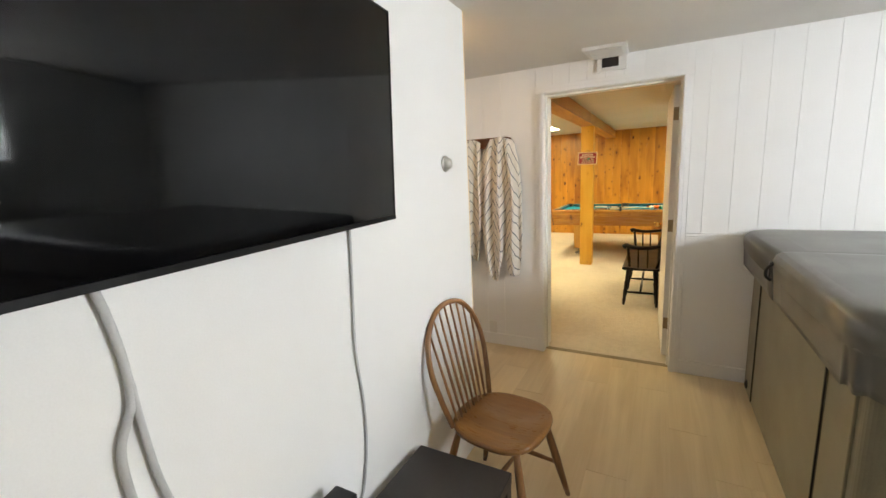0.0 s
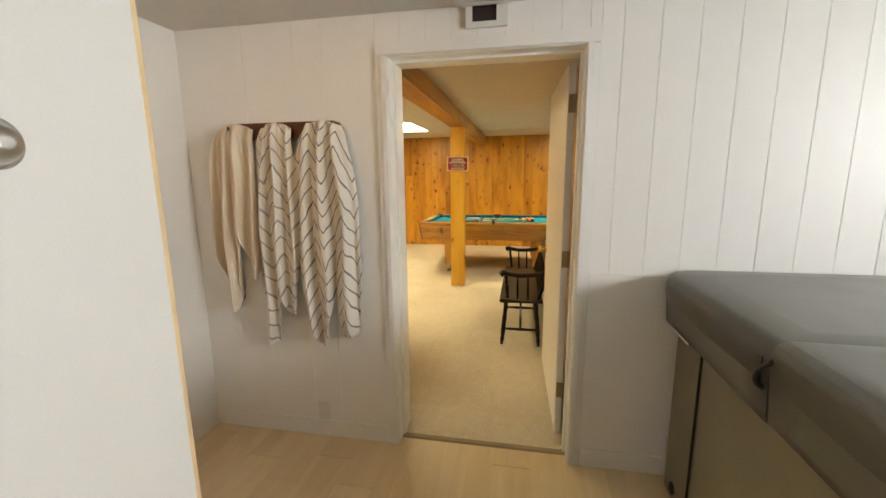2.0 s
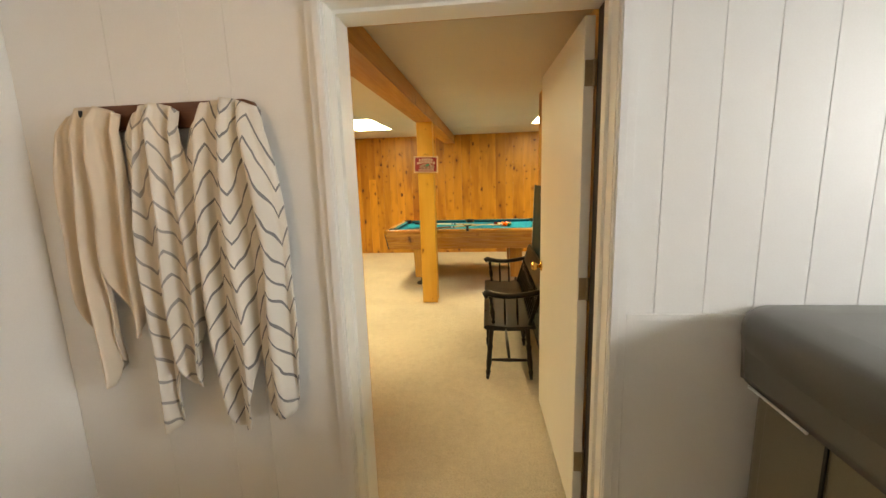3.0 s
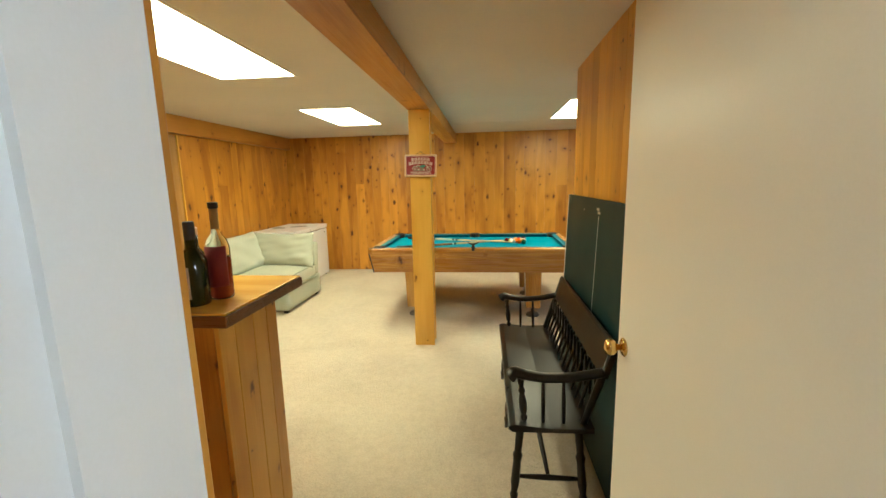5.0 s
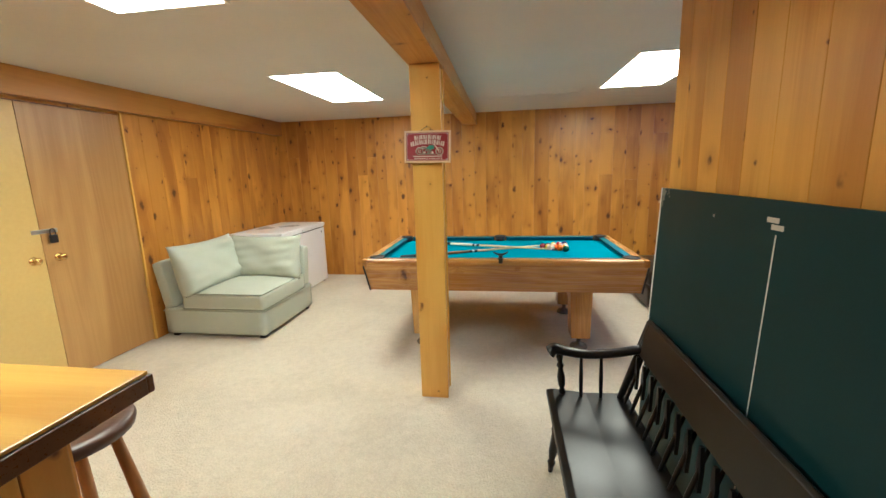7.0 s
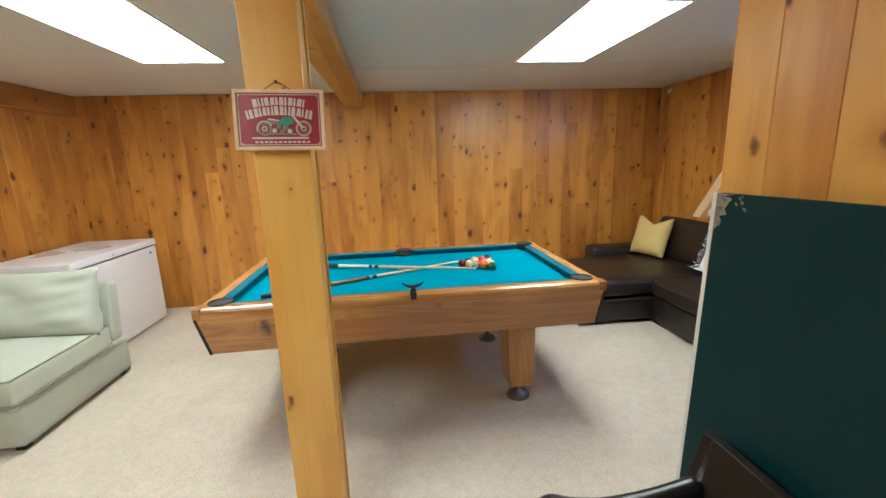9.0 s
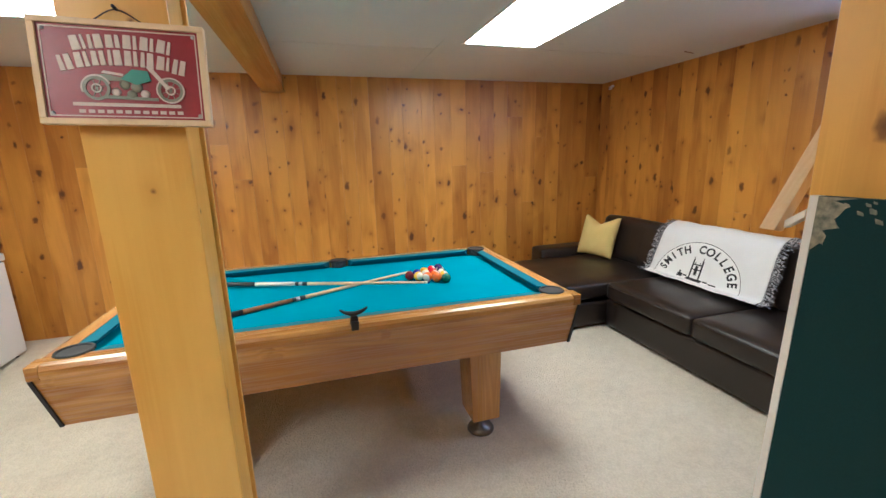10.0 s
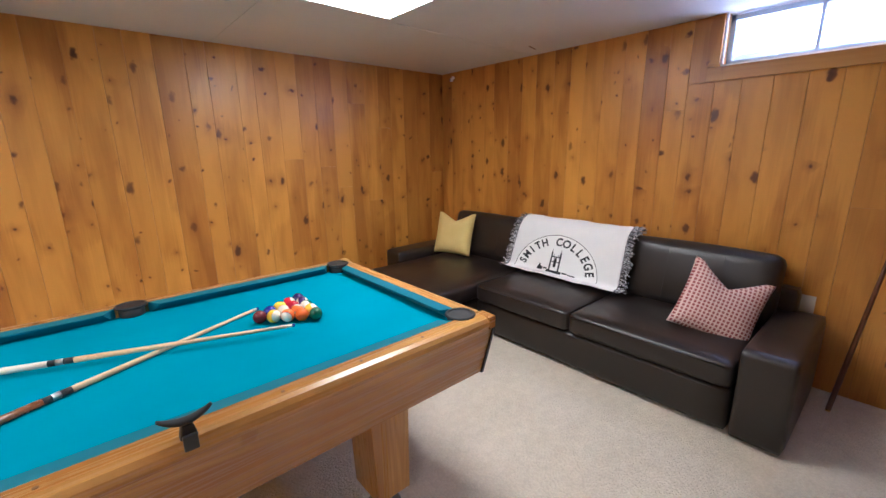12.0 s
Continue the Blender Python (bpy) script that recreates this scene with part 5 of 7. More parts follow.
def pool_cue(tip, butt, z0, z1, brown, label):
    a, b = Vector((*tip, z0)), Vector((*butt, z1))
    ob = thing_at("pool_cue", label, "pool cue", tuple(a.lerp(b, 0.5)), "crossed cues")

    def seg(name, s0, s1, r0, r1, mat):
        p, q = a.lerp(b, s0), a.lerp(b, s1)
        piece(name, turned(p, q, [(0, r0), (1, r1)], 14), mat, ob)

    seg("tip", 0.0, 0.007, 0.0062, 0.0065, BALL_MATS["blue"])
    seg("ferrule", 0.0072, 0.022, 0.0065, 0.0067, IVORY)
    seg("shaft", 0.0222, 0.50, 0.0067, 0.0105, CUE_MAPLE)
    seg("joint", 0.5002, 0.52, 0.0112, 0.0112, BLACK_PLASTIC)
    seg("joint", 0.5202, 0.535, 0.0113, 0.0113, STEEL)
    seg("joint", 0.5352, 0.55, 0.0113, 0.0113, BLACK_PLASTIC)
    seg("forearm", 0.5502, 0.72, 0.0114, 0.0130, CUE_BROWN if brown else IVORY)
    seg("wrap", 0.7202, 0.92, 0.0131, 0.0145, BLACK_PLASTIC)
    seg("butt", 0.9202, 1.0, 0.0146, 0.0150, BLACK_RUBBER)


def along(tip, way, length):
    d = Vector(way).normalized() * length
    return (tip[0] + d.x, tip[1] + d.y)


pool_cue((-0.072, 7.842), along((-0.072, 7.842), (-0.793, -0.378), 1.44), BED + 0.008, BED + 0.0165, True, "maple pool cue with a brown butt lying on the cloth")
pool_cue((-0.040, 7.478), along((-0.040, 7.478), (-0.861, 0.330), 1.44), BED + 0.034, BED + 0.020, False, "maple pool cue with a white butt crossing another cue")


# ---- leather sofa ----
def leather_sofa():
    xf, xw = 1.675, 2.545
    ya, yb = 6.11, 9.36
    ob = thing_at("sofa", "dark brown leather corner sofa with a chaise end", "sofa", (2.1, 7.7, 0.0))
    piece("base", rounded((xw - xf - 0.02, 8.14 - ya - 0.245, 0.235), 0.016, 6, centre=((xf + xw) / 2 + 0.012, (ya + 8.14 + 0.235) / 2, 0.1395)), LEATHER, ob)
    piece("chaise_base", rounded((2.5 - 1.02, 0.98, 0.22), 0.02, 6, centre=((1.02 + 2.5) / 2, 8.145 + 0.49, 0.132)), LEATHER, ob)
    for a, b in ((6.35, 7.285), (7.29, 8.135)):
        cushion = piece("seat_cushion", rounded((0.72, b - a, 0.150), 0.036, 10, (0.008, 0, 0.026), (2.040, (a + b) / 2, 0.334)), LEATHER, ob)
        part("seam", tube([(1.6765, a + 0.04, 0.385), (1.6765, b - 0.04, 0.385)], 0.0035, 6), LEATHER, cushion)
    piece("chaise_cushion", rounded((1.40, 0.96, 0.155), 0.036, 10, (0.01, 0.01, 0.026), (1.71, 8.62, 0.334)), LEATHER, ob)
    piece("arm", rounded((0.85, 0.228, 0.485), 0.022, 8, (0, 0.004, 0.004), (2.105, 6.226, 0.2585)), LEATHER, ob)
    piece("arm", rounded((0.90, 0.24, 0.49), 0.035, 8, (0, 0.008, 0.006), (2.07, 9.225, 0.252)), LEATHER, ob)
    piece("back_frame", rounded((0.14, 2.98, 0.62), 0.04, 8, centre=(2.505, 7.735, 0.335)), LEATHER, ob)
    lean = pose(2.36, 0, 0.42, 0, 13, 0)
    for a, b in ((6.33, 7.22), (7.225, 8.15), (8.155, 9.085)):
        bm = rounded((0.17, b - a, 0.44), 0.06, 10, (0.02, 0, 0.01), (0.0, (a + b) / 2, 0.20), lean)
        c = piece("back_cushion", bm, LEATHER, ob)
        mid = a + (b - a) * 0.32
        for yy in (mid, b - (b - a) * 0.32):
            pts = [lean @ Vector((-0.1005 + 0.02 * abs(s - 0.5) ** 2 * 1.6, yy, 0.02 + 0.34 * s)) for s in (0, 0.25, 0.5, 0.75, 1)]
            part("seam", tube(pts, 0.003, 6), LEATHER, c)
    for x, y in ((1.78, 6.24), (2.46, 6.2), (1.1, 8.25), (1.1, 9.0), (2.44, 9.25), (1.78, 8.05)):
        piece("foot", box((x - 0.025, y - 0.025, 0.0), (x + 0.025, y + 0.025, 0.022)), BLACK_PLASTIC, ob)


leather_sofa()


def pillow(name, label, m, size, thick, mat, notch):
    def side(s):
        def fn(u, v):
            a, b = 2 * u - 1, 2 * v - 1
            pinch = 1 - 0.07 * (1 - b * b)
            pinch_z = 1 - 0.07 * (1 - a * a)
            d = thick / 2 * (max(0, 1 - a ** 4) * max(0, 1 - b ** 4)) ** 0.55
            z = b * pinch_z * size / 2
            dip = notch * max(0.0, 1 - abs(a) * 1.25) * max(0.0, b) ** 2
            return (a * pinch * size / 2, s * d * (1 - 0.4 * max(0, b) * max(0, 1 - abs(a))), z - dip)
        return fn

    bm = merged(sheet(side(-1), 26, 26), sheet(side(1), 26, 26))
    bmesh.ops.remove_doubles(bm, verts=bm.verts[:], dist=1e-4)
    bmesh.ops.recalc_face_normals(bm, faces=bm.faces[:])
    ob = part(name, smooth(bm), mat, None, at=m)
    tagged(ob, label, "cushion", "sofa cushions")


pillow("throw_pillow", "pale yellow linen pillow with a chopped top", pose(2.165, 8.90, 0.640, -18, 0, -75), 0.43, 0.15, YELLOW, 0.075)
pillow("throw_pillow", "red and white checked pillow leaning against the arm", pose(2.085, 6.545, 0.570, -24, 19, -68), 0.43, 0.16, HOUNDSTOOTH, 0.11)


# throw blanket over the back of the sofa
def throw_blanket():
    ob = thing_at("throw_blanket", "white woven throw with a black printed arch and fringed ends", "blanket", (2.3, 7.68, 0.45))
    prof = curve_points([(2.52, 0.60), (2.50, 0.78), (2.455, 0.872), (2.37, 0.868), (2.30, 0.80), (2.262, 0.68), (2.225, 0.55), (2.195, 0.468), (2.13, 0.456)], 6)
    length = [0.0]
    P = [Vector((p.x, p.y)) for p in [Vector((a[0], a[1], 0)) for a in prof]]
    for p, q in zip(P, P[1:]):
        length.append(length[-1] + (q - p).length)

    def along_profile(s):
        d = s * length[-1]
        for i in range(len(P) - 1):
            if d <= length[i + 1] or i == len(P) - 2:
                f = (d - length[i]) / (length[i + 1] - length[i])
                p = P[i].lerp(P[i + 1], f)
                t = (P[i + 1] - P[i]).normalized()
                return p, Vector((t.y, -t.x)) if t.x < 0 or t.y < 0 else Vector((t.y, -t.x))

    def surface(u, v, off=0.0):
        p, nrm = along_profile(v)
        y = 8.185 - u * 1.0 + 0.07 * (v - 0.3) * (1 - u) - 0.02 * (v - 0.3) * u
        wave = 0.006 * math.sin(14 * u + 2 * v) + 0.004 * math.sin(31 * u + 9 * v)
        nrm = Vector((-abs(nrm.x), abs(nrm.y)))
        q = p + nrm * (0.008 + wave * 0.5 + off)
        return Vector((q.x, y, q.y))

    piece("cloth", sheet(lambda u, v: surface(0.03 + 0.94 * u, v), 60, 40, 0.004), BLANKET, ob)
    rng = random.Random(9)
    for side in (0, 1):
        bms = []
        for k in range(64):
            v = 0.22 + 0.77 * k / 63
            u = 0.028 if side == 0 else 0.972
            a = surface(u, v, 0.002)
            s = 1 if side == 0 else -1
            ln = rng.uniform(0.045, 0.075)
            pts = [a, a + Vector((-0.006, s * ln * 0.5, rng.uniform(-0.01, 0.006))), a + Vector((-0.008, s * ln, rng.uniform(-0.03, 0.01)))]
            bms.append(tube(pts, 0.0045, 5))
        piece("fringe", merged(*bms), FRINGE, ob, "black and white yarn fringe")

    # printed arch: pale half disc, ring, letters round it and a small tower
    cu, cv = 0.455, 0.935
    su = 1.0
    sv = length[-1]

    def place(a, b, off):
        """a: metres to the right of the arch's middle, b: metres above its foot."""
        return surface(cu + a / su, max(0.02, cv - b / sv), off)

    R = 0.365
    disc = sheet(lambda u, v: place(R * v * math.cos(math.pi * (1 - u)), 0.88 * R * v * math.sin(math.pi * u), 0.0028), 60, 14)
    piece("print_field", disc, BLANKET_LIGHT, ob, "lighter half-round field")
    ring = sheet(lambda u, v: place((R + 0.004 * v) * math.cos(math.pi * (1 - u)), 0.88 * (R + 0.005 * v) * math.sin(math.pi * u), 0.004), 80, 1)
    piece("print_ring", ring, INK, ob, "thin black arc")
    words = "SMITH COLLEGE"
    n = len(words)
    for i, ch in enumerate(words):
        if ch == " ":
            continue
        ang = radians(166 - 152 * i / (n - 1))
        data = bpy.data.curves.new("glyph", "FONT")
        data.body, data.size, data.align_x, data.offset = ch, 0.100, "CENTER", 0.0030
        tmp = new("glyph", data)
        bpy.context.view_layer.update()
        me = bpy.data.meshes.new_from_object(tmp.evaluated_get(bpy.context.evaluated_depsgraph_get()))
        bm = bmesh.new()
        bm.from_mesh(me)
        bpy.data.objects.remove(tmp)
        bpy.data.meshes.remove(me)
        r0 = R - 0.092
        t = ang - math.pi / 2
        for v in bm.verts:
            a = r0 * math.cos(ang) + v.co.x * 0.85 * math.cos(t) - v.co.y * math.sin(t)
            b = r0 * math.sin(ang) + v.co.x * 0.85 * math.sin(t) + v.co.y * math.cos(t)
            v.co = place(a, 0.88 * b, 0.0048)
        piece("letter", bm, INK, ob)

    def bar(a0, b0, a1, b1):
        return sheet(lambda u, v: place(a0 + (a1 - a0) * u, b0 + (b1 - b0) * v, 0.0046), 4, 6)

    tower = [bar(-0.045, 0.02, -0.032, 0.185), bar(0.032, 0.02, 0.045, 0.185), bar(-0.012, 0.06, 0.012, 0.135), bar(-0.045, 0.14, 0.045, 0.15), bar(-0.032, 0.10, 0.032, 0.108),
             bar(-0.15, 0.015, -0.10, 0.05), bar(-0.14, 0.05, -0.125, 0.07), bar(-0.095, 0.03, -0.06, 0.045), bar(-0.06, 0.0, 0.07, 0.03), bar(0.08, 0.015, 0.12, 0.03), bar(0.13, 0.01, 0.19, 0.022), bar(-0.022, 0.15, -0.016, 0.165), bar(0.016, 0.15, 0.022, 0.165), bar(-0.041, 0.185, -0.036, 0.205), bar(0.036, 0.185, 0.041, 0.205)]
    piece("print_tower", merged(*tower), INK, ob, "small black tower drawing")


throw_blanket()


# ---- sage armchair ----
def sage_armchair():
    x0, x1, y0, y1 = -3.70, -2.665, 7.10, 8.06
    ob = thing_at("corner_chair", "pale sage fabric corner armchair with loose cushions", "armchair", ((x0 + x1) / 2, (y0 + y1) / 2, 0.0))
    piece("base", rounded((x1 - x0, y1 - y0, 0.265), 0.022, 8, (0, 0, 0), ((x0 + x1) / 2, (y0 + y1) / 2, 0.163)), SAGE, ob)
    piece("skirt_band", rounded((x1 - x0 + 0.008, y1 - y0 + 0.008, 0.02), 0.008, 6, centre=((x0 + x1) / 2, (y0 + y1) / 2, 0.262)), SAGE, ob, "stitched welt")
    piece("seat_cushion", rounded((0.83, 0.80, 0.150), 0.026, 14, (0, 0, 0.045), (-3.06, 7.48, 0.362)), SAGE, ob)
    for z, grow in ((0.437, 0.0), (0.292, 0.002)):
        ring = [(-3.06 + sx * (0.409 + grow), 7.48 + sy * (0.394 + grow), z) for sx, sy in ((-1, -1), (1, -1), (1, 1), (-1, 1), (-1, -1))]
        piece("welt", tube(ring, 0.006, 6), SAGE_WELT, ob, "darker piped edge")
    lean_w = pose(-3.63, 7.56, 0.28, 0, -10, 0)
    piece("back_left", rounded((0.12, 0.92, 0.46), 0.03, 8, (0.006, 0, 0.01), (0.0, 0.0, 0.23), lean_w), SAGE, ob)
    lean_n = pose(-3.16, 7.985, 0.28, -7, 0, 0)
    piece("back_far", rounded((0.96, 0.13, 0.45), 0.03, 8, (0, 0.006, 0.01), (0.0, 0.0, 0.225), lean_n), SAGE, ob)

    def loose(w, h, t, m, seed):
        """A feather cushion with pointed corners, pinched edges and slack folds; its face towards -y."""
        rng = random.Random(seed)
        ph = [rng.uniform(0, 6.28) for _ in range(4)]

        def side(k):
            def fn(u, v):
                a, b = 2 * u - 1, 2 * v - 1
                full = (max(0.0, 1 - abs(a) ** 5) * max(0.0, 1 - abs(b) ** 5)) ** 0.5
                fold = 0.010 * math.sin(9 * b + 2.5 * a + ph[0]) * max(0, a) + 0.007 * math.sin(15 * b - 4 * a + ph[1]) * abs(a) + 0.006 * math.sin(6 * a + 5 * b + ph[2])
                sag = 0.5 - 0.25 * b
                return (a * (1 - 0.045 * (1 - b * b)) * w / 2, k * full * (t * sag + fold), b * (1 - 0.05 * (1 - a * a)) * h / 2 - 0.012 * (1 - a * a) * max(0, b))
            return fn

        bm = merged(sheet(side(-1), 34, 28), sheet(side(1), 34, 28))
        bmesh.ops.remove_doubles(bm, verts=bm.verts[:], dist=1e-4)
        bmesh.ops.recalc_face_normals(bm, faces=bm.faces[:])
        bmesh.ops.transform(bm, matrix=m, verts=bm.verts)
        return smooth(bm)

    piece("back_cushion", loose(0.84, 0.50, 0.23, pose(-3.425, 7.445, 0.655, -16, 0, 88), 2), SAGE, ob)
    piece("back_cushion", loose(0.84, 0.47, 0.23, pose(-3.045, 7.815, 0.645, -13, 0, -2), 5), SAGE, ob)
    for x, y in ((x0 + 0.06, y0 + 0.06), (x1 - 0.06, y0 + 0.06), (x0 + 0.06, y1 - 0.06), (x1 - 0.06, y1 - 0.06)):
        piece("foot", box((x - 0.025, y - 0.025, 0.0), (x + 0.025, y + 0.025, 0.03)), BLACK_PLASTIC, ob)


sage_armchair()


# ---- chest freezer ----
def chest_freezer():
    x0, x1, y0, y1 = -3.665, -3.005, 8.13, 9.265
    ob = thing_at("chest_freezer", "white enamel chest freezer with a closed lid", "freezer", ((x0 + x1) / 2, (y0 + y1) / 2, 0.0))
    piece("body", box((x0, y0, 0.025), (x1 - 0.01, y1, 0.775), 0.012), FREEZER, ob)
    piece("gasket", box((x0 + 0.01, y0 + 0.01, 0.7755), (x1 - 0.02, y1 - 0.01, 0.785)), BLACK_RUBBER, ob)
    lid = piece("lid", box((x0, y0 - 0.004, 0.7855), (x1, y1 + 0.004, 0.848), 0.014), FREEZER, ob)
    part("handle", box((x1 + 0.0005, 8.60, 0.795), (x1 + 0.012, 8.80, 0.825), 0.004), FREEZER, lid)
    piece("lock", lathe([(0.012, 0.0), (0.012, 0.004)], 14, (x1 - 0.0095, 9.16, 0.72), pose(0, 0, 0, 0, 90, 0)), BLACK_PLASTIC, ob, "small black lock")
    for x in (x0 + 0.06, x1 - 0.06):
        for y in (y0 + 0.06, y1 - 0.06):
            piece("foot", lathe([(0.02, 0), (0.02, 0.025)], 12, (x, y, 0)), BLACK_PLASTIC, ob)


chest_freezer()


# ---- bench ----
def bench():
    y0, y1 = 4.39, 5.70
    xf, xb = -0.268, 0.105
    ob = thing_at("bench", "black lacquered spindle-back wooden bench with scrolled arms", "bench", (-0.08, (y0 + y1) / 2, 0.0))
    pts = [(xf, 0.412), (xf + 0.004, 0.428), (xf + 0.03, 0.434), (-0.08, 0.420), (xb - 0.04, 0.425), (xb, 0.432), (xb, 0.405), (xf + 0.02, 0.398)]
    piece("seat", prism(pts, y0, y1, "y", 0.004), BLACK_LACQUER, ob)

    def back(z):
        return xb - 0.03 + 0.30 * (z - 0.43)

    piece("crest_rail", prism([(back(0.655) - 0.012, 0.655), (back(0.655) + 0.012, 0.652), (back(0.80) + 0.014, 0.795), (back(0.80), 0.806), (back(0.80) - 0.013, 0.795)], y0 + 0.02, y1 - 0.01, "y", 0.003), BLACK_LACQUER, ob)
    n = 14
    for k in range(n):
        y = y0 + 0.09 + (y1 - y0 - 0.18) * k / (n - 1)
        rod = turned((back(0.43), y, 0.425), (back(0.66), y, 0.66), [(0, 0.007), (0.3, 0.009), (0.45, 0.008), (1, 0.006)], 8)
        bm = merged(rod, prism([(y - 0.008, 0.50), (y + 0.008, 0.50), (y + 0.016, 0.585), (y + 0.006, 0.655), (y - 0.006, 0.655), (y - 0.016, 0.585)], back(0.58) - 0.006, back(0.58) + 0.006, "x"))
        piece("spindle", bm, BLACK_LACQUER, ob)
    for y in (y0 + 0.045, y1 - 0.045):
        piece("back_post", turned((back(0.40), y, 0.425), (back(0.80) - 0.002, y, 0.79), [(0, 0.015), (0.5, 0.018), (1, 0.013)], 10), BLACK_LACQUER, ob)
        arm = curve_points([(back(0.66), y, 0.672), (0.02, y, 0.648), (-0.10, y, 0.640), (-0.19, y, 0.652), (-0.235, y, 0.662), (-0.258, y, 0.645)], 8)
        bm = tube(arm, [0.019 + 0.010 * (i / (len(arm) - 1)) ** 3 for i in range(len(arm))], 12)
        for v in bm.verts:
            v.co.y = y + (v.co.y - y) * 1.55
        piece("arm", bm, BLACK_LACQUER, ob)
        turn_prof = [(0, 0.011), (0.08, 0.017), (0.16, 0.009), (0.22, 0.016), (0.42, 0.019), (0.62, 0.011), (0.68, 0.018), (0.76, 0.010), (0.88, 0.016), (1, 0.010)]
        piece("arm_post", turned((-0.195, y, 0.43), (-0.215, y, 0.648), turn_prof, 12), BLACK_LACQUER, ob)
        for x in (-0.11, -0.02):
            piece("arm_spindle", turned((x, y, 0.425), (x - 0.005, y, 0.64), [(0, 0.008), (0.4, 0.010), (1, 0.006)], 8), BLACK_LACQUER, ob)
    leg_prof = [(0, 0.011), (0.10, 0.015), (0.14, 0.020), (0.18, 0.014), (0.3, 0.021), (0.55, 0.018), (0.62, 0.023), (0.66, 0.016), (0.9, 0.019), (1, 0.016)]
    rows = []
    for y, dy in ((y0 + 0.07, -0.035), ((y0 + y1) / 2, 0.0), (y1 - 0.07, 0.035)):
        feet = []
        for x, dx in ((xf + 0.06, -0.035), (xb - 0.055, 0.03)):
            a, b = Vector((x + dx, y + dy, 0.0)), Vector((x, y, 0.405))
            piece("leg", turned(a, b, leg_prof, 12), BLACK_LACQUER, ob)
            feet.append(a.lerp(b, 0.36))
        piece("stretcher", turned(feet[0], feet[1], [(0, 0.009), (0.5, 0.014), (1, 0.009)], 10), BLACK_LACQUER, ob)
        rows.append(feet[0].lerp(feet[1], 0.5))
    for a, b in zip(rows, rows[1:]):
        piece("stretcher", turned(a, b, [(0, 0.009), (0.5, 0.014), (1, 0.009)], 10), BLACK_LACQUER, ob)


bench()


# ---- green table-tennis half leaning on the partition ----
def green_board():
    ob = thing_at("table_top_panel", "dark green table-tennis half stood on edge, chipped white edging", "table panel", (0.22, 5.05, 0.0))
    y0, y1, h = 4.30, 5.822, 1.392
    m = Matrix.Translation((0.205, 0, 0)) @ pose(0, 0, 0, 0, 2.0, 0)

    def tilted(bm):
        bmesh.ops.transform(bm, matrix=m, verts=bm.verts)
        return bm

    piece("panel", tilted(box((-0.0085, y0, 0.002), (0.0085, y1 - 0.0145, h), 0.001)), GREEN_BOARD, ob)
    piece("edging", tilted(box((-0.0092, y1 - 0.014, 0.002), (0.0092, y1, h), 0.001)), WHITE_PLASTIC, ob, "white painted edge")
    piece("stripe", tilted(box((-0.0098, 4.985, 0.004), (-0.0088, 4.990, h - 0.09))), WHITE_PLASTIC, ob, "thin white centre line")
    chips = merged(*[tilted(prism([(4.982 + dy, 1.332 + dz), (5.032 + dy, 1.332 + dz), (5.032 + dy, 1.346 + dz), (4.982 + dy, 1.346 + dz)], -0.0102, -0.0092, "x")) for dy, dz in ((0, 0), (-0.022, -0.018))])
    piece("label", chips, PAPER, ob, "torn pale sticker")
    rng = random.Random(2)
    corner = [(y1 - 0.0145, h - 0.001)]
    for k in range(15):
        f = k / 14
        reach = 0.050 * (1 - 0.55 * f) * rng.uniform(0.45, 1.15)
        corner.append((y1 - 0.0145 - reach, h - 0.001 - 0.095 * f * rng.uniform(0.85, 1.0)))
    corner.append((y1 - 0.0145, h - 0.098))
    bits = [tilted(prism(corner, -0.0096, -0.0089, "x"))]
    for _ in range(7):
        y, z = y1 - 0.045 - abs(rng.gauss(0, 0.03)), h - abs(rng.gauss(0, 0.012)) - 0.003
        s = rng.uniform(0.004, 0.010)
        bits.append(tilted(prism([(y, z), (y - s, z - s * 0.3), (y - s * 1.2, z - s), (y - s * 0.2, z - s * 0.8)], -0.0099, -0.0089, "x")))
    piece("worn_corner", merged(*bits), WORN_BOARD, ob, "chipped bare corner")
    piece("screw", tilted(lathe([(0.005, 0), (0.005, 0.002)], 10, (-0.0088, 5.32, 1.318), pose(0, 0, 0, 0, -90, 0))), STEEL, ob)


green_board()

slat_ob = thing_at("wood_slat", "short slanting pale wood block on the end of the partition", "wood slat", (0.36, 5.88, 1.5))
piece("slat", prism([(0.265, 1.316), (0.290, 1.312), (0.488, 1.617), (0.470, 1.638)], 5.886, 5.917, "y", 0.002), PALE_PINE, slat_ob)
piece("bracket", prism([(5.852, 1.345), (5.888, 1.318), (5.888, 1.334), (5.852, 1.361)], 0.289, 0.312, "x", 0.002), WHITE_PLASTIC, slat_ob, "white support peg")

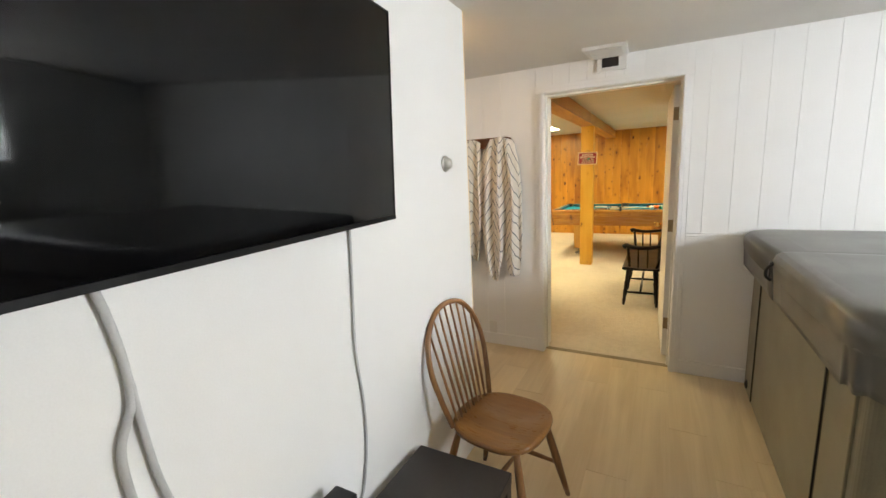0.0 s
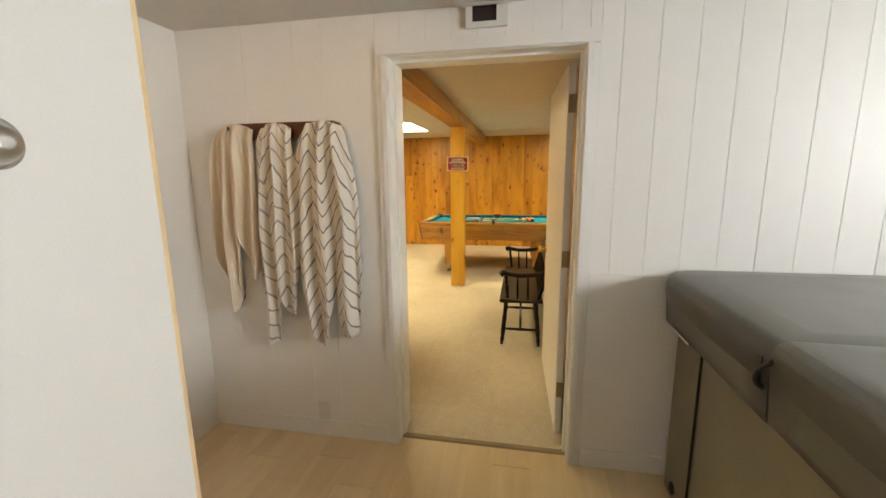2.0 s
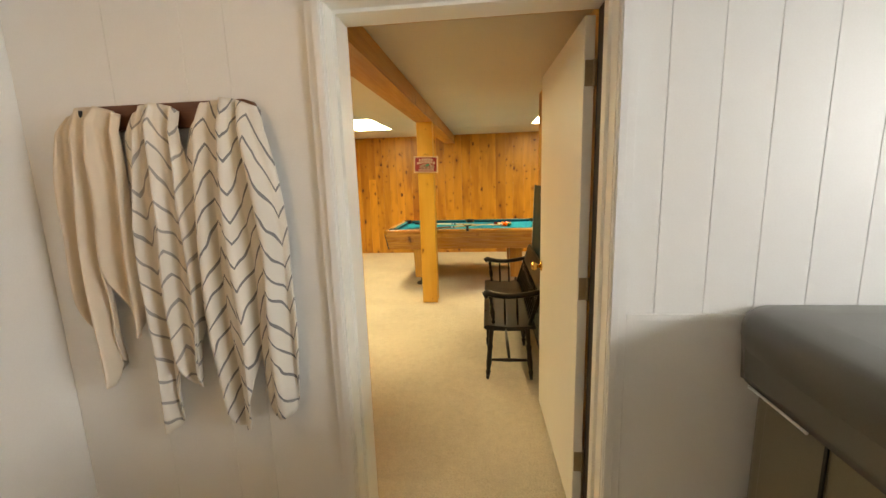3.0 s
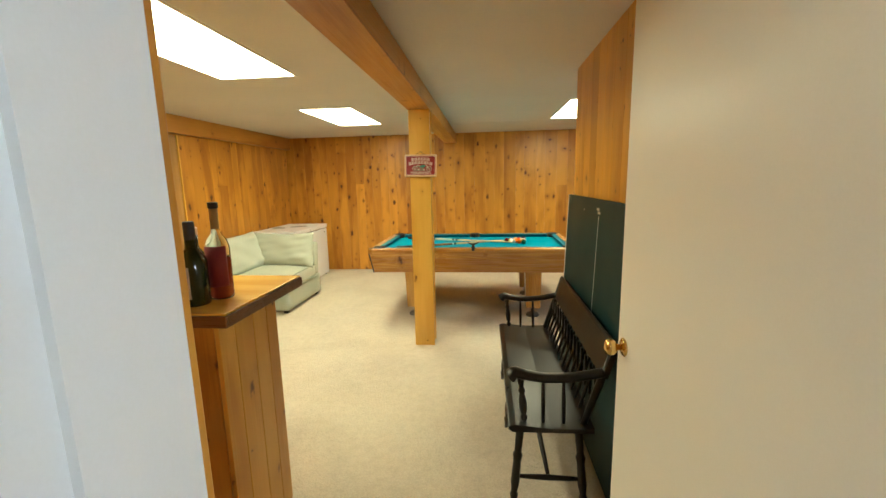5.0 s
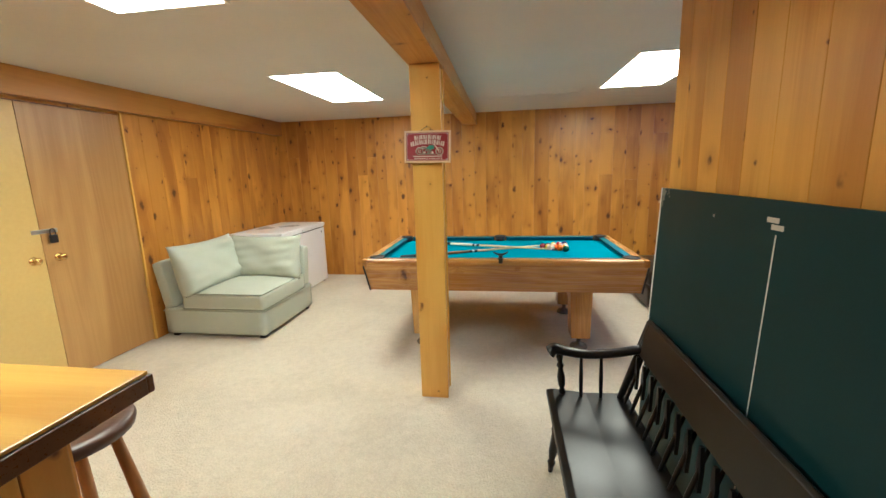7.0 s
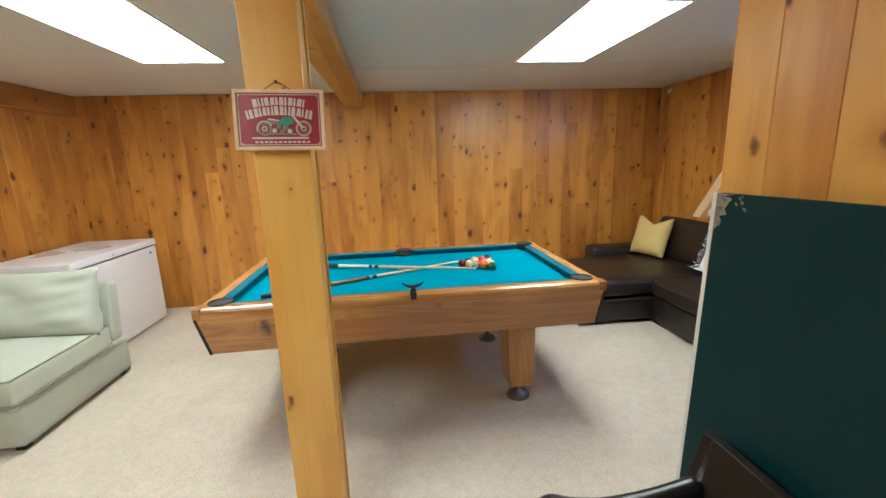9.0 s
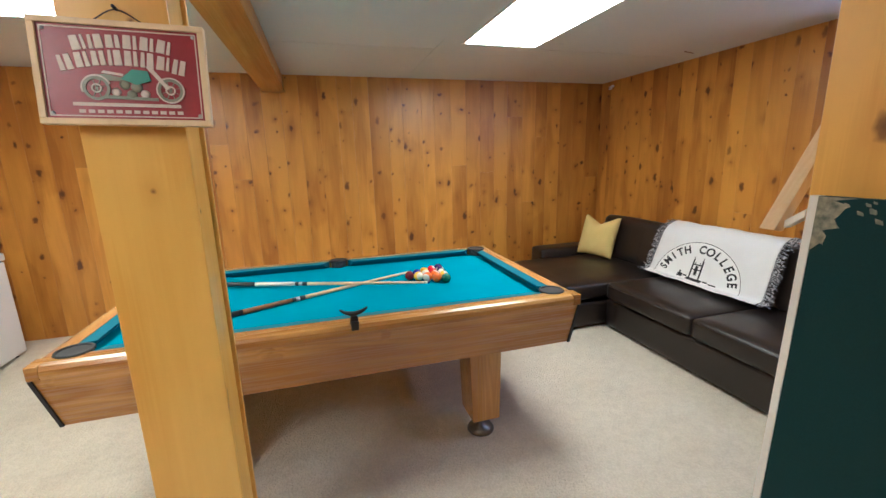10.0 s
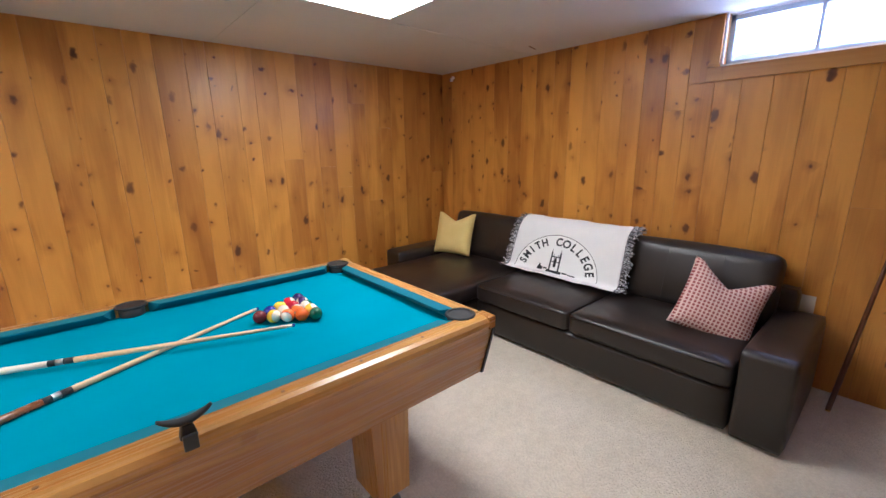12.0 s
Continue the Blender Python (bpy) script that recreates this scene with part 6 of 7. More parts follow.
# ---- sign on the post ----
def post_sign():
    ob = thing_at("sign", "red metal motorcycle sign in a wooden frame hung from a nail", "sign", (-0.92, 6.27, 1.64))
    x0, x1, z0, z1 = -1.062, -0.784, 1.548, 1.735
    y = 6.268
    m = Matrix.Translation((-0.92, y, 1.64)) @ pose(0, 0, 0, -5, 1.2, 0) @ Matrix.Translation((0.92, -y, -1.64))

    def t(bm):
        bmesh.ops.transform(bm, matrix=m, verts=bm.verts)
        return bm

    w = 0.011
    piece("frame", t(boxes(((x0, y - 0.009, z0), (x1, y + 0.009, z0 + w)), ((x0, y - 0.009, z1 - w), (x1, y + 0.009, z1)), ((x0, y - 0.009, z0 + w), (x0 + w, y + 0.009, z1 - w)), ((x1 - w, y - 0.009, z0 + w), (x1, y + 0.009, z1 - w)), bevel=0.0015)), PALE_PINE, ob, "pale wooden frame")
    piece("plate", t(box((x0 + w, y - 0.004, z0 + w), (x1 - w, y + 0.006, z1 - w))), SIGN_RED, ob, "red tin plate")
    b = w + 0.004
    piece("border", t(boxes(((x0 + b, y - 0.0052, z0 + b), (x1 - b, y - 0.0042, z0 + b + 0.002)), ((x0 + b, y - 0.0052, z1 - b - 0.002), (x1 - b, y - 0.0042, z1 - b)), ((x0 + b, y - 0.0052, z0 + b + 0.002), (x0 + b + 0.002, y - 0.0042, z1 - b - 0.002)), ((x1 - b - 0.002, y - 0.0052, z0 + b + 0.002), (x1 - b, y - 0.0042, z1 - b - 0.002)))), SIGN_PALE, ob)
    # two arched rows of raised block shapes where the maker's name stands
    rng = random.Random(6)
    for zc, half, count, h, drop in ((1.699, 0.082, 6, 0.026, 0.008), (1.670, 0.104, 8, 0.028, 0.016)):
        cell = 2 * half / count
        for k in range(count):
            s = -1 + 2 * (k + 0.5) / count
            m_cell = Matrix.Translation((-0.923 + s * half, 0, zc - drop * s * s)) @ pose(0, 0, 0, 0, 14 * s, 0)
            w2, h2 = cell * 0.42, h / 2 * rng.uniform(0.88, 1.0)
            cut = rng.uniform(-0.25, 0.25) * cell
            shapes = [[(-w2, -h2), (cut - 0.0014, -h2), (cut - 0.0022, h2), (-w2 + 0.001, h2)], [(cut + 0.0014, -h2), (w2, -h2), (w2 - 0.001, h2), (cut + 0.0022, h2)]]
            bms = []
            for d, shape in enumerate(shapes):
                bm = prism(shape, y - 0.0056 - 0.0003 * d, y - 0.0042, "y")
                bmesh.ops.transform(bm, matrix=m_cell, verts=bm.verts)
                bms.append(bm)
            piece("raised_shape", t(merged(*bms)), SIGN_PALE, ob)

    def hoop(xc, zc, r0, r1, depth, a0=0, a1=360):
        bm = bmesh.new()
        n = 28
        angles = [radians(a0 + (a1 - a0) * k / n) for k in range(n + 1)]
        ring = [[bm.verts.new((xc + r * math.cos(a), yy, zc + r * math.sin(a))) for a in angles] for r, yy in ((r1, y - 0.0042), (r1, y - depth), (r0, y - depth), (r0, y - 0.0042))]
        for a, c in zip(ring, ring[1:]):
            for i in range(n):
                bm.faces.new((a[i], a[i + 1], c[i + 1], c[i]))
        bmesh.ops.recalc_face_normals(bm, faces=bm.faces[:])
        return bm

    pale, grey = [], []
    for xc in (-0.970, -0.850):
        grey.append(hoop(xc, 1.614, 0.0165, 0.0215, 0.0066))
        pale.append(hoop(xc, 1.614, 0.0215, 0.0245, 0.0070, 20, 200) if xc < -0.9 else hoop(xc, 1.614, 0.0215, 0.0240, 0.0070))
        pale.append(hoop(xc, 1.614, 0.006, 0.0085, 0.0066))
        for k in range(4):
            a = radians(20 + 45 * k)
            dx, dz = 0.016 * math.cos(a), 0.016 * math.sin(a)
            grey.append(prism([(xc - dx - 0.0008, 1.614 - dz), (xc - dx + 0.0008, 1.614 - dz), (xc + dx + 0.0008, 1.614 + dz), (xc + dx - 0.0008, 1.614 + dz)], y - 0.0052, y - 0.0042, "y"))
    for a, b, r in ((-0.925, 1.622, 0.009), (-0.906, 1.618, 0.010), (-0.915, 1.604, 0.009), (-0.893, 1.606, 0.008), (-0.940, 1.608, 0.008)):
        (pale if r < 0.009 else grey).append(lathe([(r, 0), (r * 0.85, 0.002), (r * 0.3, 0.003)], 10, (a, y - 0.0044, b), pose(0, 0, 0, 90, 0, 0)))
    grey.append(prism([(-0.985, 1.634), (-0.955, 1.640), (-0.925, 1.634), (-0.92, 1.628), (-0.965, 1.628)], y - 0.0064, y - 0.0042, "y"))
    grey.append(prism([(-0.958, 1.596), (-0.872, 1.594), (-0.872, 1.599), (-0.955, 1.602)], y - 0.0066, y - 0.0042, "y"))
    pale.append(prism([(-0.888, 1.656), (-0.880, 1.658), (-0.850, 1.618), (-0.856, 1.615)], y - 0.0072, y - 0.0042, "y"))
    pale.append(prism([(-0.960, 1.642), (-0.925, 1.637), (-0.925, 1.641), (-0.955, 1.646)], y - 0.0068, y - 0.0042, "y"))
    piece("motorcycle_relief", t(merged(*grey)), SIGN_GREY, ob, "embossed grey-green motorcycle")
    piece("chrome_relief", t(merged(*pale)), SIGN_PALE, ob, "pale embossed engine and wheel rims")
    for px, pz in ((x0 + 0.020, z0 + 0.020), (x1 - 0.020, z0 + 0.020), (x0 + 0.020, z1 - 0.020), (x1 - 0.020, z1 - 0.020)):
        piece("rivet", t(lathe([(0.0035, 0), (0.0025, 0.0018), (0.0003, 0.0024)], 10, (px, y - 0.0042, pz), pose(0, 0, 0, 90, 0, 0))), STEEL, ob)
    piece("tank_relief", t(prism([(-0.93, 1.632), (-0.91, 1.65), (-0.885, 1.648), (-0.88, 1.63), (-0.905, 1.622)], y - 0.0074, y - 0.0064, "y")), SIGN_GREEN, ob, "turquoise tank")
    piece("road_relief", t(boxes(((-1.01, y - 0.0055, 1.582), (-0.835, y - 0.0042, 1.588)))), SIGN_PALE, ob)
    piece("small_print", t(boxes(*[((-1.002 + 0.0145 * k, y - 0.0050, 1.5695), (-0.992 + 0.0145 * k, y - 0.0042, 1.5755)) for k in range(12)])), SIGN_PALE, ob, "row of pale bars")
    piece("wire", tube(curve_points([(-0.965, 6.276, 1.735), (-0.925, 6.278, 1.757), (-0.885, 6.276, 1.735)], 4), 0.0012, 6), DARK_METAL, ob)
    piece("nail", tube([(-0.925, 6.2855, 1.758), (-0.925, 6.268, 1.760)], 0.003, 8), DARK_METAL, ob)


post_sign()


# ---- bar ----
BAR_Z = 1.078


def bar_counter():
    ob = thing_at("bar_counter", "pine bar counter with a varnished top and open shelves behind", "bar", (-2.2, 4.3, 0.0))
    xe, xw = -1.36, -3.10
    piece("top", box((xw - 0.04, 4.03, BAR_Z - 0.008), (-1.30, 4.605, BAR_Z), 0.002), BAR_TOP, ob, "glossy honey varnished top")
    piece("edging", boxes(((xw - 0.045, 4.024, BAR_Z - 0.05), (-1.294, 4.040, BAR_Z - 0.009)), ((xw - 0.045, 4.595, BAR_Z - 0.05), (-1.294, 4.611, BAR_Z - 0.009)), ((-1.312, 4.040, BAR_Z - 0.05), (-1.294, 4.595, BAR_Z - 0.009)), bevel=0.003), BAR_EDGE, ob, "dark stained edge")
    piece("under_top", box((xw, 4.05, BAR_Z - 0.05), (-1.33, 4.59, BAR_Z - 0.009)), PINE_X, ob)
    ys = [4.07, 4.165, 4.285, 4.385, 4.469]
    for a, b in zip(ys, ys[1:]):
        piece("board", box((xe - 0.018, a + 0.0015, 0.0), (xe, b - 0.0015, BAR_Z - 0.051), 0.003), PINE_PALE, ob)
    xs = [xe - 0.0195 - 0.16 * k for k in range(12)]
    for a, b in zip(xs[1:], xs):
        if a > xw - 0.1:
            piece("board", box((a + 0.0015, 4.470, 0.0), (b - 0.0015, 4.488, BAR_Z - 0.051), 0.003), PINE, ob)
    piece("end_panel", box((xe - 0.036, 4.09, 0.0), (xe - 0.0185, 4.469, BAR_Z - 0.051)), PINE, ob)
    # inner panels whose dark colour carries the shade behind the counter
    piece("back_panel", box((xw + 0.021, 4.461, 0.0), (xe - 0.0438, 4.4685, BAR_Z - 0.051)), SHADED_SHELF, ob, "reddish brown inner back, darkened for the bar's inner shade")
    piece("lining", box((xe - 0.0435, 4.091, 0.0), (xe - 0.0365, 4.460, BAR_Z - 0.051)), SHADED_SHELF, ob, "reddish brown inner side, darkened for the bar's inner shade")
    piece("end_panel", box((xw, 4.07, 0.0), (xw + 0.02, 4.469, BAR_Z - 0.051)), PINE, ob)
    piece("stile", box((-1.475, 4.066, 0.0), (xe - 0.019, 4.089, BAR_Z - 0.051), 0.002), PINE, ob)
    piece("stile", box((-2.35, 4.066, 0.0), (-2.26, 4.089, BAR_Z - 0.051), 0.002), PINE, ob)
    piece("apron", box((xw + 0.02, 4.066, 0.965), (-1.4755, 4.086, BAR_Z - 0.051), 0.002), PINE_X, ob)
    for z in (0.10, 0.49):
        piece("shelf", box((xw + 0.021, 4.091, z - 0.02), (xe - 0.0438, 4.460, z), 0.001), SHADED_SHELF, ob)
    piece("apron", box((-2.2595, 4.066, 0.455), (-1.4755, 4.089, 0.489), 0.002), PINE_X, ob)
    ob.location += Vector((0.052, -0.072, 0.0))


bar_counter()

# things on the bar's shelf; bag and cloth colours deepened for its shade
bag = thing_at("cooler_bag", "lime green cooler bag with black straps on the shelf", "bag", (-2.08, 4.28, 0.49))
piece("body", rounded((0.30, 0.26, 0.24), 0.04, 8, (0.015, 0.015, 0.015), (-2.10, 4.28, 0.613)), BAG_GREEN, bag)
piece("strap", tube(curve_points([(-2.02, 4.145, 0.50), (-2.015, 4.13, 0.62), (-2.02, 4.14, 0.73), (-2.03, 4.26, 0.765), (-2.03, 4.40, 0.72)]), 0.010, 6), BLACK_PLASTIC, bag)
piece("strap", tube(curve_points([(-2.19, 4.145, 0.50), (-2.185, 4.13, 0.62), (-2.19, 4.14, 0.73), (-2.19, 4.26, 0.765), (-2.19, 4.40, 0.72)]), 0.010, 6), BLACK_PLASTIC, bag)
carton = thing_at("carton", "small pale carton lying tilted on the shelf", "carton", (-1.76, 4.22, 0.49))
piece("box", box((-0.075, -0.05, 0.0), (0.075, 0.05, 0.085), 0.003, pose(-1.78, 4.19, 0.555, 6, 8, -12)), CARDBOARD, carton)
rag = thing_at("folded_cloth", "crumpled dark grey cloth heap on the shelf", "cloth", (-1.78, 4.25, 0.49))
piece("cloth", merged(rounded((0.42, 0.26, 0.06), 0.028, 8, (0, 0, 0.02), (-1.79, 4.27, 0.521)), rounded((0.20, 0.2, 0.12), 0.04, 6, (0.02, 0.02, 0.02), (-1.58, 4.30, 0.552), None)), GREY_CLOTH, rag)
slip = thing_at("paper_sheet", "curled pale paper sheet lying on the shelf", "paper", (-2.12, 4.14, 0.49))
piece("sheet", sheet(lambda u, v: (-2.0 + 0.22 * u - 0.02, 4.10 + 0.035 * v, 0.4905 + 0.02 * math.sin(3 * u) * v), 10, 4, 0.001), PAPER, slip)


for o in (bag, carton, rag, slip):
    o.location += Vector((0.05, -0.065, 0.0))


# bottles
def bottle(x, y, profile, mat, label, bands=(), cap=None, cap_mat=None, neck=None, neck_mat=None, fill=None):
    """A bottle from its (radius, height) profile; bands: (z0, z1, radius, material) labels wrapped half round it."""
    ob = thing_at("bottle", label, "bottle", (x, y, BAR_Z), "bottles on the bar")
    z = BAR_Z + 0.0008
    piece("glass", lathe(profile, 24, (x, y, z)), mat, ob)
    if fill:
        piece("spirit", lathe([(r * 0.965, h) for r, h in fill], 24, (x, y, z + 0.002)), AMBER, ob, "amber red spirit")
    if cap:
        piece("cap", lathe(cap, 18, (x, y, z)), cap_mat or BLACK_PLASTIC, ob)
    if neck:
        piece("foil", lathe(neck, 18, (x, y, z)), neck_mat, ob)
    for z0, z1, r, m, a0, a1 in bands:
        bm = sheet(lambda u, v: (x + r * math.cos(radians(a0 + (a1 - a0) * u)), y + r * math.sin(radians(a0 + (a1 - a0) * u)), z + z0 + (z1 - z0) * v), 18, 1, 0.0006)
        piece("label", bm, m, ob)


def squat(r, h):
    return [(r * 0.9, 0.0), (r, 0.008), (r * 1.02, h * 0.45), (r * 1.0, h * 0.55), (r * 0.8, h * 0.63), (r * 0.42, h * 0.67), (r * 0.36, h * 0.70), (r * 0.34, h * 0.9)]


def tall(r, h, shoulder=0.58):
    return [(r * 0.9, 0.0), (r, 0.006), (r, h * shoulder), (r * 0.85, h * (shoulder + 0.06)), (r * 0.42, h * (shoulder + 0.16)), (r * 0.38, h * 0.92)]


bottle(-1.735, 4.060, squat(0.058, 0.315), DARK_GLASS, "squat near-black glass bottle with a green neck", ((0.035, 0.062, 0.0595, PAPER, 215, 325),), [(0.021, 0.27), (0.022, 0.275), (0.022, 0.312), (0.019, 0.315)], BLACK_PLASTIC, [(0.0225, 0.212), (0.0225, 0.268)], GREEN_FOIL)
bottle(-1.775, 4.20, tall(0.048, 0.30, 0.5), CLEAR, "clear glass bottle with a tall pale pink cap", ((0.05, 0.12, 0.049, PAPER, 205, 300),), [(0.021, 0.262), (0.022, 0.268), (0.022, 0.34), (0.019, 0.345)], PINK_CAP)
bottle(-1.835, 4.325, tall(0.042, 0.29, 0.5), CLEAR, "clear glass bottle with a pinkish cap behind the others", (), [(0.018, 0.262), (0.019, 0.268), (0.019, 0.322), (0.016, 0.327)], PINK_CAP)
bottle(-1.538, 4.052, squat(0.050, 0.26), DARK_GLASS, "squat dark bottle with an orange cap", (), [(0.019, 0.205), (0.0195, 0.21), (0.0195, 0.258), (0.017, 0.261)], ORANGE_CAP)
bottle(-1.635, 4.20, tall(0.038, 0.28, 0.55), DARK_GLASS, "slim dark bottle with a black cap", ((0.06, 0.14, 0.0388, PAPER, 200, 320),), [(0.0155, 0.252), (0.0165, 0.258), (0.0165, 0.292), (0.014, 0.295)], BLACK_PLASTIC)
bottle(-1.425, 4.066, tall(0.047, 0.29, 0.56), GREEN_GLASS, "dark green bottle with a cream label and black cap", ((0.03, 0.145, 0.0478, PAPER, 232, 288),), [(0.018, 0.235), (0.0188, 0.24), (0.0188, 0.302), (0.016, 0.306)], BLACK_PLASTIC)
bottle(-1.62, 4.34, tall(0.036, 0.24, 0.55), GREEN_GLASS, "small green bottle with a pale cap at the back", (), [(0.015, 0.222), (0.0155, 0.226), (0.0155, 0.252), (0.013, 0.255)], PINK_CAP)
bottle(-1.390, 4.160, [(0.040, 0.0), (0.043, 0.006), (0.0435, 0.16), (0.0425, 0.20), (0.036, 0.225), (0.018, 0.25), (0.0145, 0.27), (0.0145, 0.345)], CLEAR, "half-full clear whiskey bottle with a red label", ((0.05, 0.205, 0.0440, RED_LABEL, 215, 345),), [(0.0152, 0.345), (0.0185, 0.348), (0.0185, 0.366), (0.017, 0.369)], BLACK_PLASTIC, [(0.0152, 0.268), (0.0152, 0.344)], AGED_BRASS, [(0.039, 0.003), (0.0425, 0.01), (0.043, 0.155), (0.0428, 0.158)])
mug = thing_at("tan_box", "small tan box on the bar behind a bottle", "box", (-1.455, 4.245, BAR_Z))
piece("box", box((-0.03, -0.045, 0.0), (0.03, 0.045, 0.075), 0.003, pose(-1.455, 4.245, BAR_Z + 0.001, 0, 0, 25)), CARDBOARD, mug)


# bar stool
def bar_stool(x, y):
    ob = thing_at("bar_stool", "round wooden bar stool with a dark seat", "stool", (x, y, 0.0))
    piece("seat", lathe([(0.15, 0.735), (0.168, 0.742), (0.172, 0.762), (0.165, 0.776), (0.12, 0.772), (0.01, 0.768)], 32, (x, y, 0)), STOOL_SEAT, ob, "dark brown round seat")
    feet = []
    for a in (45, 135, 225, 315):
        c, s = math.cos(radians(a)), math.sin(radians(a))
        p, q = Vector((x + 0.215 * c, y + 0.215 * s, 0)), Vector((x + 0.10 * c, y + 0.10 * s, 0.74))
        piece("leg", turned(p, q, [(0, 0.013), (0.3, 0.019), (0.6, 0.020), (1, 0.015)], 12), STOOL_OAK, ob)
        feet.append((p, q))
    for k in range(4):
        f = 0.28 if k % 2 else 0.34
        piece("rung", turned(feet[k][0].lerp(feet[k][1], f), feet[(k + 1) % 4][0].lerp(feet[(k + 1) % 4][1], f), [(0, 0.009), (0.5, 0.013), (1, 0.009)], 10), STOOL_OAK, ob)


bar_stool(-1.765, 4.72)

# ---- small things in the game room ----
cue2 = thing_at("leaning_stick", "dark brown stick leaning against the pine wall", "stick", (2.42, 5.97, 0.0))
piece("shaft", turned((2.36, 6.02, 0.012), (2.588, 5.885, 1.40), [(0, 0.013), (1, 0.008)], 12), RACK_WOOD, cue2)
piece("ferrule", turned((2.357, 6.0215, 0.001), (2.3598, 6.0202, 0.0115), [(0, 0.010), (1, 0.0125)], 12), BRASS, cue2)

cam_eye = thing_at("security_camera", "tiny white security camera in the ceiling corner", "camera", (2.56, 9.36, 2.2))
piece("body", rounded((0.035, 0.035, 0.035), 0.012, 5, centre=(2.565, 9.36, 2.19)), WHITE_PLASTIC, cam_eye)
piece("mount", box((2.575, 9.352, 2.2), (2.608, 9.368, 2.225), 0.002), WHITE_PLASTIC, cam_eye)
piece("lens_eye", lathe([(0.008, 0), (0.008, 0.003)], 12, (2.5475, 9.36, 2.19), pose(0, 0, 0, 0, -90, 0)), BLACK_PLASTIC, cam_eye)


def outlet(name, at, turn):
    ob = thing("wall_outlet", "cream socket plate on the pine wall", "outlet", at @ pose(0, 0, 0, 0, 0, turn))
    part("plate", box((-0.036, -0.007, -0.058), (0.036, -0.0005, 0.058), 0.003), WHITE_PLASTIC, ob)
    for z in (-0.042, 0.01):
        part("socket", box((-0.016, -0.0095, z), (0.016, -0.0072, z + 0.032), 0.001), WHITE_PLASTIC, ob)


outlet("a", pose(-1.285, 9.558, 0.435), 0)
outlet("b", pose(2.608, 6.22, 0.52), -90)

note = thing_at("wall_notice", "pale grey notice pinned on the pine wall", "notice", (-3.755, 5.33, 1.43))
piece("sheet", box((-3.758, 5.24, 1.28), (-3.752, 5.41, 1.60), 0.001), GREY_CLOTH, note)
piece("paper", box((-3.7515, 5.25, 1.30), (-3.7500, 5.39, 1.42)), PAPER, note)

# ---- boards, planks and panels ----
rng = random.Random(17)
PINE_W = [0.13, 0.145, 0.155, 0.16, 0.17, 0.185]


def seams(a, known, b):
    """Board edges from a to b: the known ones, and usual widths where a stretch is hidden."""
    out = [a]
    for e in [*known, b]:
        if e - out[-1] > 0.3:
            start = out[-1]
            for w in widths(e - start, PINE_W, rng)[:-1]:
                out.append(out[-1] + w)
        out.append(e)
    return list(zip(out, out[1:]))


def tall_board(parent, at, w, h, joined=0.3, mat=PINE):
    """A board from floor to ceiling; some are pieced from two lengths."""
    if rng.random() < joined and h > 1.5:
        cut = rng.uniform(0.9, 1.95)
        board(parent, at, w, cut - 0.0006, 0.018, mat)
        board(parent, at @ Matrix.Translation((0, 0, cut)), w, h - cut, 0.018, mat)
    else:
        board(parent, at, w, h, 0.018, mat)


for a, b in seams(-3.76, [-3.62, -3.45, -3.31, -3.18, -3.05, -2.88, -2.72, -1.20, -1.05, -0.88, -0.72, -0.55, -0.37, -0.23, -0.07, 0.12, 0.26, 0.46, 0.59, 0.77, 0.94, 1.10, 1.26, 1.42, 1.60, 1.76, 1.90, 2.07, 2.24, 2.42], 2.61):
    tall_board(wall_north, pose((a + b) / 2, 9.578, 0.0), b - a, CEIL - 0.001)
for a, b in seams(4.2, [5.78, 5.96, 6.13, 6.26, 6.41, 6.57, 6.73, 6.88, 7.04, 7.18, 7.34, 7.49, 7.66], 9.56):
    top = CEIL - 0.001 if (a > WIN_Y1 + 0.012 or b < WIN_Y0 - 0.012) else WIN_Z0 - 0.013
    tall_board(wall_east, pose(2.628, (a + b) / 2, 0.0, 0, 0, -90), b - a, top, 0.15)
for a, b in seams(7.052, [], 9.56) + seams(3.14, [], 5.454):
    tall_board(wall_west, pose(-3.778, (a + b) / 2, 0.0, 0, 0, 90), b - a, 2.074)
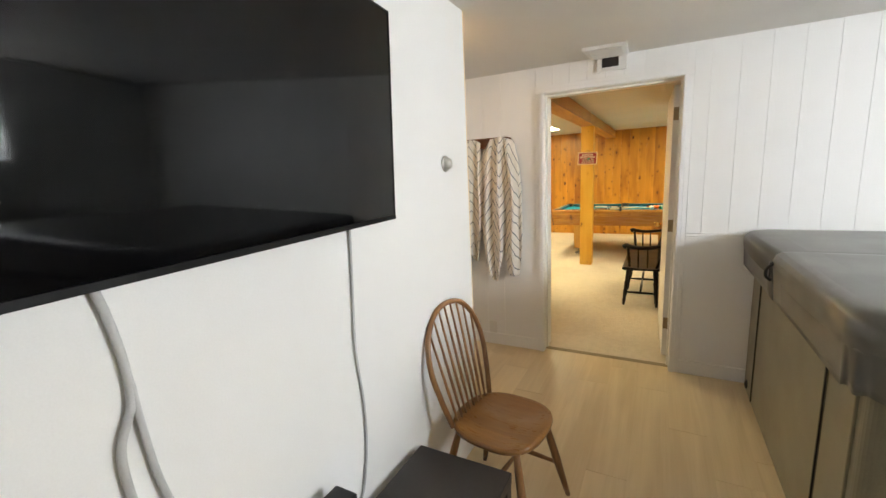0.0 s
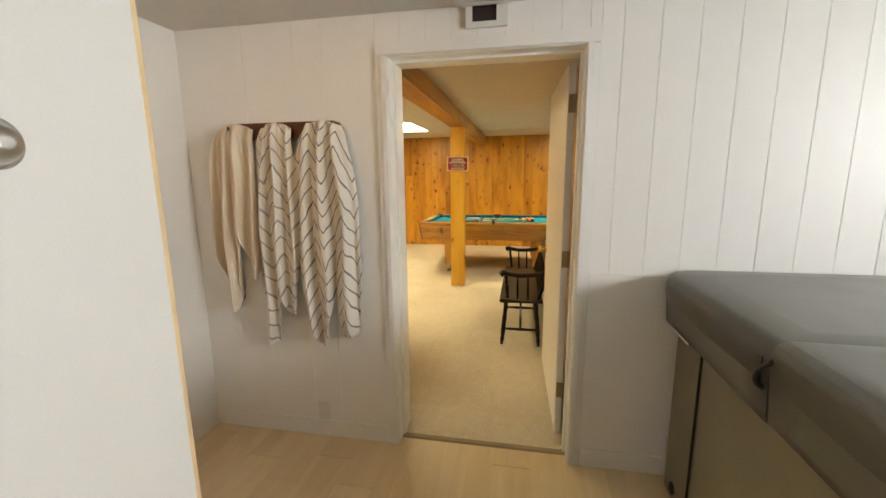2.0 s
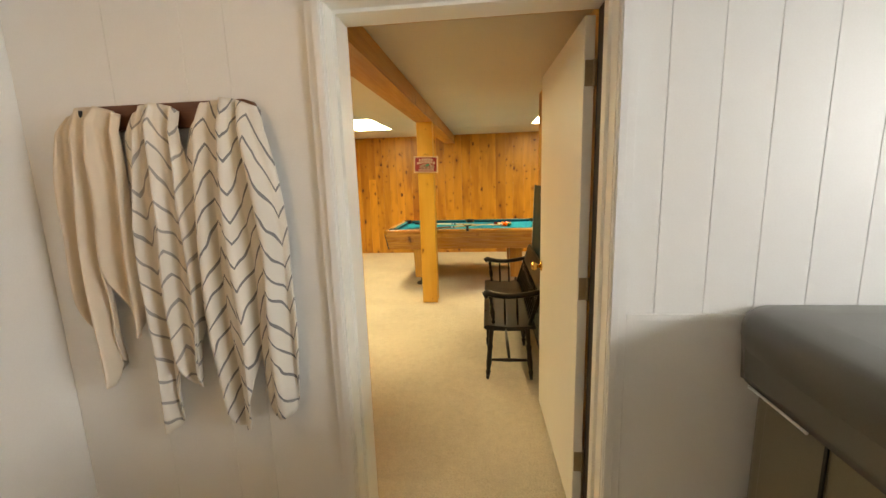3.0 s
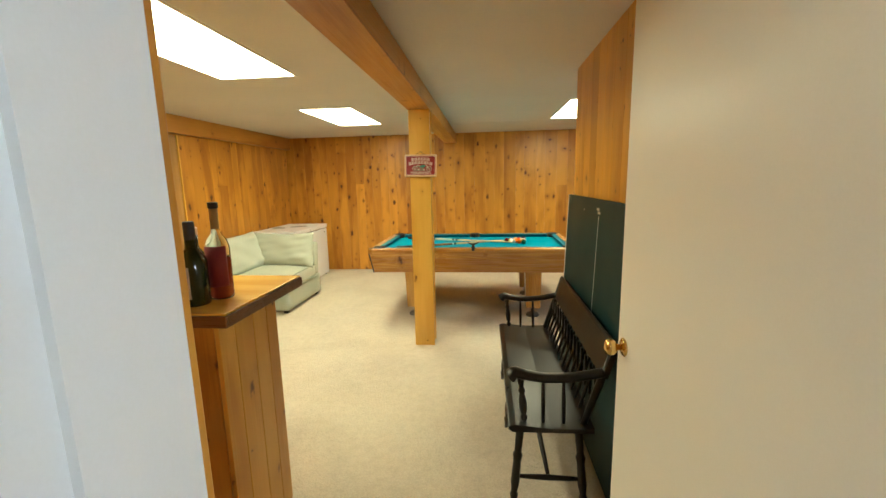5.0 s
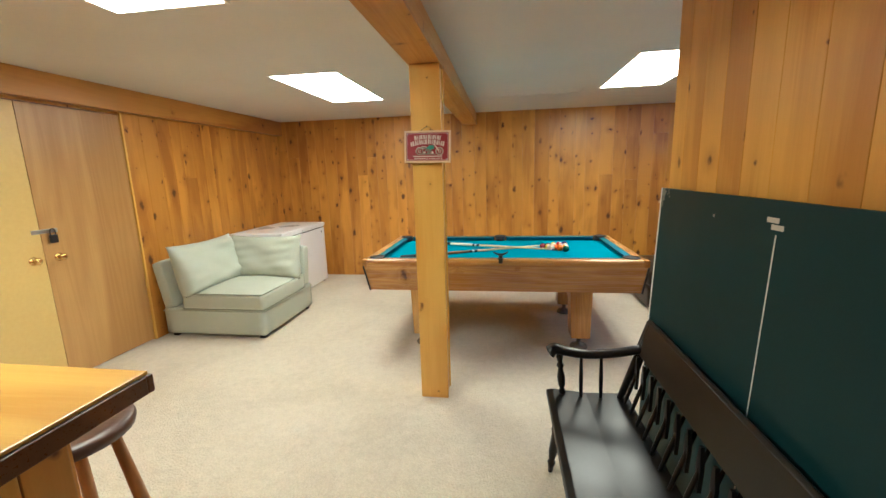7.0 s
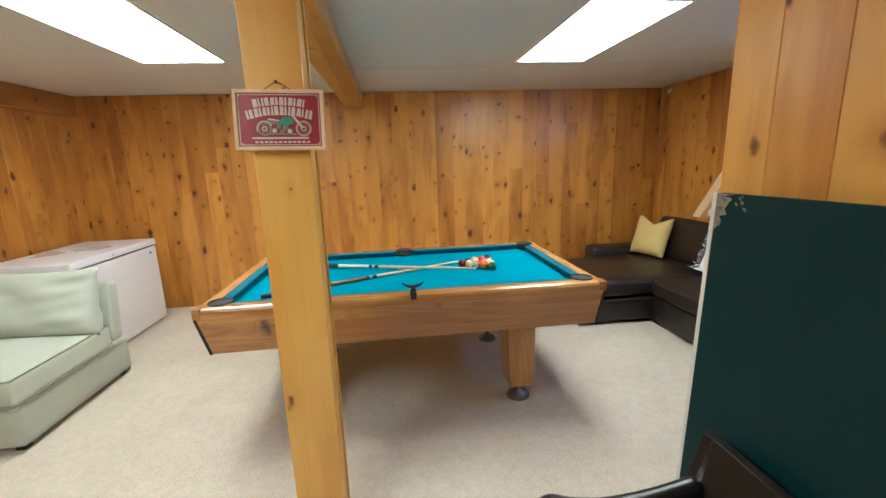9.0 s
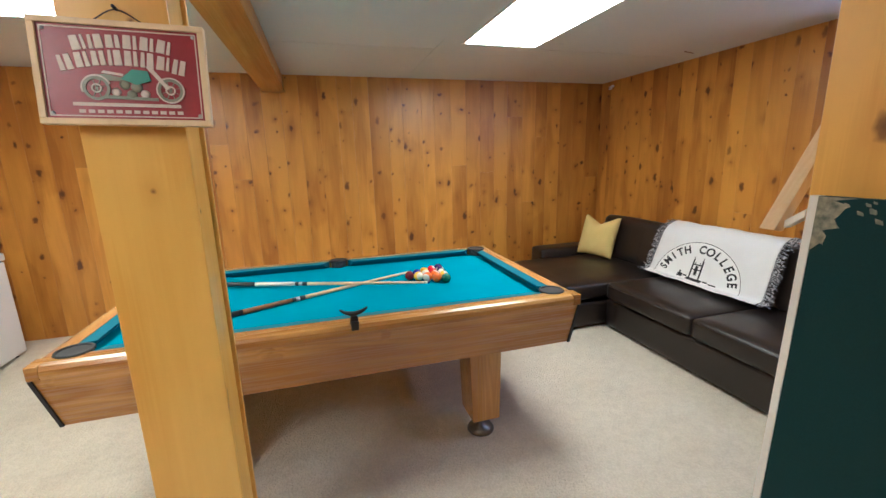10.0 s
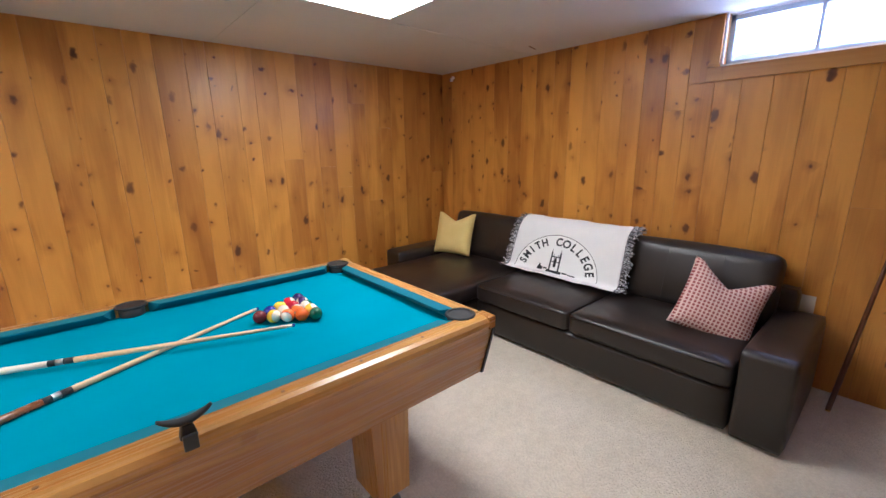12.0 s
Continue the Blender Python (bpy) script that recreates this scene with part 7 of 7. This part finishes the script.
for a, b in seams(Y2 + 0.025, [5.42, 5.575, 5.722], PART_Y):
    tall_board(wall_partition, pose(PART_X + 0.018, (a + b) / 2, 0.0, 0, 0, -90), b - a, CEIL - 0.001, 0.0, PINE_PALE)
board(wall_partition, pose(PART_X + 0.018 + 0.066, PART_Y - 0.018, 0.0, 0, 0, 180), 0.168, CEIL - 0.001, 0.018, PINE_PALE)
for a, b in seams(-3.75, [], DOOR_L - 0.095):
    tall_board(wall_door, pose((a + b) / 2, Y2 + 0.0005, 0.0, 0, 0, 180), b - a, CEIL - 0.001)

# painted planks of the white wall
edges = [-1.92, -1.53, -1.248, -1.09, DOOR_L - 0.062]
for a, b in zip(edges, edges[1:]):
    board(wall_door, pose((a + b) / 2, Y1 + 0.012, 0.0), b - a, CEIL - 0.001, 0.012, PLANK_PAINT, "plank")
x = DOOR_R + 0.062
board(wall_door, pose((x + 0.322) / 2, Y1 + 0.012, 0.0), 0.322 - x, CEIL - 0.001, 0.012, PLANK_PAINT, "plank")
x = 0.322
while x < 2.99:
    w = min(0.1535, 3.0 - x)
    board(wall_door, pose(x + w / 2, Y1 + 0.012, 0.0), w, CEIL - 0.001, 0.012, PLANK_PAINT, "plank")
    x += w
x = DOOR_L - 0.062
while x < DOOR_R + 0.055:
    w = min(0.124, DOOR_R + 0.062 - x)
    board(wall_door, pose(x + w / 2, Y1 + 0.012, DOOR_T + 0.062), w, CEIL - DOOR_T - 0.063, 0.012, PLANK_PAINT, "plank")
    x += w

# laminate planks
x, rng = -1.92, random.Random(5)
while x < 2.99:
    y = -2.6 - rng.uniform(0, 1.0)
    while y < Y1 + 0.06:
        a, b = max(y, -2.6), min(y + 1.22, Y1 + 0.06)
        if b - a > 0.05 and not (x < -0.95 and b < 1.4):
            w = 0.19
            ob = new("plank", plank_mesh(b - a - 0.001, w, 0.012, FLOOR_OAK, 0.0012))
            ob.parent = floor
            ob.matrix_basis = Matrix(((0, 0, -1, x + w), (1, 0, 0, (a + b) / 2), (0, -1, 0, -0.012), (0, 0, 0, 1)))
        y += 1.22
    x += 0.19
